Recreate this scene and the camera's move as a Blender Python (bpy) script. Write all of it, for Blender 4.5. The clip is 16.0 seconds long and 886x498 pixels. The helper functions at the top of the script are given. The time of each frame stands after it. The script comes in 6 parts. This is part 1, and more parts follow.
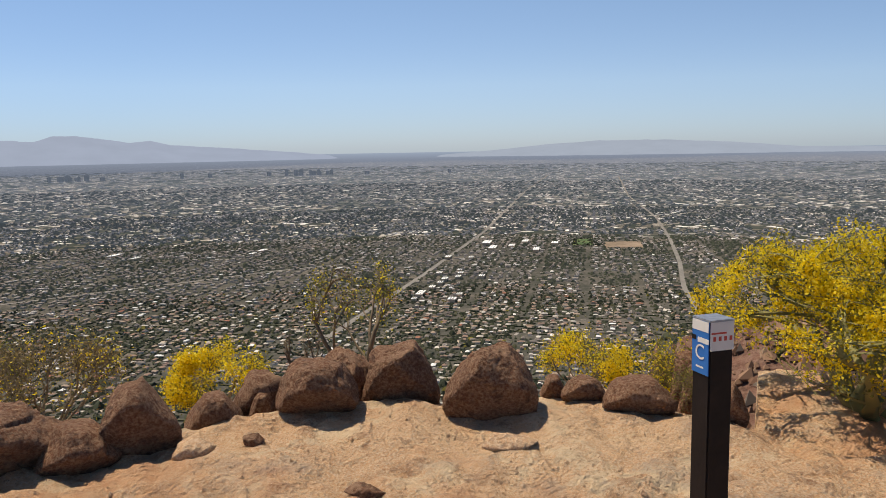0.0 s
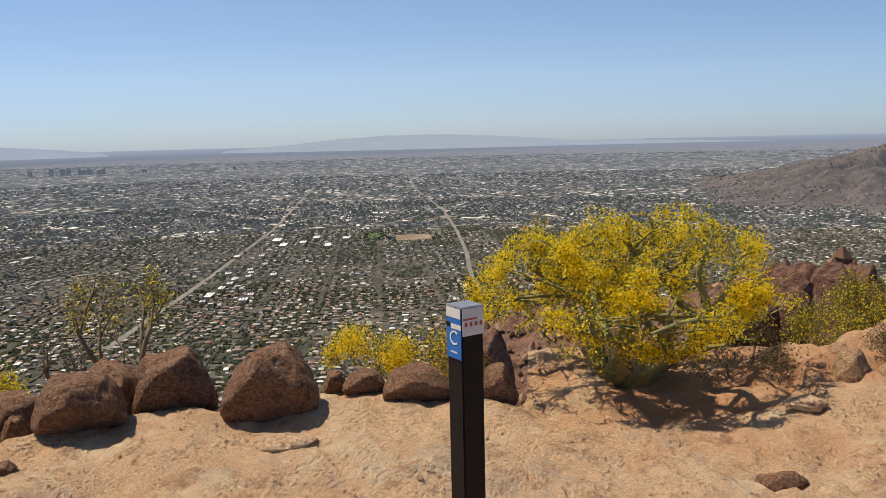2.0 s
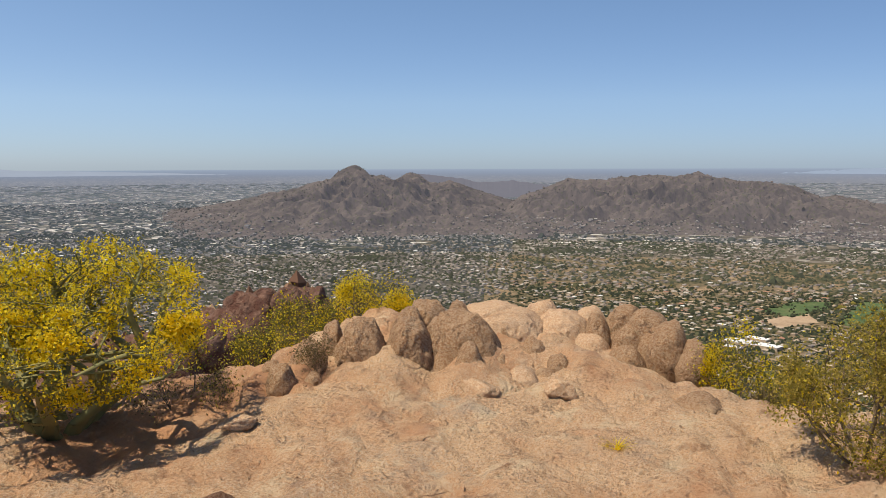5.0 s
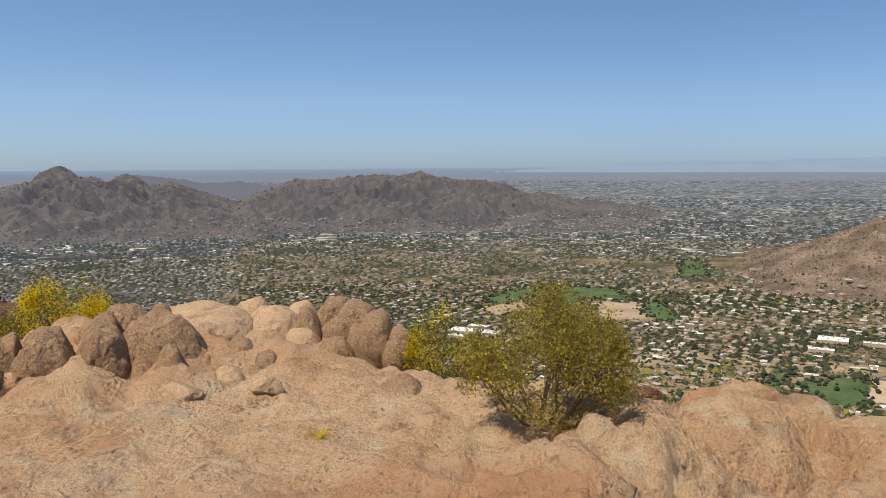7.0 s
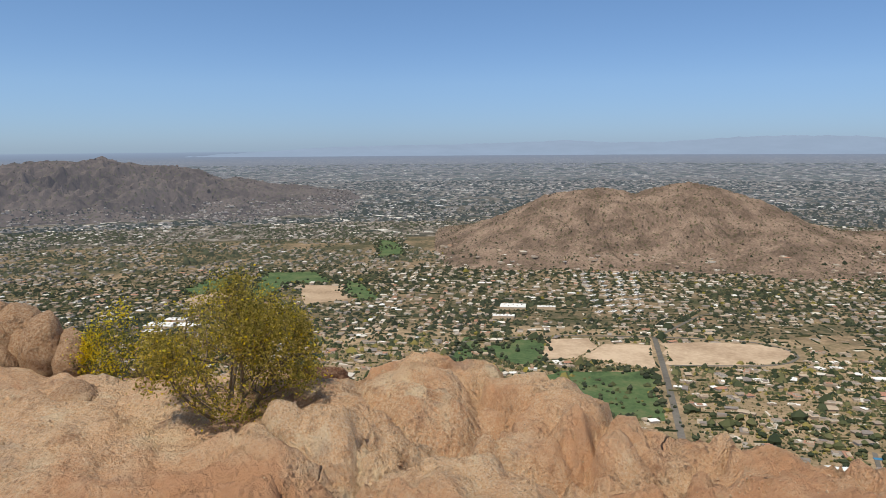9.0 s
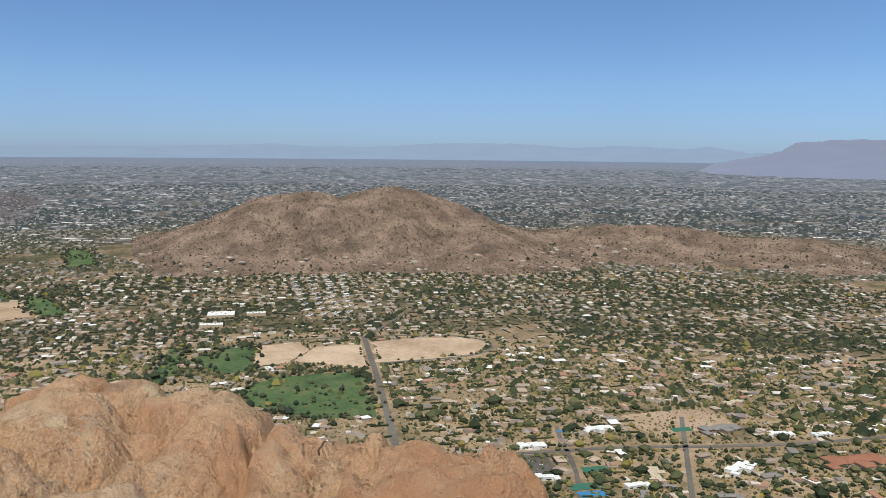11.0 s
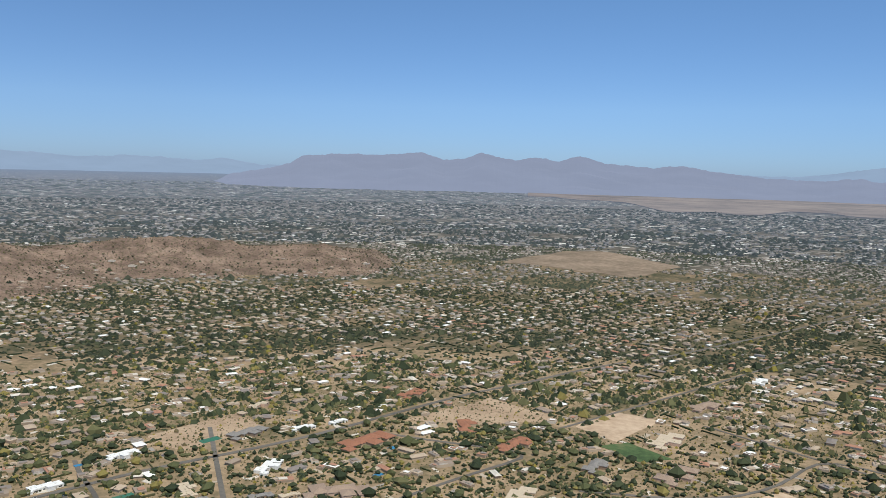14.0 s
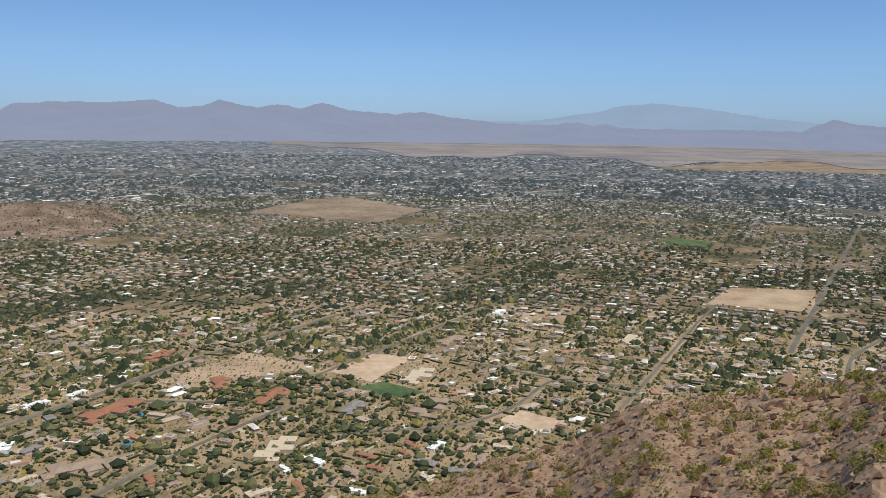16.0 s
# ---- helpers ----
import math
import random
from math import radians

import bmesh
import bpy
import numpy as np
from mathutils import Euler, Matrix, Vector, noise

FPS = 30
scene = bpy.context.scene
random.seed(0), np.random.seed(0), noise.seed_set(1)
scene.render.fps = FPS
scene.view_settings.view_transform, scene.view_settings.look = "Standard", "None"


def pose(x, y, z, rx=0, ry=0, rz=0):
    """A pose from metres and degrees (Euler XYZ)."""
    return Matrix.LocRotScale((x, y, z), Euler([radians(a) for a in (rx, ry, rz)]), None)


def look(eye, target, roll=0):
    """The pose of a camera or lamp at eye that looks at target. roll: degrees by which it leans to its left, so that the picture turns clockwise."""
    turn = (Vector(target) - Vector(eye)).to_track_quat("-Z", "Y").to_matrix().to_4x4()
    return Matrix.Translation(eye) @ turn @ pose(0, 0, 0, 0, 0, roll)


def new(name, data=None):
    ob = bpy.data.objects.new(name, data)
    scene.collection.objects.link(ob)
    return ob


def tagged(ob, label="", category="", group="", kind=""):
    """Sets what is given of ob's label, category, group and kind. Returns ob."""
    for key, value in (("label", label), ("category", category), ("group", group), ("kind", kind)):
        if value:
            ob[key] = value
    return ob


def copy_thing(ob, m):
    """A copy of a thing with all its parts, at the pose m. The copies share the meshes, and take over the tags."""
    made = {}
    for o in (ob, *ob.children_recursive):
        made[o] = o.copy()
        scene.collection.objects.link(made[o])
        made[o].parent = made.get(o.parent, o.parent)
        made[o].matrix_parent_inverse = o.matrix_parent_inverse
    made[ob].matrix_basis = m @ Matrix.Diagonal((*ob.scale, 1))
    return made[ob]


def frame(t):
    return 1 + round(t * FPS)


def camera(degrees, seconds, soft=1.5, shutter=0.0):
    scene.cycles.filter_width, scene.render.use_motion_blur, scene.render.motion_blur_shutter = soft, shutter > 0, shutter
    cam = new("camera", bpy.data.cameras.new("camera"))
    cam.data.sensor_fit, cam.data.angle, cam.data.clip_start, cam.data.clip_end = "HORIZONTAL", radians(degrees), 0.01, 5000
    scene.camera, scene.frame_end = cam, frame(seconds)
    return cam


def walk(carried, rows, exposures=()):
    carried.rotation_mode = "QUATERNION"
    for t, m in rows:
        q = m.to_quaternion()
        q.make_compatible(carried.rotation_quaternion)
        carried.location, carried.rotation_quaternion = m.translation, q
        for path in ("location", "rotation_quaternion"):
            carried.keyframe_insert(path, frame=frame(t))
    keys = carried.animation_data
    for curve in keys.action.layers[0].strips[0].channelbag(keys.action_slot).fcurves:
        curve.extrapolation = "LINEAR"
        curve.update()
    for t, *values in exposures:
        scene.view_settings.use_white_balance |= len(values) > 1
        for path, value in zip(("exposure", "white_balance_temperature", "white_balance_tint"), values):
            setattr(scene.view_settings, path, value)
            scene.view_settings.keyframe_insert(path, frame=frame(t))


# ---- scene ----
LENS = 58.0
# seconds, eye, heading clockwise from +y, pitch, roll
ROWS = [
    (0.0, (0.301, 0.451, 1.618), 19.01, -7.30, -0.98), (0.5, (0.312, 0.446, 1.621), 20.06, -7.15, -1.23),
    (1.0, (0.320, 0.434, 1.622), 22.19, -6.80, -1.33), (1.5, (0.357, 0.426, 1.621), 26.47, -7.33, -1.56),
    (2.0, (0.389, 0.395, 1.619), 33.97, -7.93, -1.38), (2.5, (0.411, 0.378, 1.626), 41.16, -7.72, -0.81),
    (3.0, (0.432, 0.358, 1.630), 47.22, -7.42, -1.03), (3.5, (0.446, 0.304, 1.642), 54.30, -7.26, -0.98),
    (4.0, (0.445, 0.286, 1.650), 61.84, -6.89, -0.32), (4.2, (0.466, 0.286, 1.645), 64.23, -6.69, -0.14),
    (6.3, (0.590, 0.059, 1.555), 82.23, -5.16, -0.60), (6.5, (0.590, 0.050, 1.557), 84.82, -5.02, -0.50),
    (7.0, (0.592, 0.029, 1.550), 90.28, -6.17, -0.34), (7.5, (0.590, 0.014, 1.552), 95.03, -6.41, -0.62),
    (8.0, (0.574, -0.010, 1.557), 99.06, -6.50, -0.96), (8.5, (0.547, -0.038, 1.563), 106.35, -6.53, -0.25),
    (8.7, (0.539, -0.048, 1.566), 108.55, -6.95, -0.36), (10.8, (0.427, -0.365, 1.581), 130.25, -6.97, 0.61),
    (11.0, (0.408, -0.370, 1.589), 132.42, -7.13, 0.56), (11.5, (0.362, -0.398, 1.592), 140.17, -7.26, 0.76),
    (12.0, (0.304, -0.410, 1.606), 147.32, -6.21, 1.05), (12.5, (0.288, -0.416, 1.597), 150.52, -6.29, 0.84),
    (13.0, (0.250, -0.453, 1.597), 154.58, -6.53, 0.54), (13.5, (0.189, -0.490, 1.598), 161.12, -6.25, 0.78),
    (14.0, (0.141, -0.512, 1.598), 166.07, -5.78, 1.48), (14.5, (0.083, -0.531, 1.598), 171.94, -6.56, 0.82),
    (15.0, (0.019, -0.542, 1.598), 178.28, -6.44, -0.04), (15.5, (-0.011, -0.546, 1.600), 181.33, -7.00, -0.25),
    (15.7, (-0.010, -0.547, 1.600), 181.14, -7.43, -1.26), (15.8, (-0.043, -0.546, 1.600), 184.72, -8.26, -1.05),
    (16.0, (-0.038, -0.547, 1.600), 184.14, -9.15, 0.88),
]


def aim(eye, heading, pitch, roll):
    h, p = radians(heading), radians(pitch)
    ahead = Vector((math.sin(h) * math.cos(p), math.cos(h) * math.cos(p), math.sin(p)))
    return look(eye, Vector(eye) + ahead, roll)


cam = camera(LENS, 16.0, 0.72)
walk(cam, [(t, aim(e, h, p, r)) for t, e, h, p, r in ROWS],
     [(0, 0.07, 7550, 11), (3.5, 0.10, 7450, 11), (7, -0.02, 7000, 8), (11, -0.08, 6450, 6), (14.8, -0.10, 6300, 5), (16, -0.10, 6450, 6)])

# ---- light ----
SUN_AZ, SUN_EL = -42.0, 62.0
world = bpy.data.worlds.new("sky")
scene.world = world
world.use_nodes = True
wn = world.node_tree.nodes
wl = world.node_tree.links
sky = wn.new("ShaderNodeTexSky")
sky.sky_type = "NISHITA"
sky.sun_disc = False
sky.sun_elevation, sky.sun_rotation = radians(SUN_EL), radians(SUN_AZ)
sky.altitude, sky.air_density, sky.dust_density, sky.ozone_density = 1500, 0.85, 0.55, 3.0
tint = wn.new("ShaderNodeMix")
tint.data_type, tint.blend_type = "RGBA", "MULTIPLY"
tint.inputs[0].default_value = 1.0
tint.inputs[7].default_value = (0.91, 0.985, 1.17, 1)
# haze tinted into the sky: duller, bluer towards the horizon, whitened by heading
place = wn.new("ShaderNodeTexCoord")
axes = wn.new("ShaderNodeSeparateXYZ")
wl.new(place.outputs["Generated"], axes.inputs[0])
haze = wn.new("ShaderNodeValToRGB")
haze.color_ramp.elements[0].color = (0.50, 0.63, 0.96, 1)
haze.color_ramp.elements[1].position = 0.30
haze.color_ramp.elements[1].color = (0.98, 1.15, 1.265, 1)
low_air = haze.color_ramp.elements.new(0.075)
low_air.color = (0.765, 0.87, 1.085, 1)
wl.new(axes.outputs["Z"], haze.inputs[0])
# whitening by heading: most over the city, a little over the flats opposite
heading_tint = wn.new("ShaderNodeValToRGB")
els = heading_tint.color_ramp.elements
while len(els) < 5:
    els.new(0.5)
for e, (p, c) in zip(els, ((0.07, (1.13, 1.15, 1.15)), (0.28, (1, 1, 1)), (0.62, (1, 1, 1)), (0.92, (1.19, 1.16, 1.11)), (1.0, (1.36, 1.27, 1.17)))):
    e.position, e.color = p, (*c, 1)
facing = wn.new("ShaderNodeVectorMath")
facing.operation = "DOT_PRODUCT"
facing.inputs[1].default_value = (0.25, 0.433, 0)
wl.new(place.outputs["Generated"], facing.inputs[0])
middle = wn.new("ShaderNodeMath")
middle.inputs[1].default_value = 0.5
wl.new(facing.outputs["Value"], middle.inputs[0])
wl.new(middle.outputs[0], heading_tint.inputs[0])
glare = wn.new("ShaderNodeMix")
glare.data_type, glare.blend_type = "RGBA", "MULTIPLY"
glare.inputs[0].default_value = 1.0
wl.new(haze.outputs[0], glare.inputs[6])
wl.new(heading_tint.outputs[0], glare.inputs[7])
wl.new(glare.outputs[2], tint.inputs[7])
wl.new(sky.outputs[0], tint.inputs[6])
wl.new(tint.outputs[2], wn["Background"].inputs[0])
wn["Background"].inputs[1].default_value = 0.10

sun = new("sun", bpy.data.lights.new("sun", "SUN"))
sun.data.energy, sun.data.angle, sun.data.color = 4.8, radians(0.6), (1.0, 0.93, 0.81)
s_az, s_el = radians(SUN_AZ), radians(SUN_EL)
toward = Vector((math.sin(s_az) * math.cos(s_el), math.cos(s_az) * math.cos(s_el), math.sin(s_el)))
sun.matrix_world = look(toward * 50, (0, 0, 0))

# ---- materials ----


class Mat:
    """A node material with short helpers."""

    def __init__(self, name, rough=0.9, metal=0.0, spec=0.3):
        self.m = bpy.data.materials.new(name)
        self.m.use_nodes = True
        self.t = self.m.node_tree
        self.b = self.t.nodes["Principled BSDF"]
        self.b.inputs["Roughness"].default_value = rough
        self.b.inputs["Metallic"].default_value = metal
        self.b.inputs["Specular IOR Level"].default_value = spec

    def node(self, kind, **values):
        n = self.t.nodes.new(kind)
        for key, value in values.items():
            if key in n.inputs:
                n.inputs[key].default_value = value
        return n

    def link(self, a, b):
        self.t.links.new(a, b)

    def coords(self, which="Object"):
        return self.node("ShaderNodeTexCoord").outputs[which]

    def noise(self, vec, scale, detail=4.0, rough=0.6):
        n = self.node("ShaderNodeTexNoise", Scale=scale, Detail=detail, Roughness=rough)
        self.link(vec, n.inputs["Vector"])
        return n.outputs["Fac"]

    def voronoi(self, vec, scale, feature="F1"):
        n = self.node("ShaderNodeTexVoronoi", Scale=scale)
        n.feature = feature
        self.link(vec, n.inputs["Vector"])
        return n

    def ramp(self, fac, stops):
        n = self.node("ShaderNodeValToRGB")
        els = n.color_ramp.elements
        while len(els) < len(stops):
            els.new(0.5)
        for e, (p, c) in zip(els, stops):
            e.position, e.color = p, (*c, 1) if len(c) == 3 else c
        self.link(fac, n.inputs[0])
        return n.outputs[0]

    def mix(self, fac, a, b, blend="MIX"):
        n = self.t.nodes.new("ShaderNodeMix")
        n.data_type, n.blend_type = "RGBA", blend
        for sock, v in ((n.inputs[0], fac), (n.inputs[6], a), (n.inputs[7], b)):
            if isinstance(v, bpy.types.NodeSocket):
                self.link(v, sock)
            elif isinstance(v, (int, float)):
                sock.default_value = v
            else:
                sock.default_value = (*v, 1)
        return n.outputs[2]

    def math(self, op, a, b=0.0):
        n = self.t.nodes.new("ShaderNodeMath")
        n.operation = op
        for sock, v in zip(n.inputs, (a, b)):
            if isinstance(v, bpy.types.NodeSocket):
                self.link(v, sock)
            else:
                sock.default_value = v
        return n.outputs[0]

    def color(self, c):
        if isinstance(c, bpy.types.NodeSocket):
            self.link(c, self.b.inputs["Base Color"])
        else:
            self.b.inputs["Base Color"].default_value = (*c, 1)
        return self

    def bump(self, height, strength=0.5, distance=0.02):
        n = self.node("ShaderNodeBump", Strength=strength, Distance=distance)
        self.link(height, n.inputs["Height"])
        self.link(n.outputs[0], self.b.inputs["Normal"])
        return self


def granite(name, stops, fine=60.0, patch=0.9, dark=(0.10, 0.065, 0.05), amount=0.5, bump=0.5, depth=0.05, cracks=0.0, soil=None):
    m = Mat(name, 0.92, spec=0.2)
    v = m.coords()
    big = m.ramp(m.noise(v, patch, 5), [(0.3, stops[0]), (0.5, stops[1]), (0.7, stops[2])])
    grain = m.noise(v, fine, 3, 0.7)
    c = m.mix(m.ramp(grain, [(0.40, (0, 0, 0)), (0.64, (1, 1, 1))]), big, stops[3])
    stain = m.ramp(m.noise(v, patch * 5, 6, 0.75), [(0.55, (0, 0, 0)), (0.68, (amount,) * 3)])
    c = m.mix(stain, c, dark)
    grit = m.voronoi(v, fine * 0.8)
    c = m.mix(m.ramp(grit.outputs["Distance"], [(0.0, (0.6,) * 3), (0.34, (0, 0, 0))]), c, dark)
    pit = m.ramp(m.voronoi(v, fine * 0.33).outputs["Distance"], [(0.0, (1, 1, 1)), (0.45, (0, 0, 0))])
    hole = m.math("MULTIPLY", pit, m.ramp(m.noise(v, patch * 4, 3), [(0.42, (0, 0, 0)), (0.62, (1, 1, 1))]))
    c = m.mix(m.math("MULTIPLY", hole, 0.55), c, dark)
    line = None
    if cracks:
        # fine joints that wander, and come and go
        w = m.node("ShaderNodeTexNoise", Scale=cracks * 1.7, Detail=5.0)
        m.link(v, w.inputs["Vector"])
        bent = m.mix(0.22, v, w.outputs["Color"])
        edge = m.voronoi(bent, cracks, "DISTANCE_TO_EDGE").outputs["Distance"]
        line = m.math("MULTIPLY", m.ramp(edge, [(0.0, (1, 1, 1)), (0.013, (0, 0, 0))]), m.ramp(m.noise(v, cracks * 0.9, 3), [(0.60, (0, 0, 0)), (0.70, (1, 1, 1))]))
        c = m.mix(m.math("MULTIPLY", line, 0.6), c, tuple(k * 0.5 for k in dark))
        plate = m.ramp(m.noise(bent, cracks * 2.2, 6, 0.7), [(0.54, (0, 0, 0)), (0.60, (0.55,) * 3)])
        c = m.mix(plate, c, tuple(min(0.75, k * 1.12) for k in stops[3]))
    m.color(c)
    h = m.math("ADD", m.math("MULTIPLY", m.noise(v, fine * 0.09, 8, 0.72), 2.2), m.math("MULTIPLY", grain, 0.4))
    h = m.math("SUBTRACT", h, m.math("MULTIPLY", hole, 0.5))
    if soil:
        varnish = m.ramp(m.noise(v, 1.3, 6, 0.75), [(0.55, (0, 0, 0)), (0.66, (0.6,) * 3)])
        c = m.mix(varnish, c, (0.40, 0.315, 0.25))
        worn = m.ramp(m.noise(v, 0.42, 6, 0.7), [(0.46, (0, 0, 0)), (0.60, (0.85,) * 3)])
        c = m.mix(worn, c, soil)
        c = m.mix(m.ramp(m.noise(v, 9.0, 5, 0.8), [(0.60, (0, 0, 0)), (0.74, (0.35,) * 3)]), c, dark)
        m.color(c)
    if line is not None:
        h = m.math("SUBTRACT", h, m.math("MULTIPLY", line, 1.2))
    m.bump(h, bump, depth)
    return m.m


SUMMIT = granite("summit_granite", [(0.56, 0.295, 0.15), (0.65, 0.39, 0.215), (0.69, 0.465, 0.28), (0.73, 0.545, 0.37)], 70, 0.7, (0.19, 0.085, 0.045), 0.75, 1.0, cracks=1.5, soil=(0.56, 0.285, 0.15))
BOULDER = granite("boulder_granite", [(0.115, 0.048, 0.026), (0.175, 0.078, 0.043), (0.24, 0.122, 0.072), (0.32, 0.20, 0.13)], 55, 1.6, (0.07, 0.038, 0.03), 0.85, 0.95, cracks=2.4)
PALE_ROCK = granite("pale_granite", [(0.46, 0.26, 0.14), (0.55, 0.335, 0.195), (0.61, 0.41, 0.26), (0.66, 0.49, 0.335)], 60, 1.3, (0.22, 0.13, 0.09), 0.6, 0.8)
RED_ROCK = granite("red_conglomerate", [(0.085, 0.037, 0.026), (0.125, 0.058, 0.04), (0.165, 0.085, 0.06), (0.20, 0.12, 0.088)], 1.6, 0.06, (0.03, 0.016, 0.013), 0.7, 1.0, 0.5)


OUT_ROCK = granite("outcrop_granite", [(0.27, 0.135, 0.066), (0.36, 0.20, 0.105), (0.44, 0.275, 0.16), (0.51, 0.36, 0.235)], 58, 1.4, (0.10, 0.055, 0.035), 0.8, 0.95, cracks=2.2)
SLOPE_ROCK = granite("slope_soil_and_rock", [(0.21, 0.115, 0.062), (0.28, 0.165, 0.095), (0.35, 0.225, 0.135), (0.40, 0.285, 0.19)], 1.4, 0.07, (0.09, 0.052, 0.034), 0.6, 1.0)


def ground_paint(name, stops, big, small, speck=0.0, rough=0.95):
    """Dry ground by plan coordinates in kilometres."""
    m = Mat(name, rough, spec=0.15)
    v = m.coords("UV")
    f = m.math("ADD", m.math("MULTIPLY", m.noise(v, big, 4), 0.6), m.math("MULTIPLY", m.noise(v, small, 3, 0.7), 0.4))
    c = m.ramp(f, stops)
    if speck:
        dots = m.voronoi(v, speck).outputs["Distance"]
        c = m.mix(m.ramp(dots, [(0.16, (0.8,) * 3), (0.34, (0, 0, 0))]), c, (0.075, 0.075, 0.035))
    m.color(c)
    return m.m


PLAIN = ground_paint("valley_ground", [(0.38, (0.056, 0.060, 0.032)), (0.47, (0.108, 0.092, 0.053)), (0.56, (0.21, 0.152, 0.094)), (0.67, (0.37, 0.265, 0.165))], 7.0, 60)
ESTATE_GROUND = ground_paint("desert_estate_ground", [(0.37, (0.13, 0.108, 0.06)), (0.45, (0.22, 0.165, 0.098)), (0.54, (0.31, 0.225, 0.14)), (0.65, (0.42, 0.31, 0.20))], 9.0, 80)
HILLSIDE = ground_paint("desert_hillside", [(0.36, (0.085, 0.062, 0.047)), (0.46, (0.155, 0.110, 0.083)), (0.54, (0.215, 0.152, 0.115)), (0.60, (0.30, 0.218, 0.165)), (0.66, (0.12, 0.094, 0.068))], 9, 130, 70)
LAWN = ground_paint("lawn", [(0.38, (0.050, 0.080, 0.034)), (0.5, (0.078, 0.122, 0.050)), (0.62, (0.135, 0.148, 0.068))], 18, 110)
SAND = ground_paint("bare_sand", [(0.36, (0.34, 0.24, 0.16)), (0.5, (0.46, 0.34, 0.235)), (0.6, (0.54, 0.41, 0.29))], 9, 90)
ASPHALT = ground_paint("asphalt", [(0.38, (0.105, 0.096, 0.085)), (0.6, (0.175, 0.158, 0.138))], 6, 120)
TOWN_GROUND = ground_paint("town_lots", [(0.36, (0.036, 0.041, 0.030)), (0.47, (0.065, 0.064, 0.052)), (0.56, (0.105, 0.095, 0.080)), (0.68, (0.19, 0.16, 0.125))], 8.0, 70)


def by_island(name, stops, rough=0.85):
    m = Mat(name, rough, spec=0.25)
    g = m.node("ShaderNodeNewGeometry")
    r = m.ramp(g.outputs["Random Per Island"], stops)
    for n in m.t.nodes:
        if n.type == "VALTORGB":
            n.color_ramp.interpolation = "CONSTANT"
    m.color(r)
    return m.m


ROOFS = by_island("roof_mix", [(0.0, (0.46, 0.42, 0.37)), (0.18, (0.27, 0.18, 0.135)), (0.45, (0.19, 0.165, 0.145)), (0.66, (0.33, 0.25, 0.19)), (0.86, (0.72, 0.70, 0.67)), (0.95, (0.34, 0.15, 0.095))])
WALLS = by_island("stucco_mix", [(0.0, (0.42, 0.34, 0.26)), (0.4, (0.54, 0.49, 0.43)), (0.65, (0.30, 0.235, 0.175))])
LEAF_FAR = by_island("tree_greens", [(0.0, (0.024, 0.031, 0.017)), (0.35, (0.038, 0.046, 0.024)), (0.65, (0.056, 0.063, 0.032)), (0.88, (0.088, 0.086, 0.042)), (0.97, (0.18, 0.15, 0.03))], 0.8)

# ---- plan ----
EYE_Z, DROP = 1.6, 400.0
GRID = 29.3  # heading of the east-west streets


def shrink(d):
    """Far distances drawn in, so that the land from 2 km on still lies within sight."""
    d = np.asarray(d, float)
    return np.where(d < 2000, d, 2000 + 2760 * (1 - np.exp(-(np.maximum(d, 2000) - 2000) / 4000)))


def warp(p):
    """True places (east-like x, y, height over the eye) to places in the scene."""
    p = np.asarray(p, float)
    d = np.hypot(p[:, 0], p[:, 1])
    k = shrink(d) / np.maximum(d, 1e-6)
    q = p * k[:, None]
    q[:, 2] += EYE_Z
    return q


def polar(az, d):
    return d * math.sin(radians(az)), d * math.cos(radians(az))


def mesh_from(name, verts, faces, mats, uv=None, mat_index=None, smooth=False):
    """A mesh from arrays: faces is an (n, 3) or (n, 4) array, or a list of such."""
    me = bpy.data.meshes.new(name)
    faces = [np.asarray(f) for f in (faces if isinstance(faces, list) else [faces])]
    sizes = np.concatenate([np.full(len(f), f.shape[1]) for f in faces])
    loops = np.concatenate([f.ravel() for f in faces]).astype(np.int32)
    me.vertices.add(len(verts))
    me.vertices.foreach_set("co", np.asarray(verts, np.float32).ravel())
    me.loops.add(len(loops))
    me.loops.foreach_set("vertex_index", loops)
    me.polygons.add(len(sizes))
    me.polygons.foreach_set("loop_start", np.concatenate([[0], np.cumsum(sizes)[:-1]]).astype(np.int32))
    if mat_index is not None:
        me.polygons.foreach_set("material_index", np.asarray(mat_index, np.int32))
    me.polygons.foreach_set("use_smooth", np.full(len(sizes), smooth))
    for m in mats:
        me.materials.append(m)
    if uv is not None:
        layer = me.uv_layers.new(name="plan")
        layer.data.foreach_set("uv", np.asarray(uv, np.float32)[loops].ravel())
    me.update(calc_edges=True)
    me.validate()
    return me


def grid_faces(n, m, closed=False):
    """Quads of an n x m grid of vertices in rows of m."""
    i = np.arange(n if closed else n - 1)[:, None]
    j = np.arange(m - 1)[None]
    k = (i + 1) % n
    return np.stack([i * m + j, i * m + j + 1, k * m + j + 1, k * m + j], -1).reshape(-1, 4)


def fbm(x, y, z=0.0, octaves=4, lac=2.1, gain=0.5):
    s, a = 0.0, 1.0
    for _ in range(octaves):
        s += a * noise.noise((x, y, z))
        x, y, z, a = x * lac + 7.1, y * lac + 3.7, z * lac + 1.3, a * gain
    return s


def structure(name, me, label, category):
    return tagged(new(name, me), label, category, kind="structure")


# the valley floor: one sheet out to the horizon, the hazy last of it a backdrop
AZ = np.radians(np.arange(0, 360, 1.0))


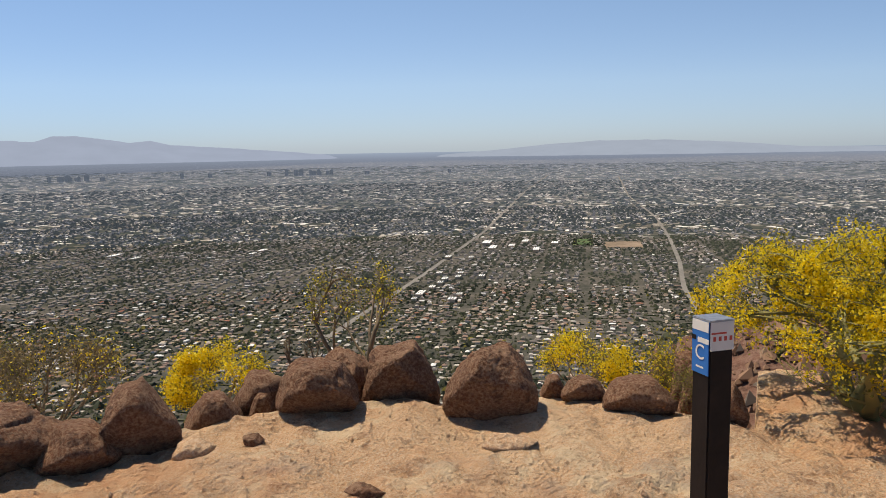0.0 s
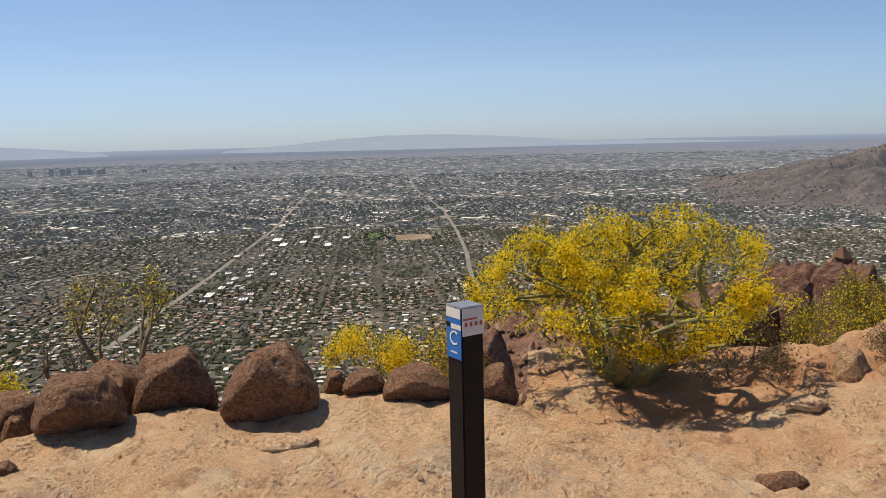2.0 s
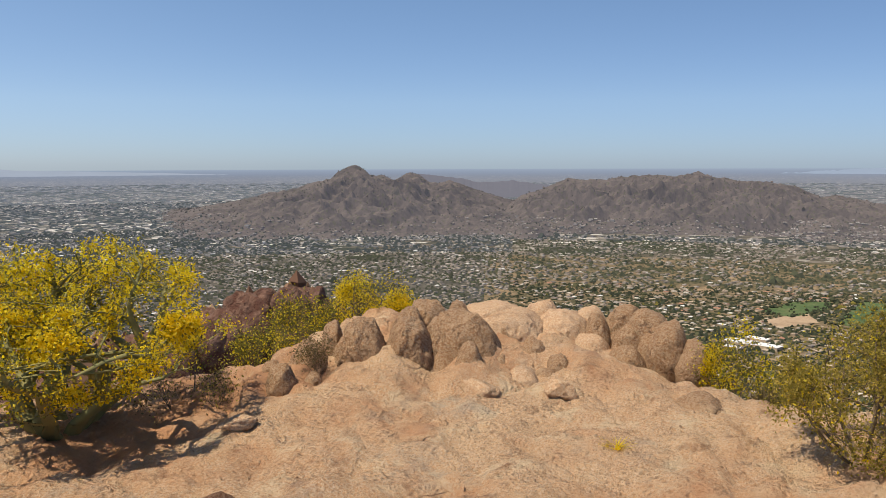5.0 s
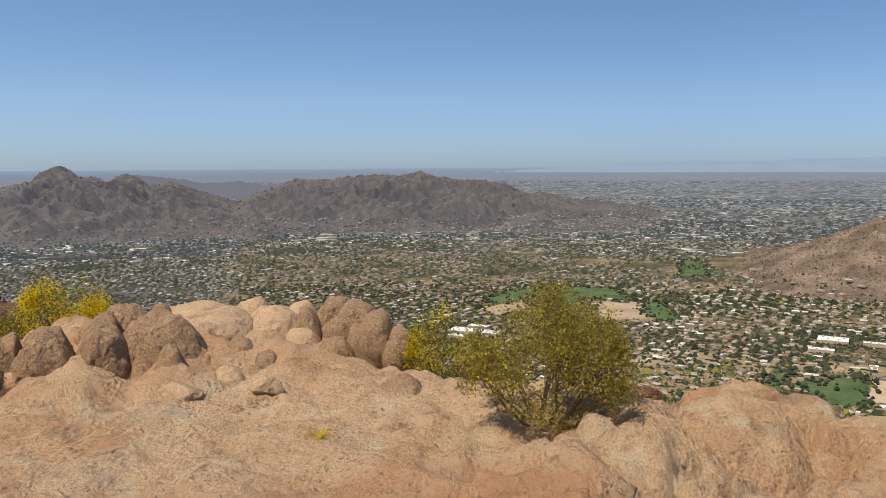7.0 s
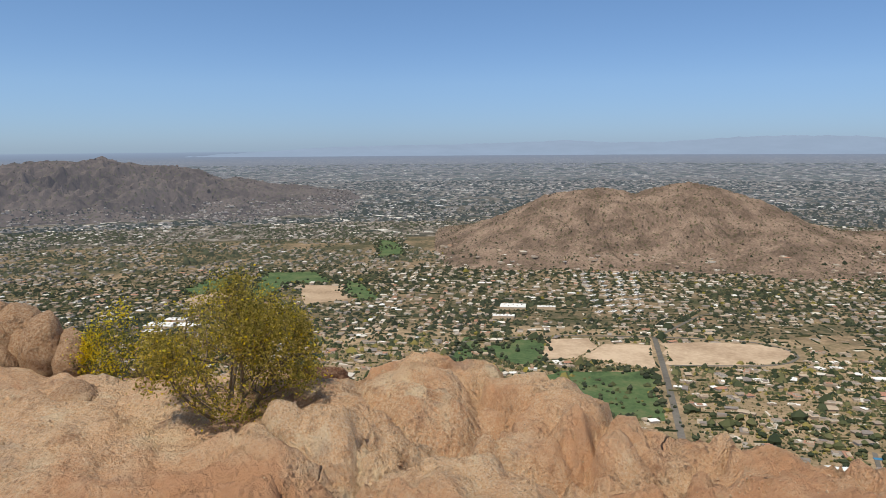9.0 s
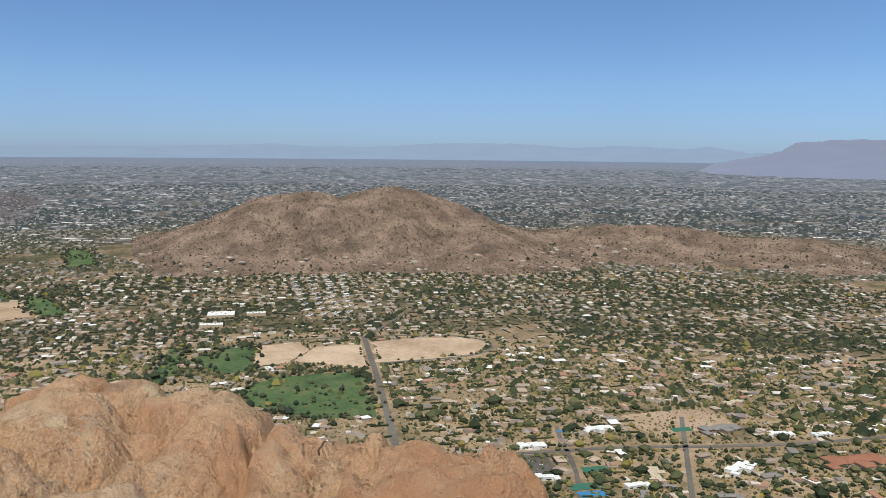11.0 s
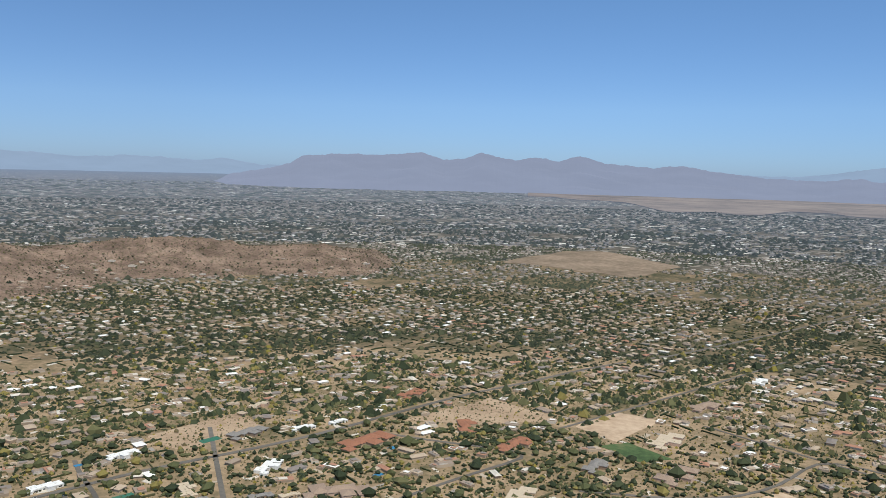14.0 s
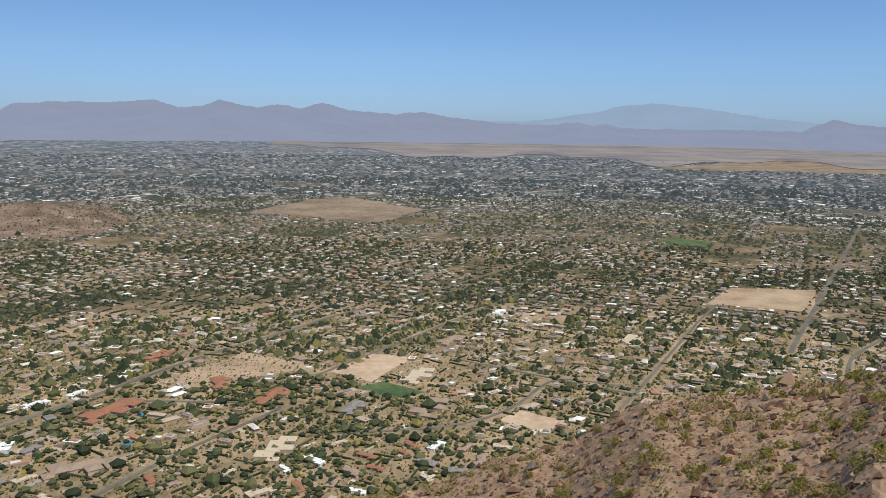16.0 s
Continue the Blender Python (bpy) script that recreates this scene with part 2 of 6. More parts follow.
def floor_sheet(rings):
    a, r = np.meshgrid(AZ, rings, indexing="ij")
    p = np.stack([r * np.sin(a), r * np.cos(a), np.full(a.shape, -DROP)], -1).reshape(-1, 3)
    return warp(p), grid_faces(360, len(rings), True)[:, ::-1], p[:, :2] / 1000


gv, gf, guv = floor_sheet(np.concatenate([np.linspace(330, 2000, 60), np.geomspace(2050, 3500, 24)]))
side_rings = len(gv) // 360 - 1
town = np.repeat(((AZ < radians(74)) | (AZ > radians(300))).astype(int), side_rings)
town[(town == 0) & (np.hypot(*guv[gf].mean(1).T) < 1.75)] = 2
structure("ground", mesh_from("ground", gv, gf, [PLAIN, TOWN_GROUND, ESTATE_GROUND], guv, mat_index=town, smooth=True), "broad desert valley floor covered with suburban lots", "ground")


def city_paint(name, yards_tone, cover):
    """The far city: blocks of trees, roofs and yards, with blue haze painted in by distance."""
    m = Mat(name, 1.0, spec=0.0)
    v = m.coords("UV")
    lots = m.node("ShaderNodeMapping")
    lots.inputs["Rotation"].default_value = (0, 0, radians(GRID))
    lots.inputs["Scale"].default_value = (1.0, 1.0, 1.0)
    m.link(v, lots.inputs["Vector"])
    cells = m.voronoi(lots.outputs[0], 22.0)
    part_of = m.node("ShaderNodeSeparateColor")
    m.link(cells.outputs["Color"], part_of.inputs[0])
    c = m.ramp(part_of.outputs[0], [(0.0, (0.028, 0.034, 0.024)), (0.42, (0.05, 0.054, 0.038)), (0.55, (0.10, 0.09, 0.07)), (0.74, (0.19, 0.16, 0.125)), (0.88, (0.42, 0.38, 0.33)), (0.95, (0.72, 0.69, 0.64))])
    broad = m.noise(v, 1.3, 4, 0.65)
    c = m.mix(m.ramp(broad, [(0.36 + cover, (0.75,) * 3), (0.50 + cover, (0, 0, 0))]), c, yards_tone)
    yards = m.voronoi(lots.outputs[0], 5.0)
    sheds = m.math("MULTIPLY", m.ramp(yards.outputs["Distance"], [(0.10, (1, 1, 1)), (0.18, (0, 0, 0))]), m.ramp(m.noise(v, 0.5, 3), [(0.50, (0, 0, 0)), (0.62, (1, 1, 1))]))
    c = m.mix(sheds, c, (0.66, 0.64, 0.60))
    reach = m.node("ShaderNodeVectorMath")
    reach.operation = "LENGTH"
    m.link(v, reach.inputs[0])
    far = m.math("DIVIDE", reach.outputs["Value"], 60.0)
    # painted haze: base colour fades out, blue glow rises with distance
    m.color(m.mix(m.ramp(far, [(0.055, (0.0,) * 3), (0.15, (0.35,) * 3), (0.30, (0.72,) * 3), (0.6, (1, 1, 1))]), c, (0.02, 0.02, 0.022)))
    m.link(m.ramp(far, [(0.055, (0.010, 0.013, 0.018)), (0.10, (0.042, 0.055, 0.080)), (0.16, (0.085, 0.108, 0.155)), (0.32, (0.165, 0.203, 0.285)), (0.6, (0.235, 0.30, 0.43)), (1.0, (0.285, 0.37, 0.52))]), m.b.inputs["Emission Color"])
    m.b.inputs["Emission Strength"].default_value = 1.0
    return m.m


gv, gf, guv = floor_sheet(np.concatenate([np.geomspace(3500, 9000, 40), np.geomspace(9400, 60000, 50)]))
structure("backdrop_far_plain", mesh_from("backdrop_far_plain", gv, gf, [city_paint("far_desert_suburbs_haze", (0.115, 0.094, 0.066), 0.07), city_paint("far_city_haze", (0.040, 0.046, 0.034), 0.0)], guv, mat_index=np.repeat((AZ < radians(66)) | (AZ > radians(300)), len(gv) // 360 - 1), smooth=True), "hazy blue far suburbs and end of the valley", "backdrop")

RIM = [(-60, 4.8), (-20, 5.2), (0, 5.5), (20, 5.9), (30, 6.0), (36, 6.0), (40, 5.7), (43, 5.25), (50, 5.5), (56, 6.0), (60, 7.4), (66, 8.8), (78, 8.6), (84, 7.3), (90, 6.4), (101, 6.4), (113, 6.4), (117, 6.15), (122, 5.5), (129, 5.15), (135, 4.9), (141, 4.1), (150, 3.4), (165, 2.8), (200, 2.4), (250, 3.5), (300, 4.6)]


def rim(az):
    return float(np.interp((az + 60) % 360 - 60, [a for a, _ in RIM], [r for _, r in RIM]))


# the flanks of the mountain itself
CREST_E = [(150, -70), (165, -40), (178, -26.8), (183.4, -25.3), (188.5, -23.3), (193.5, -21.8), (199, -18.7), (205, -17.3), (211, -16.2), (214, -14.9), (225, -14), (245, -20), (262, -60)]
CREST_W = [(26, -60), (30, -34), (33, -17), (36, -13.6), (45, -11.4), (52, -10.4), (55.7, -9.6), (58, -8.5), (61.4, -8.4), (63, -9.6), (66, -13), (72, -30), (78, -60)]


def crest(table, az):
    return np.interp(az, [a for a, _ in table], [e for _, e in table], left=-85, right=-85)


def flank_height(az, r):
    """Height over the eye of the mountain's flank at a heading in degrees and a distance."""
    x, y = polar(az, r)
    z = -3.0 - 1.0 * max(0.0, r - rim(az) - 0.8)
    rough = 0.0
    for table, dist, inward in ((CREST_E, 170.0, 0.14), (CREST_W, 62.0, 0.30)):
        el = float(crest(table, az))
        if el > -70:
            top = dist * math.tan(radians(el))
            w = top - inward * (dist - r) * (1 if dist > 100 else 1) if r < dist else top - 1.1 * (r - dist)
            if dist > 100:
                w = top + 0.14 * (dist - r) if r < dist else top - 1.1 * (r - dist)
            z = max(z, w)
            if z == w:
                rough = 1.0
    amp = min(r * 0.035, 9.0)
    z += amp * (fbm(x / (r * 0.25 + 3), y / (r * 0.25 + 3), 0.4, 4) - 0.15) * (0.45 if rough else 0.8)
    if r > 20:
        z += 0.9 * abs(fbm(x * 0.22, y * 0.22, 2.0, 3)) * min(1, r / 60)
        cell = noise.voronoi((x * 0.16, y * 0.16, z * 0.1))[0]
        z += (0.9 if az < 90 else 1.0) * min(1, r / 60) * (min(0.5, cell[1] - cell[0]) - 0.2)
    return max(z, -DROP - 12)


faz = np.concatenate([np.arange(0, 28, 2.0), np.arange(28, 72, 0.4), np.arange(72, 172, 2.5), np.arange(172, 238, 0.45), np.arange(238, 360, 2.5)])
frr = np.concatenate([np.linspace(3.2, 40, 30), np.linspace(42, 190, 75), np.geomspace(195, 620, 22)])
fl = np.array([(*polar(a, r), flank_height(a, r)) for a in faz for r in frr])
ff = grid_faces(len(faz), len(frr), True)[:, ::-1]
side = (ff // len(frr)).min(1)
east = (faz[side] > 120) & (faz[side] < 300)
structure("mountain_flank", mesh_from("mountain_flank", fl + [0, 0, EYE_Z], ff, [RED_ROCK, SLOPE_ROCK], fl[:, :2] / 1000, mat_index=east),
          "steep rusty brown rock slopes dotted with desert scrub", "mountainside")


def ridge(name, label, profile, d_front, d_crest, d_back, material, rows=24, step=0.2, rug=0.2, base=-DROP - 30, seed=0.0, jag=1.0):
    """A far range: its skyline given as headings and elevations at the crest's distance."""
    az = np.arange(profile[0][0], profile[-1][0] + 1e-6, step)
    el = np.interp(az, [p[0] for p in profile], [p[1] for p in profile])
    out = []
    for a, e in zip(az, el):
        edge = jag * (0.06 * fbm(a * 1.3, seed, 1.0, 3) + 0.05 * fbm(a * 5.1, seed, 4.0, 3))
        top = d_crest * math.tan(radians(e + edge)) - base
        fade = min(1.0, (a - az[0]) / 3, (az[-1] - a) / 3)
        for s in np.linspace(-1, 1, rows):
            d = d_crest + s * ((d_crest - d_front) if s < 0 else (d_back - d_crest))
            k = 1 - abs(s)
            x, y = polar(a, d)
            q = 1 / (0.22 * (d_crest - d_front))
            rough = 0.5 * (1 - 2.2 * abs(noise.noise((x * q + seed, y * q, seed)))) - 0.2
            out.append((x, y, base + max(top, 3.0) * (k + rug * rough * 3.0 * k * (1 - k)) * fade))
    out = np.array(out)
    return structure(name, mesh_from(name, warp(out), grid_faces(len(az), rows)[:, ::-1], [material], out[:, :2] / 1000), label, "mountain")


LAND = {}  # the hills before the far distances are drawn in


def massif(name, label, spurs, az0, az1, d0, d1, material, step=0.11, rows=150, grain=420.0, gully=0.85, seed=0.0, concave=1.05):
    """Desert hills with spurs in front: each spur is (skyline of headings and elevations, crest distance, front reach, back reach)."""
    az, dd = np.arange(az0, az1, step), np.linspace(d0, d1, rows)
    tables = []
    for profile, crest_d, front, back in spurs:
        el = np.interp(az, [p[0] for p in profile], [p[1] for p in profile], left=-12, right=-12)
        sharp = np.maximum(0.0, crest_d * np.tan(np.radians(el)) + DROP)
        reach = np.exp(-np.linspace(-2, 2, 25) ** 2)
        broad = np.convolve(np.pad(sharp, 12, mode="edge"), reach / reach.sum(), "valid")
        jag = [crest_d * 0.0016 * (fbm(a * 2.2, seed, 2.0, 4) + 0.3) for a in az]
        tables.append((broad, sharp - broad + jag, crest_d, front, back))
    out = []
    for i, a in enumerate(az):
        fade = min(1.0, (a - az0) / 1.5, (az[-1] - a) / 1.5)
        for d in dd:
            x, y = polar(a, d)
            u, v = x / grain, y / grain
            wx, wy = 0.45 * noise.noise((u * 0.9, v * 0.9, seed + 5)), 0.45 * noise.noise((u * 0.9, v * 0.9, seed + 9))
            n1 = abs(noise.noise((u * 0.6 + wx, v * 0.6 + wy, seed)))
            n2 = abs(noise.noise((u * 1.5 + wx, v * 1.5 + wy, seed + 2)))
            n3 = abs(noise.noise((u * 3.7 + wx, v * 3.7 + wy, seed + 4)))
            n4 = noise.noise((u * 9.0, v * 9.0, seed + 6))
            cuts = 0.85 - 1.5 * n1 - 0.85 * n2 - 0.6 * n3 + 0.22 * n4
            h = 0.0
            for broad, edge, crest_d, front, back in tables:
                off = (d - crest_d) / (front if d < crest_d else back) + 0.10 * noise.noise((a * 0.5, seed, crest_d * 0.001)) * (abs(d - crest_d) > 40)
                k = max(0.0, 1 - abs(off))
                if k > 0 and broad[i] > 0:
                    g = broad[i] * (k ** concave + gully * cuts * 2.4 * k * (1 - k) * (1.0 if d < crest_d else 0.3)) + edge[i] * k ** 7
                    h = max(h, g)
            out.append((x, y, -DROP - 6 + h * fade + (2.0 * n4 if h > 4 else 0)))
    out = np.array(out)
    LAND[name] = out
    return structure(name, mesh_from(name, warp(out), grid_faces(len(az), rows)[:, ::-1], [material], out[:, :2] / 1000, smooth=False), label, "mountain")


def hill_width(az):
    return np.interp(az, [108, 120, 128, 134, 140, 152, 166], [0.4, 0.9, 1.0, 0.85, 0.6, 0.55, 0.35])


# haze painted on the far peaks: greyed tones and an even bluish glow
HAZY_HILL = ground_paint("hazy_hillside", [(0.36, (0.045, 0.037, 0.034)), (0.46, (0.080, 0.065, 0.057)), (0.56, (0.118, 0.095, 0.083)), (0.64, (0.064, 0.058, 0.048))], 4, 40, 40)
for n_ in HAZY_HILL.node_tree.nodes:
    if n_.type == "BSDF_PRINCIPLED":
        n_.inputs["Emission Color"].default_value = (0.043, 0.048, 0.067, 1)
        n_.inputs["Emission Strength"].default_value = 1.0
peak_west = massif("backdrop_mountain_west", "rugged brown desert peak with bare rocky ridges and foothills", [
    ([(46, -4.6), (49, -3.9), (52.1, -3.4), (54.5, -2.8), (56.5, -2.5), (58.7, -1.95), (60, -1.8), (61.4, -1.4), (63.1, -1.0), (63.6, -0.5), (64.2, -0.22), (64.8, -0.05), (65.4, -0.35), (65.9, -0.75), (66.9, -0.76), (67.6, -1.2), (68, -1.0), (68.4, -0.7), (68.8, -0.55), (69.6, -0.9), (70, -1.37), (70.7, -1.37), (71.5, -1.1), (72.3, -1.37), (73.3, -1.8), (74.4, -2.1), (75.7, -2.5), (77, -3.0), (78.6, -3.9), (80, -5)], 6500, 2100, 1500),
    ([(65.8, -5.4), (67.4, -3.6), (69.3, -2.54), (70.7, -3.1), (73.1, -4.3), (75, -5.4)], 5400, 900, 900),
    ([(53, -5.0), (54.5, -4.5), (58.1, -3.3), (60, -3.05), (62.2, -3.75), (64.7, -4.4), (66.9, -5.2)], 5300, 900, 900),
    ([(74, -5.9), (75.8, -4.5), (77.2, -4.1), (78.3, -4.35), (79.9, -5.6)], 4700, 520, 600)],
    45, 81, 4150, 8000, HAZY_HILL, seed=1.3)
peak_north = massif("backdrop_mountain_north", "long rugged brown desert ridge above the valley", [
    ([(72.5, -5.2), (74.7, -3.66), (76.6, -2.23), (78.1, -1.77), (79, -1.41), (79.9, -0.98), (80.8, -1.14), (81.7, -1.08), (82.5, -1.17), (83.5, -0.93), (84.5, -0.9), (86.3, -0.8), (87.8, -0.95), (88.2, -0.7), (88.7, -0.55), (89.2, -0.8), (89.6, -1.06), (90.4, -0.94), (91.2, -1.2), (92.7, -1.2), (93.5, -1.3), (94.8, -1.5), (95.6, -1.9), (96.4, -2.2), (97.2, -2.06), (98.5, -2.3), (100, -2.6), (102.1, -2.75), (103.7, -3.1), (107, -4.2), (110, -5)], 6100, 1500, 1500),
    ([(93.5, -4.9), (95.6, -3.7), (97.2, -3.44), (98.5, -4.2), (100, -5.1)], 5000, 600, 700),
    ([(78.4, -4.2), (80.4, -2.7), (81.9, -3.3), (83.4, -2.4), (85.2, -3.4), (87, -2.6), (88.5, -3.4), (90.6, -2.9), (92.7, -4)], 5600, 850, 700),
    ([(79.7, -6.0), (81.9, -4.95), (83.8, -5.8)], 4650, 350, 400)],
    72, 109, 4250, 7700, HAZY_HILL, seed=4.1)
hill = massif("hill_near", "bare tan desert hill dotted with rocks and shrubs", [
    ([(108.5, -8.3), (110.3, -7.38), (111.1, -6.89), (113.5, -5.67), (115.9, -4.84), (117.4, -4.23), (119, -3.45), (120.9, -3.13), (123.3, -2.93), (125, -3.36), (126.5, -2.95), (128.7, -2.55), (130.8, -2.95), (132.5, -3.5), (133.4, -3.75), (135.1, -4.5), (136.2, -5.1), (138.3, -5.66), (141, -6.3), (145, -7)], 3250, 720, 850),
    ([(133, -7), (136, -6.0), (138.3, -5.66), (141.5, -5.44), (144.7, -5.08), (147.9, -5.02), (151.2, -5.28), (152, -5.74), (154.4, -5.59), (157.6, -5.49), (160, -6.19), (162.3, -6.79), (165, -7.5)], 3300, 440, 700)],
    108, 166, 2500, 4150, HILLSIDE, seed=7.7, grain=240.0, gully=0.34, concave=0.95)


# range colour painted as glowing haze over a nearly black base
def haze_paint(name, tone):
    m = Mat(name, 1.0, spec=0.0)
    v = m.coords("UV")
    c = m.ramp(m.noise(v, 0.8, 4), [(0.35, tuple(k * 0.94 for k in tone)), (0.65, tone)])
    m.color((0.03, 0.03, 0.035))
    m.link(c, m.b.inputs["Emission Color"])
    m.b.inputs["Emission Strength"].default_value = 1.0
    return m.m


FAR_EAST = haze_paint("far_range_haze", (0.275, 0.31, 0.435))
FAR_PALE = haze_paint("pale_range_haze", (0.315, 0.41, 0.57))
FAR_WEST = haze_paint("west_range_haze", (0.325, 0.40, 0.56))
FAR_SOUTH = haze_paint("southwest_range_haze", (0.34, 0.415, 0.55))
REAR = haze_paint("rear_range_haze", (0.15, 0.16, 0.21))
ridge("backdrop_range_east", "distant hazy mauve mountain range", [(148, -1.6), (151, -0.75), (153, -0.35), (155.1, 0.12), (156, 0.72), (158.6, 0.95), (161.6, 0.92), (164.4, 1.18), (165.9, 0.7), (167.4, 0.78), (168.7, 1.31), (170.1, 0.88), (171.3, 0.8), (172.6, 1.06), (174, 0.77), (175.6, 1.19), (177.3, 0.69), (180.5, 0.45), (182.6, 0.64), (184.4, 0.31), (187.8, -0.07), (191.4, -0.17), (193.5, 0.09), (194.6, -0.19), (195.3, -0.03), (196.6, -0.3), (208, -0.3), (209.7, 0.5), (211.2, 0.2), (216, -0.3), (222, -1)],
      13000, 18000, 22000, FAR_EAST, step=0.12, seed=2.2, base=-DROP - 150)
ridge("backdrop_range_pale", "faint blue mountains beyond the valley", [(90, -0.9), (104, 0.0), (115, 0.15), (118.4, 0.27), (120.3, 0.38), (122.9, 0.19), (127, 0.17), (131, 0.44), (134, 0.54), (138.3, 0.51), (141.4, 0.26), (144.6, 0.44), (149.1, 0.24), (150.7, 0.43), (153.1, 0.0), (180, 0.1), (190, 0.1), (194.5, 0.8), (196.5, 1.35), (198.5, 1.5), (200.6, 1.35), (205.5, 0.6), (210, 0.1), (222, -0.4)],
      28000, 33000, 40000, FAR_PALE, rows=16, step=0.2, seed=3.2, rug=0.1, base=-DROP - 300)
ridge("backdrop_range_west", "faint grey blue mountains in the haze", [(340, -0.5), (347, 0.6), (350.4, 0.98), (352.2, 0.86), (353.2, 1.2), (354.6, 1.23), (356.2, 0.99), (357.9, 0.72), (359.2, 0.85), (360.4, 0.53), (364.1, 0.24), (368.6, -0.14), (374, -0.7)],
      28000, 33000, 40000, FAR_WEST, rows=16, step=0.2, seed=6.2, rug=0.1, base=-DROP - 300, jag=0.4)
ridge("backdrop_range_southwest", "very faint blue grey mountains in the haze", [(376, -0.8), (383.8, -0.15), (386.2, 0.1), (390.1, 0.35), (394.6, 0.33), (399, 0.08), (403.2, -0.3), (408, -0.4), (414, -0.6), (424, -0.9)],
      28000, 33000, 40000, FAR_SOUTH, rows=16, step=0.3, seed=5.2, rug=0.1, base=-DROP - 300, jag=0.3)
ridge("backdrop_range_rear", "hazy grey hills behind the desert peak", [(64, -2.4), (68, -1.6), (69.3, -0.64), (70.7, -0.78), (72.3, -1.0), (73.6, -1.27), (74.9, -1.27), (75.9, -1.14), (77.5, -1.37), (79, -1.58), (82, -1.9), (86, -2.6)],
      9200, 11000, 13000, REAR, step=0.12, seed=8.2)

# dry open flats far to the east, their hazy colour painted as glow
flats = Mat("far_dry_flats_haze", 1.0, spec=0.0)
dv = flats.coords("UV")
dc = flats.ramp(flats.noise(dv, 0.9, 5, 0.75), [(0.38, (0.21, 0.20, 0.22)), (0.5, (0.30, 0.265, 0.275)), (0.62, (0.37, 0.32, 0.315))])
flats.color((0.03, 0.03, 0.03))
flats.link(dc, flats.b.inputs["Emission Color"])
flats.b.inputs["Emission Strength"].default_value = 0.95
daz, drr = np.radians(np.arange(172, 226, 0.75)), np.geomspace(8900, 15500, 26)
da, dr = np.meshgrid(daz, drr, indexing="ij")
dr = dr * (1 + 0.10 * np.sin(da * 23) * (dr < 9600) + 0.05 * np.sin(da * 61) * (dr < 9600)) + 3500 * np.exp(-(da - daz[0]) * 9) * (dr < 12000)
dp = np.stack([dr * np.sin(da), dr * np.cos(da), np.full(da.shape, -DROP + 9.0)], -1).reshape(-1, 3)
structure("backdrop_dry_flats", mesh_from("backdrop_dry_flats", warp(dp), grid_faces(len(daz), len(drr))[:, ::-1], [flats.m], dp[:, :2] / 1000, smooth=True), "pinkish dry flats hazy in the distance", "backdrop")

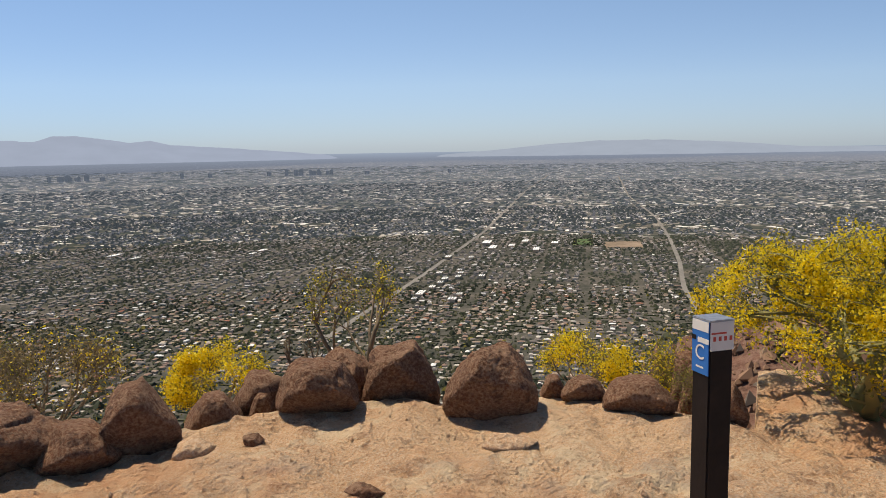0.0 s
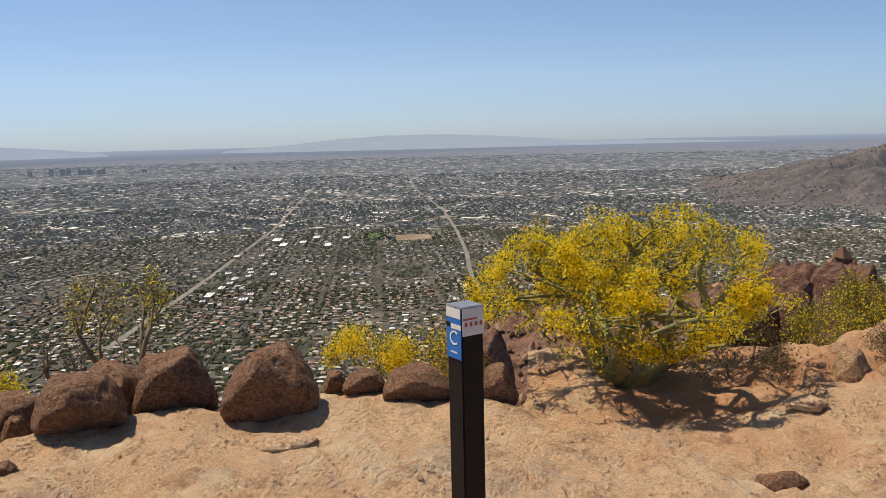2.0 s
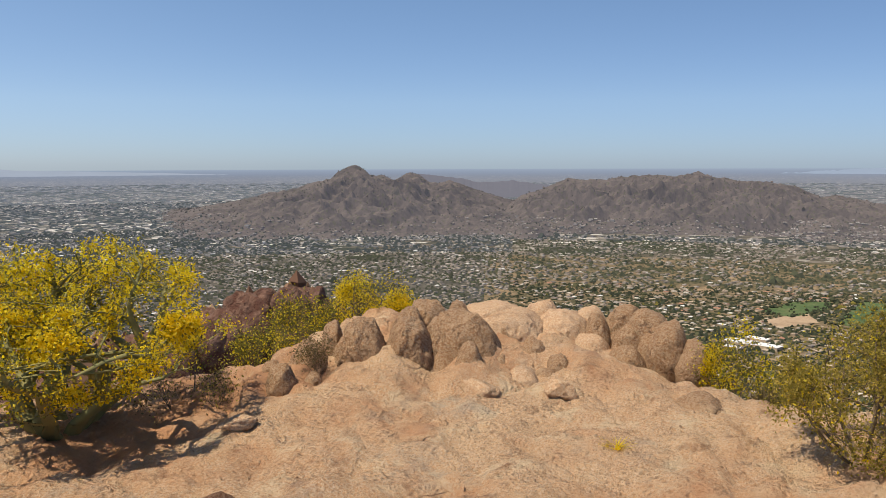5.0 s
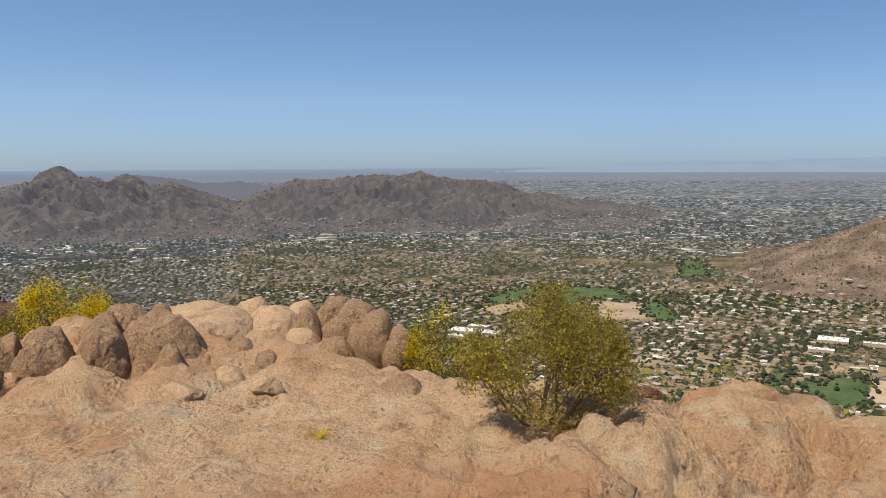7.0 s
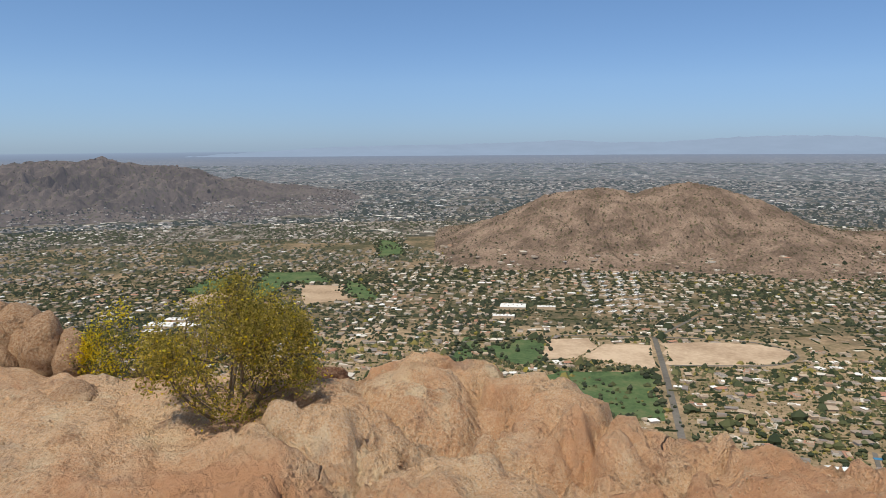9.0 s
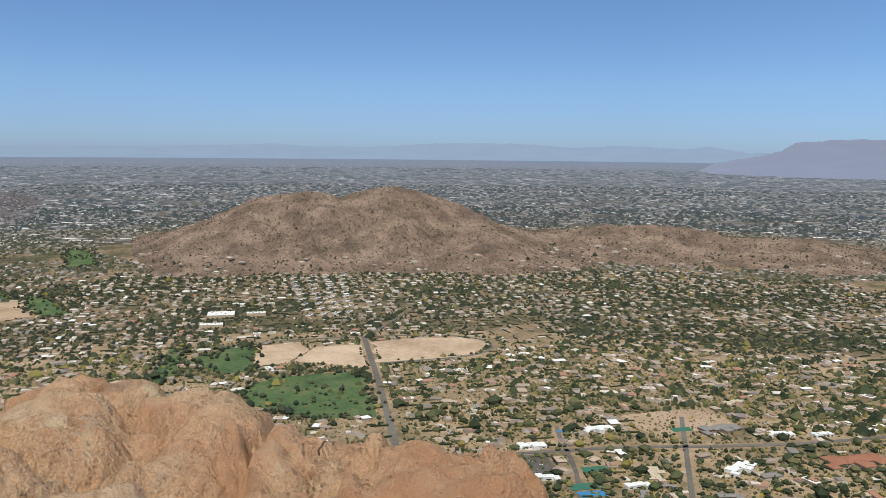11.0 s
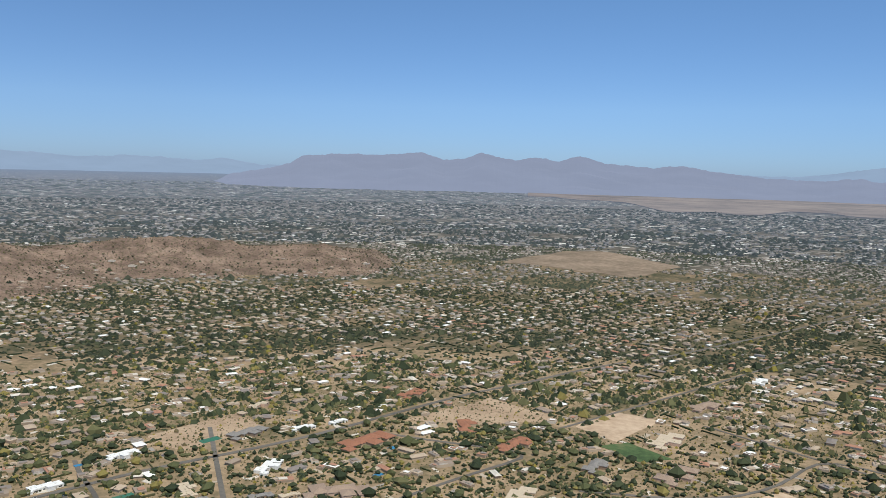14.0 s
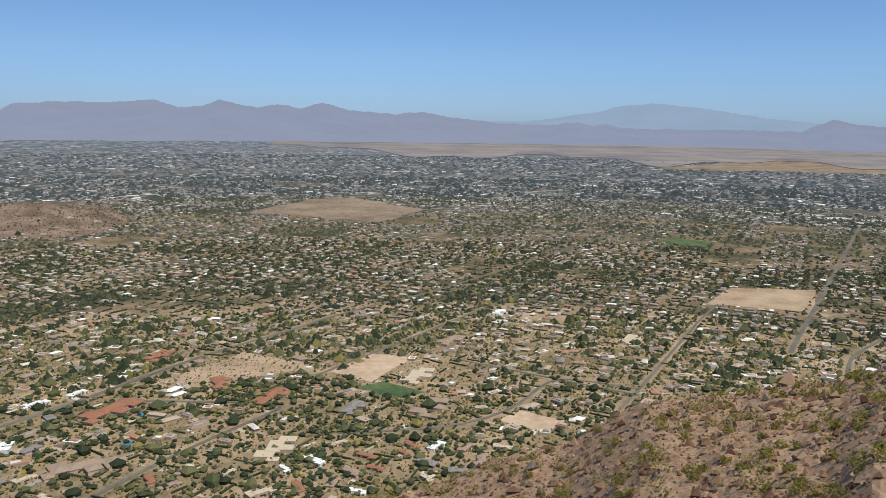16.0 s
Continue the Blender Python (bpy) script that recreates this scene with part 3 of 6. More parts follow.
# ---- the summit ----
def summit_height(x, y):
    r = math.hypot(x, y)
    az = math.degrees(math.atan2(x, y))
    z = 0.06 * fbm(x * 0.6, y * 0.6, 0, 4) + 0.055 * fbm(x * 2.3, y * 2.3, 4, 5, 2.2, 0.62)
    # shallow plates with broken edges, round the camera
    d, _ = noise.voronoi((x * 0.75 + 0.3 * noise.noise((x * 1.5, y * 1.5, 3)), y * 0.95 + 0.3 * noise.noise((x * 1.5, y * 1.5, 8)), 0.7))
    z += 0.05 * min(0.3, d[1] - d[0]) - 0.02 * max(0.0, 1 - (d[1] - d[0]) / 0.05)
    # red soil hollow round the flowering bush
    z -= 0.04 * math.exp(-((x - 4.4) ** 2 + (y - 4.3) ** 2) / 0.8)
    # rounded slabs with cracks between, on the north side
    w = min(1.0, max(0.0, 1 - abs(az - 120) / 34) * 2.5) * (min(1.0, max(0.0, (az - 99) / 9)) if r > 4.7 else 1.0)
    if w > 0:
        q = 0.22 * noise.noise((x * 1.1, y * 1.1, 3))
        d, sites = noise.voronoi((x * 1.05 + q, y * 0.85 - q, 0.3))
        gap = d[1] - d[0]
        z += w * 0.05 * noise.noise(sites[0] * 3.7)
        d2, sites = noise.voronoi((x * 2.7 + 2 * q, y * 2.1 - q, 0.8))
        z += w * (0.03 * noise.noise(sites[0] * 5.3) + 0.05 * min(0.3, d2[1] - d2[0]) - 0.03 * max(0.0, 1 - (d2[1] - d2[0]) / 0.06))
        z += w * 0.03 * fbm(x * 6.0, y * 6.0, 17, 4, 2.1, 0.65)
        dome = min(1.0, gap / 0.42)
        z += w * (0.11 * (1 - (1 - dome) ** 2.2) - 0.075 - 0.15 * max(0.0, 1 - gap / 0.05))
        z += w * 0.045 * fbm(x * 1.6, y * 1.6, 7, 5, 2.1, 0.55)
        z += w * 0.05 * (0.4 - abs(noise.noise((x * 2.6, y * 2.6, 11)))) + w * 0.025 * (0.4 - abs(noise.noise((x * 6, y * 6, 13))))
    # long wandering joints, and broken ledges along them
    for k, (f, depth, gap_w) in enumerate(((0.55, 0.07, 0.035), (1.1, 0.04, 0.05))):
        n = noise.noise((x * f + 0.15 * noise.noise((x * 4, y * 4, k)), y * f * 1.6, 20 + 7 * k)) + 0.06 * noise.noise((x * 5, y * 5, 31 + k))
        z -= (0.25 + w) * depth * max(0.0, 1 - abs(n) / gap_w)
        z += (0.2 + w) * 0.035 * math.tanh(n / 0.05)
    # the outcrop's low rocky rise to the northwest
    u = max(0.0, 1 - abs(az - 70) / 22) * max(0.0, min(1.0, (r - 5.6) / 1.6))
    if u > 0:
        d, _ = noise.voronoi((x * 1.7 + 0.25 * noise.noise((x * 2, y * 2, 1)), y * 1.7, 0.9))
        z += min(1.0, u * 2.2) * (0.03 + 0.09 * fbm(x * 1.4, y * 1.4, 5, 3) + 0.20 * min(0.42, d[1] - d[0]) ** 0.6)
    t = r - rim(az) + 0.22 * fbm(x * 1.3, y * 1.3, 9, 3)
    if t > -0.5:
        fall = 0.9 * (t + 0.5) ** 2 if t < 0.3 else 0.576 + 1.44 * (t - 0.3)
        if 40 < az < 60:
            # a lower ledge under the flowering bush
            fall = min(fall, 0.10 + 1.44 * max(0.0, r - 7.0))
        z -= fall
    return z


saz = np.concatenate([np.arange(-22, 150, 0.4), np.arange(150, 338, 2.0)])
srr = np.concatenate([np.linspace(0.05, 1.5, 14), np.linspace(1.55, 6.6, 130), np.linspace(6.7, 11.5, 44)])
sm = np.array([(*polar(a, r), summit_height(*polar(a, r))) for a in saz for r in srr])
structure("summit_rock", mesh_from("summit_rock", sm, grid_faces(len(saz), len(srr), True)[:, ::-1], [SUMMIT], smooth=True),
          "bare orange tan granite summit worn smooth by walkers", "rock ground")


def chunk(name, x, y, w, d, h, material, seed, label, rz=0.0, sink=0.12, cuts=6, z=None, knob=0.12, tuck=0.0):
    """A weathered boulder: a rounded lump with flattened sides, sunk a little into the ground."""
    rng = random.Random(seed)
    bm = bmesh.new()
    bmesh.ops.create_icosphere(bm, subdivisions=4 if seed < 155 else 3, radius=1.0)
    planes = []
    for _ in range(cuts + 2):
        n = Vector((rng.uniform(-1, 1), rng.uniform(-1, 1), rng.uniform(-0.3, 0.8))).normalized()
        planes.append((n, rng.uniform(0.46, 0.78)))
    turn = Euler((rng.uniform(-0.5, 0.5), rng.uniform(-0.5, 0.5), rng.uniform(0, 6.28))).to_matrix()
    off = Vector((seed * 3.7, seed * 1.9, seed * 0.7))
    for v in bm.verts:
        p = v.co.copy()
        for n, c in planes:
            over = p.dot(n) - c
            if over > 0:
                p -= n * over * 0.9
        k = 1 + knob * noise.fractal(p * 1.1 + off, 0.9, 2.0, 4) + 0.02 * noise.fractal(p * 5 + off, 0.8, 2.0, 3)
        crack = noise.voronoi(p * 1.25 + off)[0]
        k -= 0.10 * max(0.0, 1 - (crack[1] - crack[0]) / 0.06)
        v.co = turn @ (p * k)
    xs = [[v.co[i] for v in bm.verts] for i in range(3)]
    lo, hi = [min(a) for a in xs], [max(a) for a in xs]
    for v in bm.verts:
        q = [(v.co[i] - lo[i]) / (hi[i] - lo[i]) for i in range(3)]
        under = 1 - tuck * max(0.0, 1 - q[2] / 0.6) ** 1.3
        v.co = ((q[0] - 0.5) * w * under, (q[1] - 0.5) * d * under, q[2] * h * (1 + sink) - h * sink)
    me = bpy.data.meshes.new(name)
    bm.to_mesh(me)
    bm.free()
    me.polygons.foreach_set("use_smooth", [True] * len(me.polygons))
    me.materials.append(material)
    ob = tagged(new(name, me), label, "rock" if name == "crag" else "boulder")
    ob.matrix_world = pose(x, y, summit_height(x, y) if z is None else z, 0, 0, rz)
    return ob


def hewn(name, x, y, w, d, h, material, seed, label, z=0.0, rz=0.0, peak=0.5, lean=0.25, round_=0.35, splits=0, top_tilt=0.15, sink=0.15, left=0.25, right=0.25, taper=0.3):
    """A weathered boulder: a block with a steep or overhanging front, sloping shoulders and a top that may peak to one side;
    its edges worn round, its skin pitted, split by a few deep joints. Local -y faces the summit's middle."""
    rng = random.Random(seed)
    bm = bmesh.new()
    bmesh.ops.create_icosphere(bm, subdivisions=5 if w > 0.52 else 4, radius=1.0)
    off = Vector((seed * 3.7, seed * 1.9, seed * 0.7))
    cuts = [(Vector((0, -1, -lean)).normalized(), 0.52), (Vector((0, 1, 0.2)).normalized(), 0.72), (Vector((peak - 0.5, -top_tilt, 1)).normalized(), 0.70),
            (Vector((-1, rng.uniform(-0.3, 0.3), left)).normalized(), 0.78), (Vector((1, rng.uniform(-0.3, 0.3), right)).normalized(), 0.78),
            (Vector((-1, -0.6, 0.9 * left + 0.2)).normalized(), 0.86), (Vector((1, -0.6, 0.9 * right + 0.2)).normalized(), 0.86)]
    for _ in range(3):
        cuts.append((Vector((rng.uniform(-1, 1), rng.uniform(-1, 0.6), rng.uniform(0.1, 0.9))).normalized(), rng.uniform(0.74, 0.88)))
    joints = [(Vector((rng.uniform(-0.7, 0.7), rng.uniform(-0.4, 0.4), rng.uniform(0.2, 1.0))).normalized(), rng.uniform(-0.3, 0.35)) for _ in range(splits)]
    soft = 0.96 - 0.55 * round_
    for v in bm.verts:
        p = v.co * 1.05
        for n, c in cuts:
            over = p.dot(n) - c
            if over > 0:
                p = p - n * over * soft
        k = 1 + 0.09 * noise.fractal(p * 1.3 + off, 0.9, 2.0, 4) + 0.035 * noise.fractal(p * 4.0 + off, 0.8, 2.0, 4) + 0.012 * noise.noise(p * 17 + off)
        for n, c in joints:
            gap = abs(p.dot(n) - c + 0.10 * noise.noise(p * 1.5 + off))
            k -= 0.10 * max(0.0, 1 - gap / 0.07) ** 2
        v.co = p * k
    xs = [[v.co[i] for v in bm.verts] for i in range(3)]
    lo, hi = [min(a) for a in xs], [max(a) for a in xs]
    for v in bm.verts:
        q = [(v.co[i] - lo[i]) / (hi[i] - lo[i]) for i in range(3)]
        under = 1 - taper * q[2] ** 1.2
        v.co = (((q[0] - peak) * under + peak - 0.5) * w, ((q[1] - 0.5) * (1 - 0.4 * taper * q[2]) - 0.16 * lean * q[2]) * d, q[2] * h * (1 + sink) - h * sink)
    me = bpy.data.meshes.new(name)
    bm.to_mesh(me)
    bm.free()
    me.polygons.foreach_set("use_smooth", [True] * len(me.polygons))
    me.materials.append(material)
    ob = tagged(new(name, me), label, "boulder")
    ob.matrix_world = pose(x, y, z, 0, 0, rz)
    return ob


DARK_LABEL = "rust brown weathered granite boulder on the summit rim"
# x, y, width, depth, height, seed, peak, lean, left and right slope, splits
BOULDERS = [
    (-0.62, 5.05, 0.95, 0.7, 0.31, 1, 0.45, 0.35, 0.3, 0.5, 1), (-0.22, 4.93, 0.44, 0.45, 0.22, 2, 0.6, 0.4, 0.3, 0.4, 0), (0.10, 4.98, 0.50, 0.44, 0.40, 3, 0.30, 0.30, 0.9, 0.55, 0),
    (0.50, 5.42, 0.41, 0.36, 0.145, 4, 0.55, 0.2, 0.6, 0.6, 0), (0.82, 5.70, 0.48, 0.40, 0.17, 5, 0.6, 0.3, 0.5, 0.3, 1), (0.80, 5.50, 0.20, 0.18, 0.09, 6, 0.5, 0.1, 0.5, 0.5, 0),
    (1.11, 5.22, 0.54, 0.46, 0.31, 7, 0.55, 0.5, 0.5, 0.3, 0), (1.33, 5.72, 0.60, 0.50, 0.265, 8, 0.90, 0.25, 0.95, 0.2, 0), (1.70, 5.42, 0.55, 0.50, 0.35, 9, 0.35, 0.25, 0.2, 0.45, 2),
    (2.12, 4.88, 0.65, 0.52, 0.41, 10, 0.55, 0.35, 0.45, 0.7, 0), (2.64, 5.06, 0.19, 0.18, 0.11, 11, 0.5, 0.1, 0.5, 0.5, 0), (2.75, 4.84, 0.31, 0.28, 0.155, 12, 0.5, 0.3, 0.4, 0.4, 1),
    (2.97, 4.53, 0.47, 0.38, 0.21, 13, 0.35, 0.35, 0.3, 0.5, 1), (3.72, 5.12, 0.28, 0.26, 0.16, 14, 0.5, 0.2, 0.4, 0.4, 0), (3.53, 4.70, 0.30, 0.3, 0.18, 15, 0.5, 0.2, 0.3, 0.4, 0), (3.36, 4.22, 0.28, 0.28, 0.22, 16, 0.35, 0.3, 0.5, 0.5, 1),
]
for x, y, w, d, h, s, peak, lean, sl, sr, splits in BOULDERS:
    ground = min(summit_height(x, y), summit_height(x * 0.96, y * 0.96))
    lean += 0.25
    hewn("boulder", x, y, w * 1.04, d, h + max(0.0, -ground) + 0.02, BOULDER, s, DARK_LABEL, z=ground - 0.02, rz=-math.degrees(math.atan2(x - 0.3, y - 0.45)), peak=peak, lean=lean, left=sl, right=sr, splits=splits, sink=0.2, round_=0.35, top_tilt=0.05, taper=0.30 * (sl + sr))
# x, y, width, depth, height over the rock, seed, roundness, splits; 1 for the paler, smoother kind
OUTCROP = [
    (6.26, 3.12, 0.20, 0.4, 0.38, 21, 0.5, 0, 0), (6.22, 2.86, 0.42, 0.5, 0.42, 22, 0.7, 2, 0), (6.38, 2.53, 0.46, 0.6, 0.43, 23, 0.7, 2, 0), (6.62, 2.16, 0.60, 0.62, 0.46, 24, 0.9, 2, 0),
    (7.30, 2.70, 0.46, 0.5, 0.40, 25, 0.6, 0, 0), (6.32, 2.20, 0.22, 0.26, 0.20, 26, 0.8, 0, 0), (6.20, 1.95, 0.24, 0.30, 0.30, 27, 0.8, 1, 0), (7.55, 2.08, 0.86, 0.8, 0.35, 28, 0.9, 1, 1),
    (7.75, 1.56, 0.55, 0.6, 0.29, 29, 0.9, 1, 1), (8.00, 1.32, 0.40, 0.4, 0.30, 30, 0.8, 1, 1), (7.85, 0.98, 0.46, 0.5, 0.36, 31, 0.8, 2, 0), (7.62, 0.76, 0.44, 0.5, 0.37, 32, 0.8, 2, 0),
    (7.25, 0.55, 0.34, 0.5, 0.36, 33, 0.6, 2, 0), (7.05, 0.36, 0.26, 0.5, 0.24, 34, 0.4, 1, 0), (6.85, 1.62, 0.26, 0.28, 0.22, 35, 0.5, 0, 0), (6.55, 1.34, 0.17, 0.2, 0.17, 36, 0.5, 0, 0),
    (6.50, 1.19, 0.12, 0.15, 0.10, 37, 0.5, 0, 0), (6.20, 1.56, 0.26, 0.24, 0.14, 38, 0.9, 0, 1), (6.52, 1.80, 0.20, 0.2, 0.15, 39, 0.7, 0, 0), (6.38, 1.41, 0.17, 0.16, 0.09, 40, 0.6, 0, 0),
    (5.98, 3.20, 0.32, 0.36, 0.27, 41, 0.8, 1, 0), (5.46, 3.13, 0.22, 0.24, 0.22, 42, 0.7, 0, 0), (5.98, 0.30, 0.34, 0.4, 0.11, 43, 0.4, 1, 0), (7.50, 2.45, 0.24, 0.24, 0.38, 44, 0.8, 0, 0),
    (7.40, 1.22, 0.30, 0.3, 0.16, 45, 0.9, 0, 1), (7.10, 0.90, 0.30, 0.3, 0.15, 46, 0.9, 1, 0), (6.95, 2.75, 0.34, 0.4, 0.40, 47, 0.7, 1, 0), (8.05, 1.80, 0.36, 0.4, 0.33, 48, 0.9, 0, 1), (5.74, 3.38, 0.20, 0.2, 0.15, 49, 0.6, 0, 0), (5.66, 3.0, 0.16, 0.16, 0.12, 50, 0.6, 0, 0),
    (7.25, 1.95, 0.20, 0.2, 0.22, 51, 0.9, 0, 0), (7.62, 1.20, 0.22, 0.22, 0.31, 52, 0.9, 1, 0), (7.42, 0.92, 0.24, 0.24, 0.26, 53, 0.9, 0, 0), (7.30, 0.72, 0.2, 0.22, 0.22, 54, 0.9, 0, 0), (6.05, 2.56, 0.26, 0.24, 0.13, 55, 0.9, 0, 1), (5.92, 2.86, 0.22, 0.2, 0.10, 56, 0.9, 0, 1),
]
for x, y, w, d, h, s, worn, splits, pale in OUTCROP:
    hewn("boulder", x, y, w * 1.25, d * 1.2, h + 0.02, PALE_ROCK if pale else OUT_ROCK, s, "pale tan worn granite boulder in the summit outcrop" if pale else "tan brown rounded granite boulder in the summit outcrop", z=-0.05, rz=-math.degrees(math.atan2(x - 0.55, y - 0.05)),
         peak=0.3 + 0.4 * (s % 3) / 2, lean=0.12 if worn < 0.8 else -0.2, left=0.45 + 0.12 * (s % 4), right=0.4 + 0.15 * (s % 5) / 2, round_=min(1.0, worn + 0.15), splits=splits, sink=0.7, top_tilt=0.2, taper=0.06 + 0.07 * (s % 4))

RED_CRAGS = [(54.5, 52, 4.5, 3.0), (56.0, 50, 4.0, 3.4), (57.4, 53, 5.0, 4.4), (58.6, 49, 3.6, 3.0), (59.8, 52, 4.6, 4.2), (61.2, 51, 4.4, 4.2), (62.4, 50, 3.4, 3.2), (63.3, 47, 2.8, 2.4), (55.2, 44, 3.2, 2.6), (57.8, 43, 3.6, 2.8), (60.4, 42, 3.0, 2.6), (35.4, 50, 4.0, 3.6), (36.8, 46, 3.6, 3.2), (34.2, 54, 3.2, 2.4), (29.6, 60, 3.0, 2.6)]
loose = random.Random(77)
for k in range(34):
    a, w = loose.uniform(52.5, 64.5), loose.uniform(1.1, 2.6)
    RED_CRAGS.append((a, loose.uniform(41, 55), w, w * loose.uniform(0.7, 1.1)))
for k, (a, r, w, h) in enumerate(RED_CRAGS):
    x, y = polar(a, r)
    el = float(crest(CREST_W, a)) if a > 31 else -17.5
    top = EYE_Z + r * math.tan(radians(max(el, -19) - (0 if k < 15 else 0.06 * (k % 17))))
    chunk("crag", x, y, w, w * 0.9, h, RED_ROCK, 140 + k, "dark red weathered crag on the western flank", k * 37.0, z=top - h, sink=0.9)

# ---- the valley ----
DIR_U = np.array([math.sin(radians(GRID)), math.cos(radians(GRID))])
DIR_V = np.array([math.cos(radians(GRID)), -math.sin(radians(GRID))])
rng = np.random.default_rng(5)


def ribbon(name, points, width, material, label, lift=0.6, category="road", piece=40.0, kind="structure"):
    """A road along points of the plan, as a thin strip with a kerb-high edge."""
    p = np.array(points, float)
    seg = np.hypot(*np.diff(p, axis=0).T)
    at = np.concatenate([[0], np.cumsum(seg)])
    n = max(2, int(at[-1] / piece))
    s = np.linspace(0, at[-1], n + 1)
    q = np.stack([np.interp(s, at, p[:, 0]), np.interp(s, at, p[:, 1])], 1)
    for _ in range(2):
        q[1:-1] = (q[:-2] + 2 * q[1:-1] + q[2:]) / 4
    t = np.gradient(q, axis=0)
    t /= np.hypot(*t.T)[:, None]
    side = np.stack([t[:, 1], -t[:, 0]], 1) * width / 2
    far = np.hypot(q[:, 0], q[:, 1])
    z = -DROP + lift * np.maximum(1, far / 1500)
    rows = [np.column_stack([q + side, z - 0.4]), np.column_stack([q + side, z]), np.column_stack([q - side, z]), np.column_stack([q - side, z - 0.4])]
    v = np.stack(rows, 1).reshape(-1, 3)
    return tagged(new(name, mesh_from(name, warp(v), grid_faces(len(q), 4), [material], v[:, :2] / 1000)), label, category, kind=kind)


def patch(name, points, material, label, lift=0.35, category="field"):
    """A field or lot: a low slab over a polygon of the plan."""
    p = np.array(points, float)
    n = len(p)
    fine = np.concatenate([p + (np.roll(p, -1, 0) - p) * k for k in (0, 0.25, 0.5, 0.75)]).reshape(4, n, 2).transpose(1, 0, 2).reshape(-1, 2)
    c = fine.mean(0)
    fine = fine + rng.uniform(-0.07, 0.05, (len(fine), 1)) * (fine - c)
    far = np.hypot(*c)
    z = -DROP + lift * max(1, far / 1200)
    m = len(fine)
    v = np.concatenate([np.column_stack([fine, np.full(m, z)]), np.column_stack([fine, np.full(m, z - 0.6)]), [[*c, z]]])
    i = np.arange(m)
    j = (i + 1) % m
    me = mesh_from(name, warp(v), [np.stack([i, j, np.full(m, 2 * m)], 1), np.stack([i, i + m, j + m, j], 1)], [material], v[:, :2] / 1000)
    bm = bmesh.new()
    bm.from_mesh(me)
    bmesh.ops.recalc_face_normals(bm, faces=bm.faces)
    if sum(f.normal.z for f in bm.faces if len(f.verts) == 3) < 0:
        bmesh.ops.reverse_faces(bm, faces=bm.faces)
    bm.to_mesh(me)
    bm.free()
    return structure(name, me, label, category)


ROADS = [
    ([(300, 1650), (573, 2086), (738, 2351), (1402, 3468), (2893, 6233), (4800, 9600)], 16, "wide city avenue running dead straight"),
    ([(2482, 3672), (3346, 5325), (5200, 8500)], 14, "straight pale street in the far suburbs"),
    ([(1734, 3249), (1904, 3285), (2187, 3491), (2482, 3672), (2964, 3923), (3451, 4108), (4300, 4300)], 16, "pale canal bank road"),
    ([(2482, 3672), (1978, 2826), (1622, 2260), (1341, 1847), (1180, 1560)], 14, "pale street curving down the suburb"),
    ([(-500, 2350), (97, 2564), (312, 2654), (586, 2709), (663, 2695)], 16, "suburban street"),
    ([(760, -640), (694, -745), (605, -890), (515, -994), (440, -1101), (368, -1229), (286, -1367), (199, -1471), (122, -1588), (8, -1725), (-95, -1822), (-420, -2260), (-900, -2950)], 11, "grey two lane road past desert estates"),
    ([(318, -803), (265, -902), (205, -994), (163, -1053), (117, -1106), (265, -1105), (378, -1119)], 8, "narrow estate lane"),
    ([(60, -985), (-12, -992), (-85, -998), (-131, -1022), (-191, -1078), (-265, -1216), (-385, -1143)], 7, "narrow curving lane"),
    ([(-720, -1330), (-756, -1386), (-1081, -1859), (-1917, -3089)], 12, "straight grey road to the east"),
    ([(-700, -1130), (-751, -1203), (-815, -1306), (-941, -1410)], 9, "curving grey road at the foot of the slope"),
    ([(-330, -1060), (-385, -1143), (-655, -1579), (-745, -1708)], 7, "straight estate lane"),
    ([(109, -1223), (-18, -1398), (-96, -1508), (-330, -1850)], 7, "straight estate lane"),
    ([(-113, -1310), (-281, -1186), (-377, -1118)], 6, "unpaved lane"),
    ([(1340, -1000), (1111, -855), (889, -710), (716, -594), (600, -500)], 14, "dark two lane road through the resort"),
    ([(1279, -492), (1494, -639), (1482, -634), (1440, -834), (1352, -1002), (1243, -1165), (1152, -1192), (1099, -1157), (1074, -1083), (1159, -898)], 9, "road looping round a cleared lot"),
    ([(620, -1060), (539, -938), (459, -817), (400, -730)], 9, "estate lane"),
    ([(717, -883), (672, -832), (632, -815), (544, -719), (480, -640)], 8, "estate lane with a curve"),
    ([(1340, -1000), (1500, -1260), (1420, -1420)], 9, "suburban street"),
]
PALE_ROAD = ground_paint("pale_dusty_road", [(0.38, (0.16, 0.15, 0.138)), (0.6, (0.25, 0.232, 0.21))], 6, 120)
for k, (pts, w, text) in enumerate(ROADS):
    ribbon("road", pts, w if k < 5 else w * 0.75, PALE_ROAD if k < 5 else ASPHALT, text)

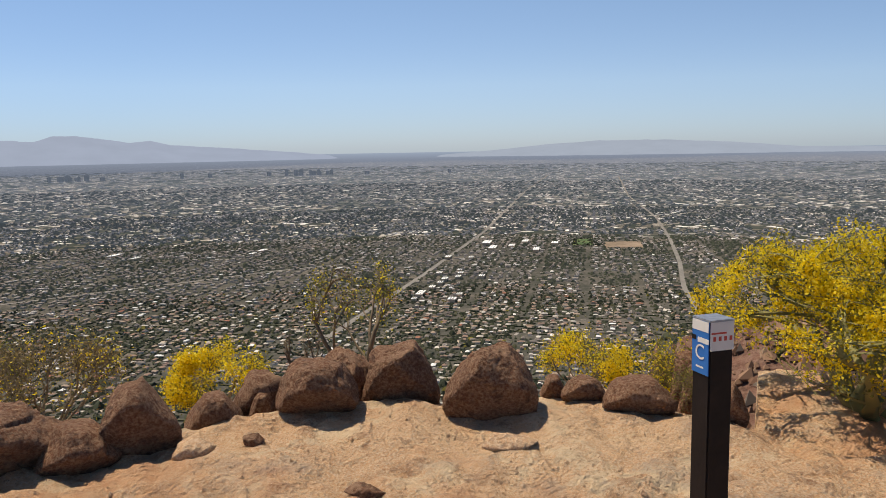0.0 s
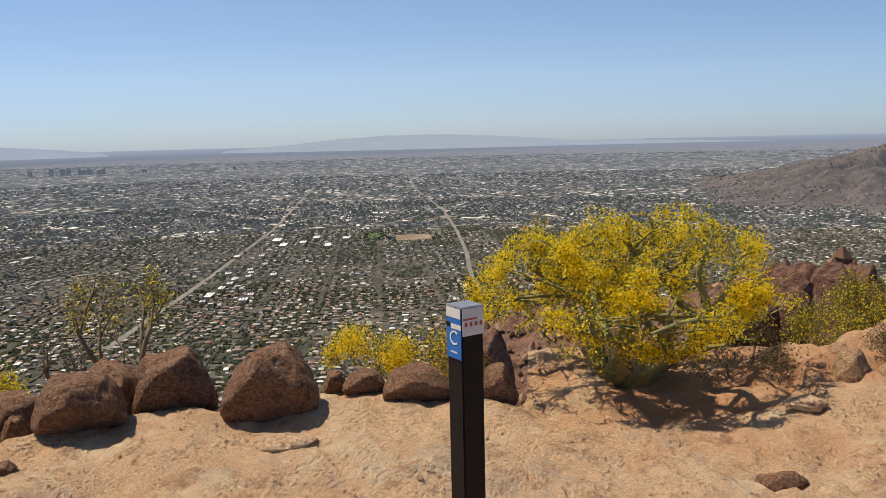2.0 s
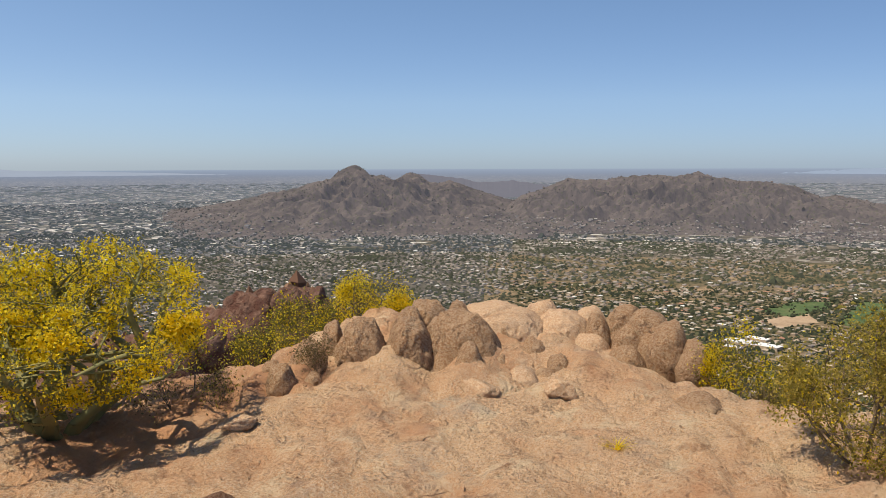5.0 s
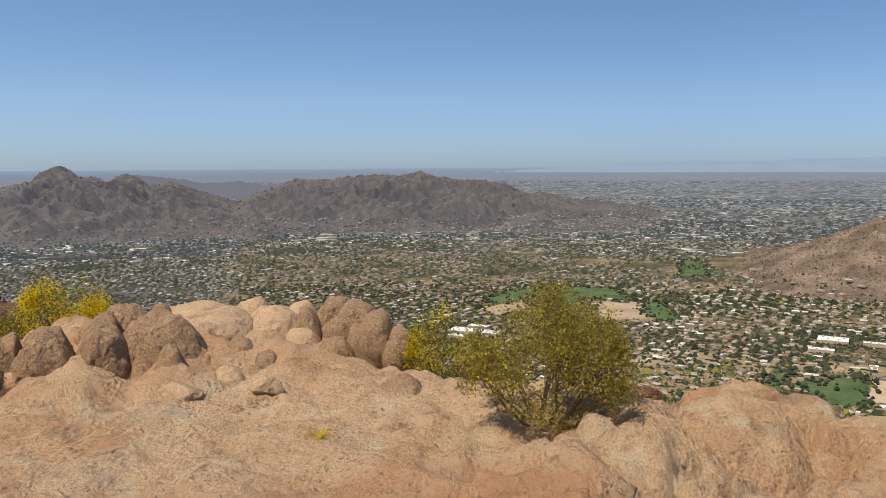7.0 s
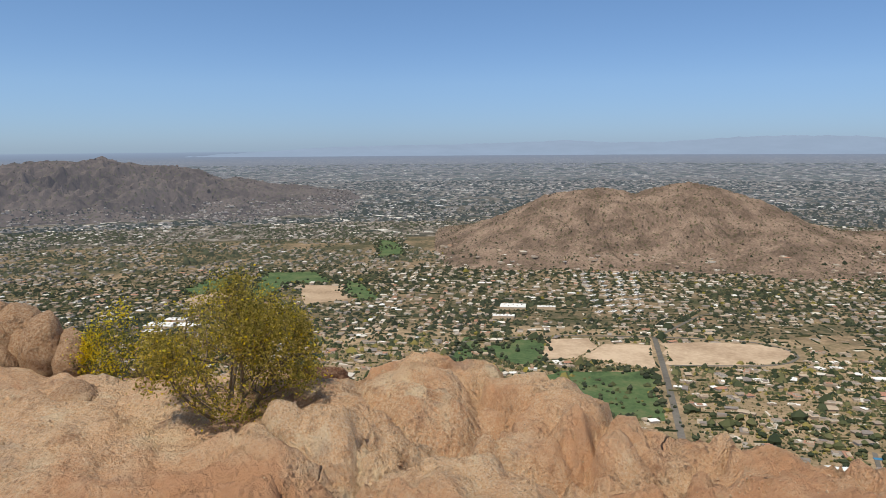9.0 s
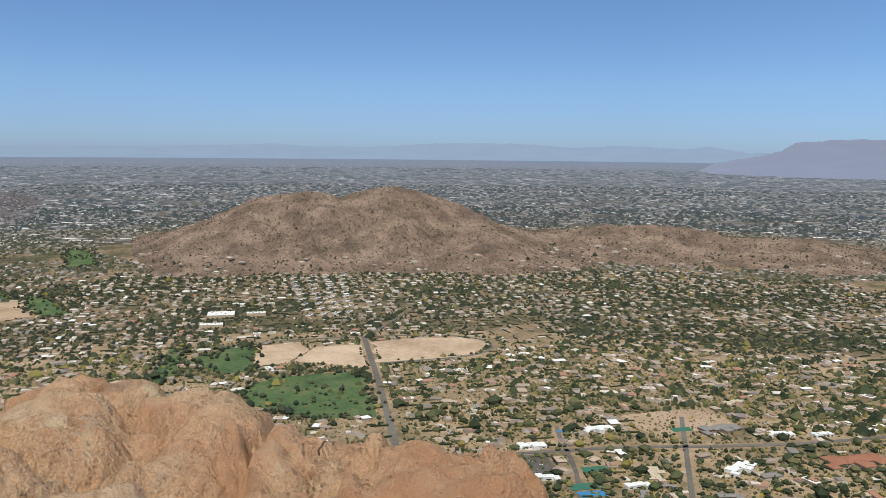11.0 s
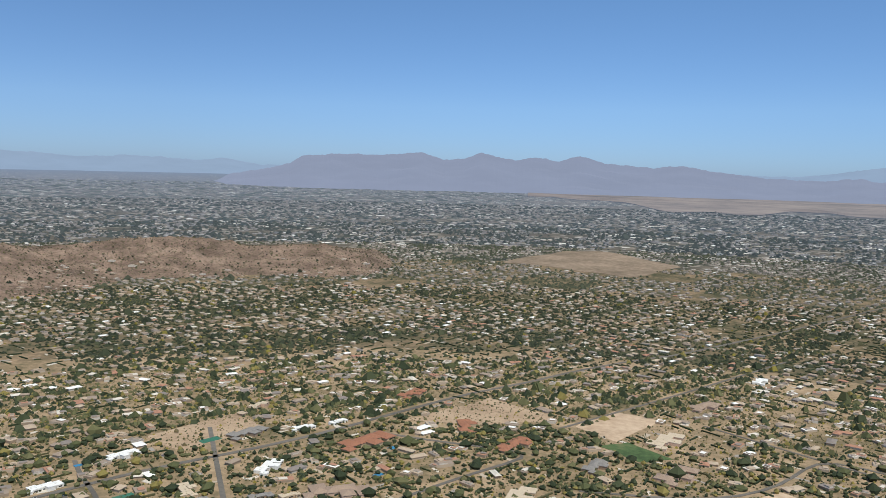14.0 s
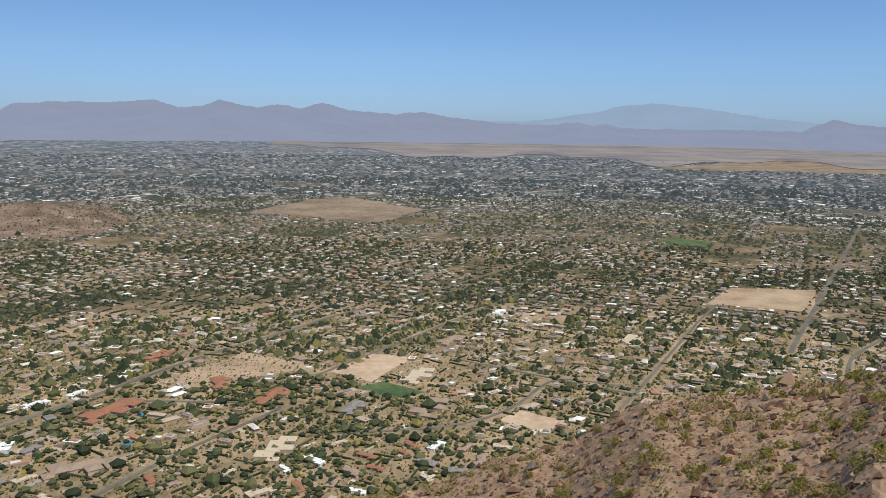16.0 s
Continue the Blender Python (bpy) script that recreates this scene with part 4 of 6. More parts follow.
DESERT = ground_paint("desert_lot", [(0.38, (0.26, 0.185, 0.12)), (0.5, (0.38, 0.275, 0.185)), (0.62, (0.45, 0.34, 0.235))], 12, 140)
# far lots: haze put into the base colour as duller tones
HAZY_LOT = ground_paint("hazy_dry_lot", [(0.38, (0.15, 0.115, 0.082)), (0.5, (0.23, 0.175, 0.125)), (0.62, (0.31, 0.235, 0.17))], 5, 40)
FIELDS = [
    ("lot", SAND, "oval of bare graded sand", [(1300, -985), (1278, -1066), (1223, -1147), (1170, -1179), (1125, -1163), (1093, -1086), (1105, -1007), (1169, -899)]),
    ("lot", SAND, "bare graded sand lot", [(1423, -788), (1394, -874), (1325, -854), (1272, -772), (1285, -708)]),
    ("lot", SAND, "bare graded sand lot beside the road", [(1272, -784), (1339, -879), (1296, -960), (1142, -859), (1207, -829)]),
    ("lawn", LAWN, "watered green sports lawn", [(1405, -628), (1440, -732), (1420, -784), (1267, -701), (1271, -645)]),
    ("lawn", LAWN, "green golf fairway with trees", [(1174, -625), (1207, -698), (1143, -847), (914, -711), (972, -637), (1089, -589)]),
    ("lawn", LAWN, "green golf fairway below the desert mound", [(2550, -397), (2499, -554), (2292, -559), (2311, -435), (2110, -327), (2166, -289)]),
    ("lawn", LAWN, "green golf fairway", [(2311, -599), (2198, -629), (1980, -605), (1983, -544), (2128, -548)]),
    ("lawn", LAWN, "long green golf fairway", [(2294, -115), (2470, -209), (2515, -319), (2395, -304), (2225, -188)]),
    ("lawn", LAWN, "green golf fairway among trees", [(3259, -996), (3137, -1045), (2795, -960), (2712, -829)]),
    ("lot", DESERT, "tan desert mound between the fairways", [(2284, -455), (2218, -566), (2003, -531), (1986, -409)]),
    ("lot", DESERT, "bare desert rise beside the golf course", [(2158, -122), (2326, -229), (2177, -252), (2070, -145)]),
    ("lawn", LAWN, "green lawn strip beside the road", [(1293, -504), (1512, -646), (1513, -692), (1328, -579), (1279, -526)]),
    ("lot", SAND, "fenced brown field with a few trees", [(90, -1239), (29, -1345), (-47, -1313), (21, -1190)]),
    ("lot", SAND, "small cleared sand pad", [(-151, -1023), (-188, -1061), (-245, -1018), (-209, -979)]),
    ("lot", DESERT, "open desert lot dotted with shrubs", [(347, -1188), (243, -1353), (106, -1268), (233, -1198)]),
    ("lawn", LAWN, "green lawn of an estate", [(44, -1162), (4, -1192), (-63, -1139), (-13, -1111)]),
    ("lot", HAZY_LOT, "wide tan desert preserve", [(602, -3379), (370, -4032), (172, -4117), (-180, -3583), (40, -3119), (405, -3361)]),
    ("lawn", LAWN, "green ball field", [(-916, -2637), (-1015, -2745), (-1121, -2643), (-1046, -2518)]),
    ("lot", DESERT, "open desert lot", [(-719, -1708), (-851, -1892), (-1066, -1859), (-925, -1627)]),
    ("lot", DESERT, "open desert lot dotted with shrubs", [(600, -960), (690, -990), (620, -1130), (545, -1090)]),
    ("lot", HAZY_LOT, "sandy school grounds", [(1690, 2870), (1830, 2810), (1730, 2640), (1600, 2700)]),
    ("lawn", LAWN, "green school playing field", [(1628, 3000), (1709, 2998), (1592, 2793), (1525, 2834)]),
    ("lot", HAZY_LOT, "dry farm fields", [(-2229, -6971), (-4316, -8900), (-5900, -8300), (-4816, -6436)]),
]
for kind_, mat_, text, pts in FIELDS:
    patch(kind_, pts, mat_, text)


def inside(x, y, poly):
    c = np.zeros(len(x), bool)
    for (x1, y1), (x2, y2) in zip(poly, poly[1:] + poly[:1]):
        hit = (y1 > y) != (y2 > y)
        c ^= hit & (x < (x2 - x1) * (y - y1) / ((y2 - y1) or 1e-9) + x1)
    return c


def near_road(x, y, margin):
    b = np.zeros(len(x), bool)
    for pts, w, _ in ROADS:
        for (x1, y1), (x2, y2) in zip(pts, pts[1:]):
            dx, dy = x2 - x1, y2 - y1
            t = np.clip(((x - x1) * dx + (y - y1) * dy) / (dx * dx + dy * dy), 0, 1)
            b |= np.hypot(x - x1 - t * dx, y - y1 - t * dy) < w / 2 + margin
    return b


def lattice(cell, d0, d1, az0, az1, jitter=0.3):
    """Jittered lots along the street grid between two distances and headings."""
    n = int(d1 / cell) + 1
    i, j = np.meshgrid(np.arange(-n, n + 1), np.arange(-n, n + 1))
    u = (i + rng.uniform(-jitter, jitter, i.shape)).ravel() * cell
    v = (j + rng.uniform(-jitter, jitter, i.shape)).ravel() * cell
    x, y = u * DIR_U[0] + v * DIR_V[0], u * DIR_U[1] + v * DIR_V[1]
    d, az = np.hypot(x, y), (np.degrees(np.arctan2(x, y)) + 60) % 360 - 60
    keep = (d > d0) & (d < d1) & (az > az0) & (az < az1)
    return x[keep], y[keep]


def free(x, y, margin=6.0, fields=True):
    d, az = np.hypot(x, y), np.degrees(np.arctan2(x, y)) % 360
    ok = ~near_road(x, y, margin)
    if fields:
        for kind_, _, _, pts in FIELDS:
            ok &= ~inside(x, y, pts)
    ok &= ~((az > 54) & (az < 104) & (d > 4500) & (d < 8600))
    fade = np.sqrt(np.clip(np.minimum((az - 109) / 4, (162.5 - az) / 4), 0, 1))
    ok &= ~((fade > 0) & (d > 3250 - 640 * fade * hill_width(az)) & (d < 3250 + 800 * fade))
    return ok


BOX_V = np.array([(-.5, -.5, 0), (.5, -.5, 0), (.5, .5, 0), (-.5, .5, 0), (-.5, -.5, .75), (.5, -.5, .75), (.5, .5, .75), (-.5, .5, .75)], float)
BOX_F = [(0, 1, 5, 4), (1, 2, 6, 5), (2, 3, 7, 6), (3, 0, 4, 7)]


def tri(quads):
    return [t for q in quads for t in ((q[0], q[1], q[2]), (q[0], q[2], q[3]))]


HIP = (np.vstack([BOX_V, [(-.56, -.57, .72), (.56, -.57, .72), (.56, .57, .72), (-.56, .57, .72), (-.25, 0, 1.15), (.25, 0, 1.15)]]),
       np.array(tri(BOX_F) + tri([(8, 9, 13, 12), (10, 11, 12, 13)]) + [(9, 10, 13), (11, 8, 12)]), np.array([0] * 8 + [1] * 6))
FLAT = (np.vstack([BOX_V, BOX_V[4:] * [1, 1, 1.0] + [0, 0, 0.001], BOX_V[4:] * [.5, .6, 1] + [.12, .1, 0], BOX_V[4:] * [.5, .6, 1] + [.12, .1, .3]]),
        np.array(tri(BOX_F) + tri([(8, 9, 10, 11)]) + tri([(12, 13, 17, 16), (13, 14, 18, 17), (14, 15, 19, 18), (15, 12, 16, 19)]) + tri([(16, 17, 18, 19)])), np.array([0] * 8 + [1] * 2 + [0] * 8 + [1] * 2))
ico = bmesh.new()
bmesh.ops.create_icosphere(ico, subdivisions=1, radius=0.5)
ico.verts.index_update()
BALL = (np.array([v.co * (1 + 0.35 * noise.noise(v.co * 3)) for v in ico.verts]) + [0, 0, 0.5], np.array([[v.index for v in f.verts] for f in ico.faces]))
ico.free()
BALL = (BALL[0], BALL[1], np.zeros(len(BALL[1]), int))
def dome(sides, belly=0.42):
    """A low rounded crown, open below."""
    a = [6.2832 * k / sides for k in range(sides)]
    v = [(0.36 * math.cos(t), 0.36 * math.sin(t), 0.0) for t in a] + [(0.5 * math.cos(t + 0.4), 0.5 * math.sin(t + 0.4), belly) for t in a] + [(0.04, -0.05, 1.0)]
    f = []
    for k in range(sides):
        m = (k + 1) % sides
        f += [(k, m, sides + k), (m, sides + m, sides + k), (sides + k, sides + m, 2 * sides)]
    return np.array(v), np.array(f), np.zeros(len(f), int)


DOME = dome(5, 0.5)
# a low hump of six faces, for the many crowns far off
HUMP = (np.array([(-.5, -.42, .1), (.44, -.5, .16), (.5, .44, .1), (-.42, .5, .16), (-.2, .06, .95), (.24, -.08, 1.0)]), np.array([(0, 1, 5), (0, 5, 4), (1, 2, 5), (2, 3, 4), (2, 4, 5), (3, 0, 4)]), np.zeros(6, int))


def scatter(name, template, x, y, sx, sy, h, rot, mats, label, category, lift=0.0, vary=0.0):
    """Many small far things in one mesh."""
    v, f, mi = template
    n, k = len(x), len(v)
    t = np.repeat(v[None], n, 0)
    if vary:
        t = t + rng.uniform(-vary, vary, t.shape)
    px, py = t[:, :, 0] * sx[:, None], t[:, :, 1] * sy[:, None]
    c, s = np.cos(rot)[:, None], np.sin(rot)[:, None]
    w = np.stack([x[:, None] + c * px - s * py, y[:, None] + s * px + c * py, -DROP + lift + t[:, :, 2] * h[:, None]], -1).reshape(-1, 3)
    faces = (f[None] + (np.arange(n) * k)[:, None, None]).reshape(-1, 3)
    return tagged(new(name, mesh_from(name, warp(w), faces, mats, mat_index=np.tile(mi, n))), label, category, kind="stuff")


ROOFS_N = by_island("estate_roofs", [(0.0, (0.58, 0.53, 0.46)), (0.13, (0.42, 0.33, 0.245)), (0.42, (0.29, 0.23, 0.18)), (0.66, (0.36, 0.19, 0.125)), (0.77, (0.22, 0.19, 0.17)), (0.91, (0.74, 0.72, 0.69))])
street_rot = math.atan2(DIR_U[1], DIR_U[0])


def block(x, y):
    """A number from 0 to 1 for each block of the street grid."""
    u, v = x * DIR_U[0] + y * DIR_U[1], x * DIR_V[0] + y * DIR_V[1]
    i, j = np.floor(u / 230 + 0.4 * np.sin(v / 410)), np.floor(v / 150)
    q = np.sin(i * 127.1 + j * 311.7) * 43758.5453
    return q - np.floor(q)


def street(x, y, half):
    """Whether a place lies on one of the lanes between the blocks."""
    u, v = x * DIR_U[0] + y * DIR_U[1], x * DIR_V[0] + y * DIR_V[1]
    a, b = u / 230 + 0.4 * np.sin(v / 410), v / 150
    return (np.abs(a - np.round(a)) * 230 < half + 3) | (np.abs(b - np.round(b)) * 150 < half + 3)


def suburb(tag, cell, d0, d1, az0, az1, size, height, roofs, trees, tree_size, hip_share, tree_template, margin=8, tree_mat=None, walls=None):
    x, y = lattice(cell, d0, d1, az0, az1)
    kind = block(x, y)
    ok = free(x, y, margin) & (kind > (0.03 if cell < 30 else 0.16)) & ~street(x, y, 5.0)
    ok &= (kind < 0.8) | (rng.random(len(x)) < 0.5)
    hx, hy = x[ok], y[ok]
    n = len(hx)
    sx, sy = rng.uniform(0.75, 1.35, n) * size, rng.uniform(0.5, 0.8, n) * size
    h = rng.uniform(0.85, 1.3, n) * height
    rot = street_rot + rng.choice([0, math.pi / 2], n) + rng.normal(0, 0.06 if cell < 40 else 0.3, n)
    hip = rng.random(n) < hip_share
    for pick, temp in ((hip, HIP), (~hip, FLAT)):
        if pick.any():
            scatter("houses", temp, hx[pick], hy[pick], sx[pick], sy[pick], h[pick], rot[pick], [walls or WALLS, roofs], "spread of low houses in the " + tag, "houses")
    tx, ty = (np.concatenate(a) for a in zip(*[lattice(cell, d0, d1, az0, az1, 0.5) for _ in range(trees)]))
    ok = free(tx, ty, 2)
    clump = np.array([noise.noise((a / 260, b / 260, 1)) for a, b in zip(tx, ty)])
    kind = block(tx, ty)
    lush = np.where(kind < (0.0 if cell < 30 else 0.10), -0.45, np.where(kind < 0.16, 0.5, np.where(kind > 0.86, 0.35, np.where(kind > 0.7, -0.2, 0.0))))
    ok &= (rng.random(len(tx)) < 0.62 + 0.75 * clump + lush) & ~street(tx, ty, 2.0)
    tx, ty = tx[ok], ty[ok]
    s = rng.lognormal(0, 0.35, len(tx)) * tree_size
    scatter("trees", tree_template, tx, ty, s * rng.uniform(0.8, 1.3, len(tx)), s * rng.uniform(0.8, 1.3, len(tx)), s * rng.uniform(0.45, 0.75, len(tx)) * (0.10 if cell > 200 else 0.5 if cell > 60 else 1.0), rng.uniform(0, 6.28, len(tx)),
            [tree_mat or LEAF_FAR], "dark green trees among the houses of the " + tag, "trees", vary=0.07)
    return hx, hy



# farther out: haze painted in as bluish glow on roofs, walls and trees


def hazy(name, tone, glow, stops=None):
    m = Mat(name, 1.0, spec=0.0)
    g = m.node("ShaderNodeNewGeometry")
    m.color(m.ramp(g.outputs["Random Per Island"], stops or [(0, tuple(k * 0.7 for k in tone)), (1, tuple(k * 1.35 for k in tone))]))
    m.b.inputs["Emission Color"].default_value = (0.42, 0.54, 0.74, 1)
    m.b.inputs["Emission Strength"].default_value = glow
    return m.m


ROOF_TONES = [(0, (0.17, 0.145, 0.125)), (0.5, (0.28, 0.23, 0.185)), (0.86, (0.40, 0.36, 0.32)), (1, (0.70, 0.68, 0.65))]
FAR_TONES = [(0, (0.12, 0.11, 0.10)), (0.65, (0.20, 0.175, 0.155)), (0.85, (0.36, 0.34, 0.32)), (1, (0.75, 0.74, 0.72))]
MID_ROOF, FAR_ROOF = hazy("hazy_mid_roofs", None, 0.03, ROOF_TONES), hazy("hazy_far_roofs", None, 0.10, FAR_TONES)
MID_WALL, FAR_WALL = hazy("hazy_mid_walls", (0.32, 0.27, 0.22), 0.03), hazy("hazy_far_walls", (0.26, 0.24, 0.23), 0.07)
MID_TREE, FAR_TREE = hazy("hazy_mid_trees", (0.064, 0.068, 0.037), 0.030), hazy("hazy_far_trees", (0.045, 0.05, 0.038), 0.075)
suburb("dense southwestern suburb", 25, 780, 2300, -32, 76, 12.0, 4.2, ROOFS, 7, 5.3, 0.62, HUMP)
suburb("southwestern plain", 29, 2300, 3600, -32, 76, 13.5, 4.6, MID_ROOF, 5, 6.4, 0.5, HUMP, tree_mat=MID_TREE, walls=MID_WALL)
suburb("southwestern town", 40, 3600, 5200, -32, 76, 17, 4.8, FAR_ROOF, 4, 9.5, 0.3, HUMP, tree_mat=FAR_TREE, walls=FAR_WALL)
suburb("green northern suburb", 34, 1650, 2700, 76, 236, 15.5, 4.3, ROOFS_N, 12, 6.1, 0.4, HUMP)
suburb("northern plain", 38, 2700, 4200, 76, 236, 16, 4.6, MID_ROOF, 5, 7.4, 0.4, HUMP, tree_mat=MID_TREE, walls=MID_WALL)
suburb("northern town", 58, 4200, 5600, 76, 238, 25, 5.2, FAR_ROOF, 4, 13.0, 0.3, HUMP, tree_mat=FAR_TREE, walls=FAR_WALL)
DIM_ROOF, DIM_WALL, DIM_TREE = hazy("hazy_dim_roofs", None, 0.13, FAR_TONES), hazy("hazy_dim_walls", (0.24, 0.22, 0.21), 0.10), hazy("hazy_dim_trees", (0.034, 0.04, 0.032), 0.125)
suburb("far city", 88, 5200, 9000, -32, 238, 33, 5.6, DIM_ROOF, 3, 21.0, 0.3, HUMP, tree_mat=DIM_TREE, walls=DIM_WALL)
OUT_ROOF, OUT_WALL, OUT_TREE = hazy("hazy_outer_roofs", None, 0.19, FAR_TONES), hazy("hazy_outer_walls", (0.20, 0.19, 0.18), 0.2), hazy("hazy_outer_trees", (0.04, 0.045, 0.035), 0.19)
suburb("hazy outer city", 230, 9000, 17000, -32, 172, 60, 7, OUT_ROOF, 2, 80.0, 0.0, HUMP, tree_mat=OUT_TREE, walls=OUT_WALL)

# trees along the fairways
gx, gy = [], []
for kind_, mat_, _, pts in FIELDS:
    if mat_ is LAWN and math.hypot(*pts[0]) > 1150 and pts[0][0] > 900:
        for (x1, y1), (x2, y2) in zip(pts, pts[1:] + pts[:1]):
            m_ = max(3, int(math.hypot(x2 - x1, y2 - y1) / 7))
            t_ = rng.random(m_)
            gx.append(x1 + (x2 - x1) * t_ + rng.normal(0, 9, m_))
            gy.append(y1 + (y2 - y1) * t_ + rng.normal(0, 9, m_))
        inner = np.mean(pts, axis=0)
        gx.append(inner[0] + rng.normal(0, 45, 14))
        gy.append(inner[1] + rng.normal(0, 30, 14))
gx, gy = np.concatenate(gx), np.concatenate(gy)
gs_ = rng.lognormal(0, 0.3, len(gx)) * 7.5
scatter("trees", DOME, gx, gy, gs_, gs_ * rng.uniform(0.8, 1.2, len(gx)), gs_ * 0.8, rng.uniform(0, 6.28, len(gx)), [LEAF_FAR], "dark green trees lining the golf fairways", "trees", vary=0.1)

# drives, patios and hedges between the houses
SLAB = (BOX_V * [1, 1, 1 / 0.75], np.array(tri(BOX_F) + tri([(4, 5, 6, 7)])), np.zeros(10, int))
PAVING = by_island("pale_paving", [(0.0, (0.42, 0.35, 0.27)), (0.4, (0.55, 0.50, 0.43)), (0.75, (0.30, 0.27, 0.24))])
HEDGE = by_island("clipped_hedges", [(0.0, (0.025, 0.038, 0.016)), (0.5, (0.045, 0.056, 0.022)), (0.85, (0.09, 0.085, 0.04))])
for az0, az1, d1, cell in ((76, 238, 2500, 36), (-32, 76, 2000, 32)):
    for name, mat_, text, long_, thin, tall in (("patios", PAVING, "pale drives and patios between the houses", (9, 24), (3, 9), 0.25), ("hedges", HEDGE, "clipped dark hedges along the lots", (10, 34), (1.2, 2.6), 2.2)):
        px_, py_ = lattice(cell, 720, d1, az0, az1, 0.5)
        okp = free(px_, py_, 3) & (rng.random(len(px_)) < (0.45 if name == "patios" else 0.9))
        px_, py_ = px_[okp], py_[okp]
        m_ = len(px_)
        scatter(name, SLAB, px_, py_, rng.uniform(*long_, m_), rng.uniform(*thin, m_), rng.uniform(0.8, 1.2, m_) * tall, street_rot + rng.choice([0, math.pi / 2], m_) + rng.normal(0, 0.15, m_), [mat_], text, name)

# haze painted on the far towers and their windows as faint blue glow
TOWER = hazy("hazy_tower", (0.06, 0.065, 0.08), 0.20)
TOWER_GLASS = hazy("hazy_tower_glass", (0.03, 0.035, 0.045), 0.17)


def tower(az, width, height):
    """A far office block: shaft, roof house and bands of windows."""
    x, y = polar(az, 12500)
    q = warp(np.array([(x, y, -DROP)]))[0]
    s = float(shrink(12500) / 12500)
    ob = tagged(new("office_tower"), "distant grey office tower in the haze", "building", "towers of the far downtown")
    for name, rows, mat in (("shaft", [(width, width * 0.8, -20, height + 20)], TOWER), ("roof_house", [(width * 0.5, width * 0.4, height, height * 0.08)], TOWER),
                            ("window_band", [(width + 1, width * 0.8 + 1, height * k, height * 0.06) for k in (0.2, 0.4, 0.6, 0.8)], TOWER_GLASS)):
        for sx, sy, z, h in rows:
            bm = bmesh.new()
            bmesh.ops.create_cube(bm, size=1.0, matrix=pose(0, 0, z + h / 2) @ Matrix.Diagonal((sx, sy, h, 1)))
            me = bpy.data.meshes.new(name)
            bm.to_mesh(me)
            bm.free()
            me.materials.append(mat)
            child = new(name, me)
            child.parent = ob
    ob.matrix_basis = pose(*q, 0, 0, GRID) @ Matrix.Diagonal((s, s, s, 1))


for k, (a, n) in enumerate(((-6.8, 3), (-5.6, 5), (-4.4, 2), (3.2, 1), (7.2, 2), (8.6, 3), (10.0, 4), (11.4, 2), (14.0, 1), (19.6, 1), (1.0, 1))):
    r = random.Random(k)
    for _ in range(n):
        tower(a + r.uniform(-0.55, 0.55), r.uniform(30, 60), r.uniform(40, 95))

# ---- estates at the foot of the mountain ----
CITY_Z = EYE_Z - DROP


def part(name, bm, material, parent, label=""):
    """Link a bmesh as one mesh under a thing or a part."""
    me = bpy.data.meshes.new(name)
    bm.to_mesh(me)
    bm.free()
    for m in material if isinstance(material, (list, tuple)) else [material]:
        me.materials.append(m)
    ob = new(name, me)
    ob.parent = parent
    if label:
        ob["label"] = label
    return ob


def box(bm, x, y, z, sx, sy, sz, bevel=0.0, mat=0, rz=0.0):
    """A box standing at height z, centred on x, y."""
    m = pose(x, y, z + sz / 2, 0, 0, rz) @ Matrix.Diagonal((sx, sy, sz, 1))
    made = bmesh.ops.create_cube(bm, size=1.0, matrix=m)["verts"]
    faces = {f for v in made for f in v.link_faces}
    for f in faces:
        f.material_index = mat
    if bevel:
        edges = list({e for v in made for e in v.link_edges})
        bmesh.ops.bevel(bm, geom=edges, offset=bevel, segments=2, affect="EDGES", material=mat)
    return made


def hip(bm, x, y, z, sx, sy, h, over=0.6):
    """A hipped roof over a rectangle, with eaves."""
    a, b = sx / 2 + over, sy / 2 + over
    run = max(0.0, max(a, b) - min(a, b))
    rx, ry = (run, 0) if a >= b else (0, run)
    lo = [bm.verts.new((x + i * a, y + j * b, z - 0.25)) for i, j in ((-1, -1), (1, -1), (1, 1), (-1, 1))]
    mid = [bm.verts.new((v.co.x, v.co.y, z)) for v in lo]
    t1, t2 = bm.verts.new((x - rx, y - ry, z + h)), bm.verts.new((x + rx, y + ry, z + h))
    for i in range(4):
        bm.faces.new((lo[i], lo[(i + 1) % 4], mid[(i + 1) % 4], mid[i]))
    bm.faces.new(lo[::-1])
    if a >= b:
        for q in ((mid[0], mid[1], t2, t1), (mid[1], mid[2], t2), (mid[2], mid[3], t1, t2), (mid[3], mid[0], t1)):
            bm.faces.new(q)
    else:
        for q in ((mid[0], mid[1], t1), (mid[1], mid[2], t2, t1), (mid[2], mid[3], t2), (mid[3], mid[0], t1, t2)):
            bm.faces.new(q)


def stucco(name, tone):
    m = Mat(name, 0.9, spec=0.2)
    v = m.coords()
    dark = tuple(k * 0.82 for k in tone)
    m.color(m.ramp(m.noise(v, 0.35, 5, 0.7), [(0.35, dark), (0.65, tone)]))
    m.bump(m.noise(v, 8, 3), 0.2, 0.02)
    return m.m


def tiles(name, tone):
    m = Mat(name, 0.85, spec=0.25)
    v = m.coords()
    dark = tuple(k * 0.6 for k in tone)
    m.color(m.ramp(m.noise(v, 1.1, 5, 0.8), [(0.35, dark), (0.65, tone)]))
    m.bump(m.noise(v, 4, 2), 0.5, 0.1)
    return m.m


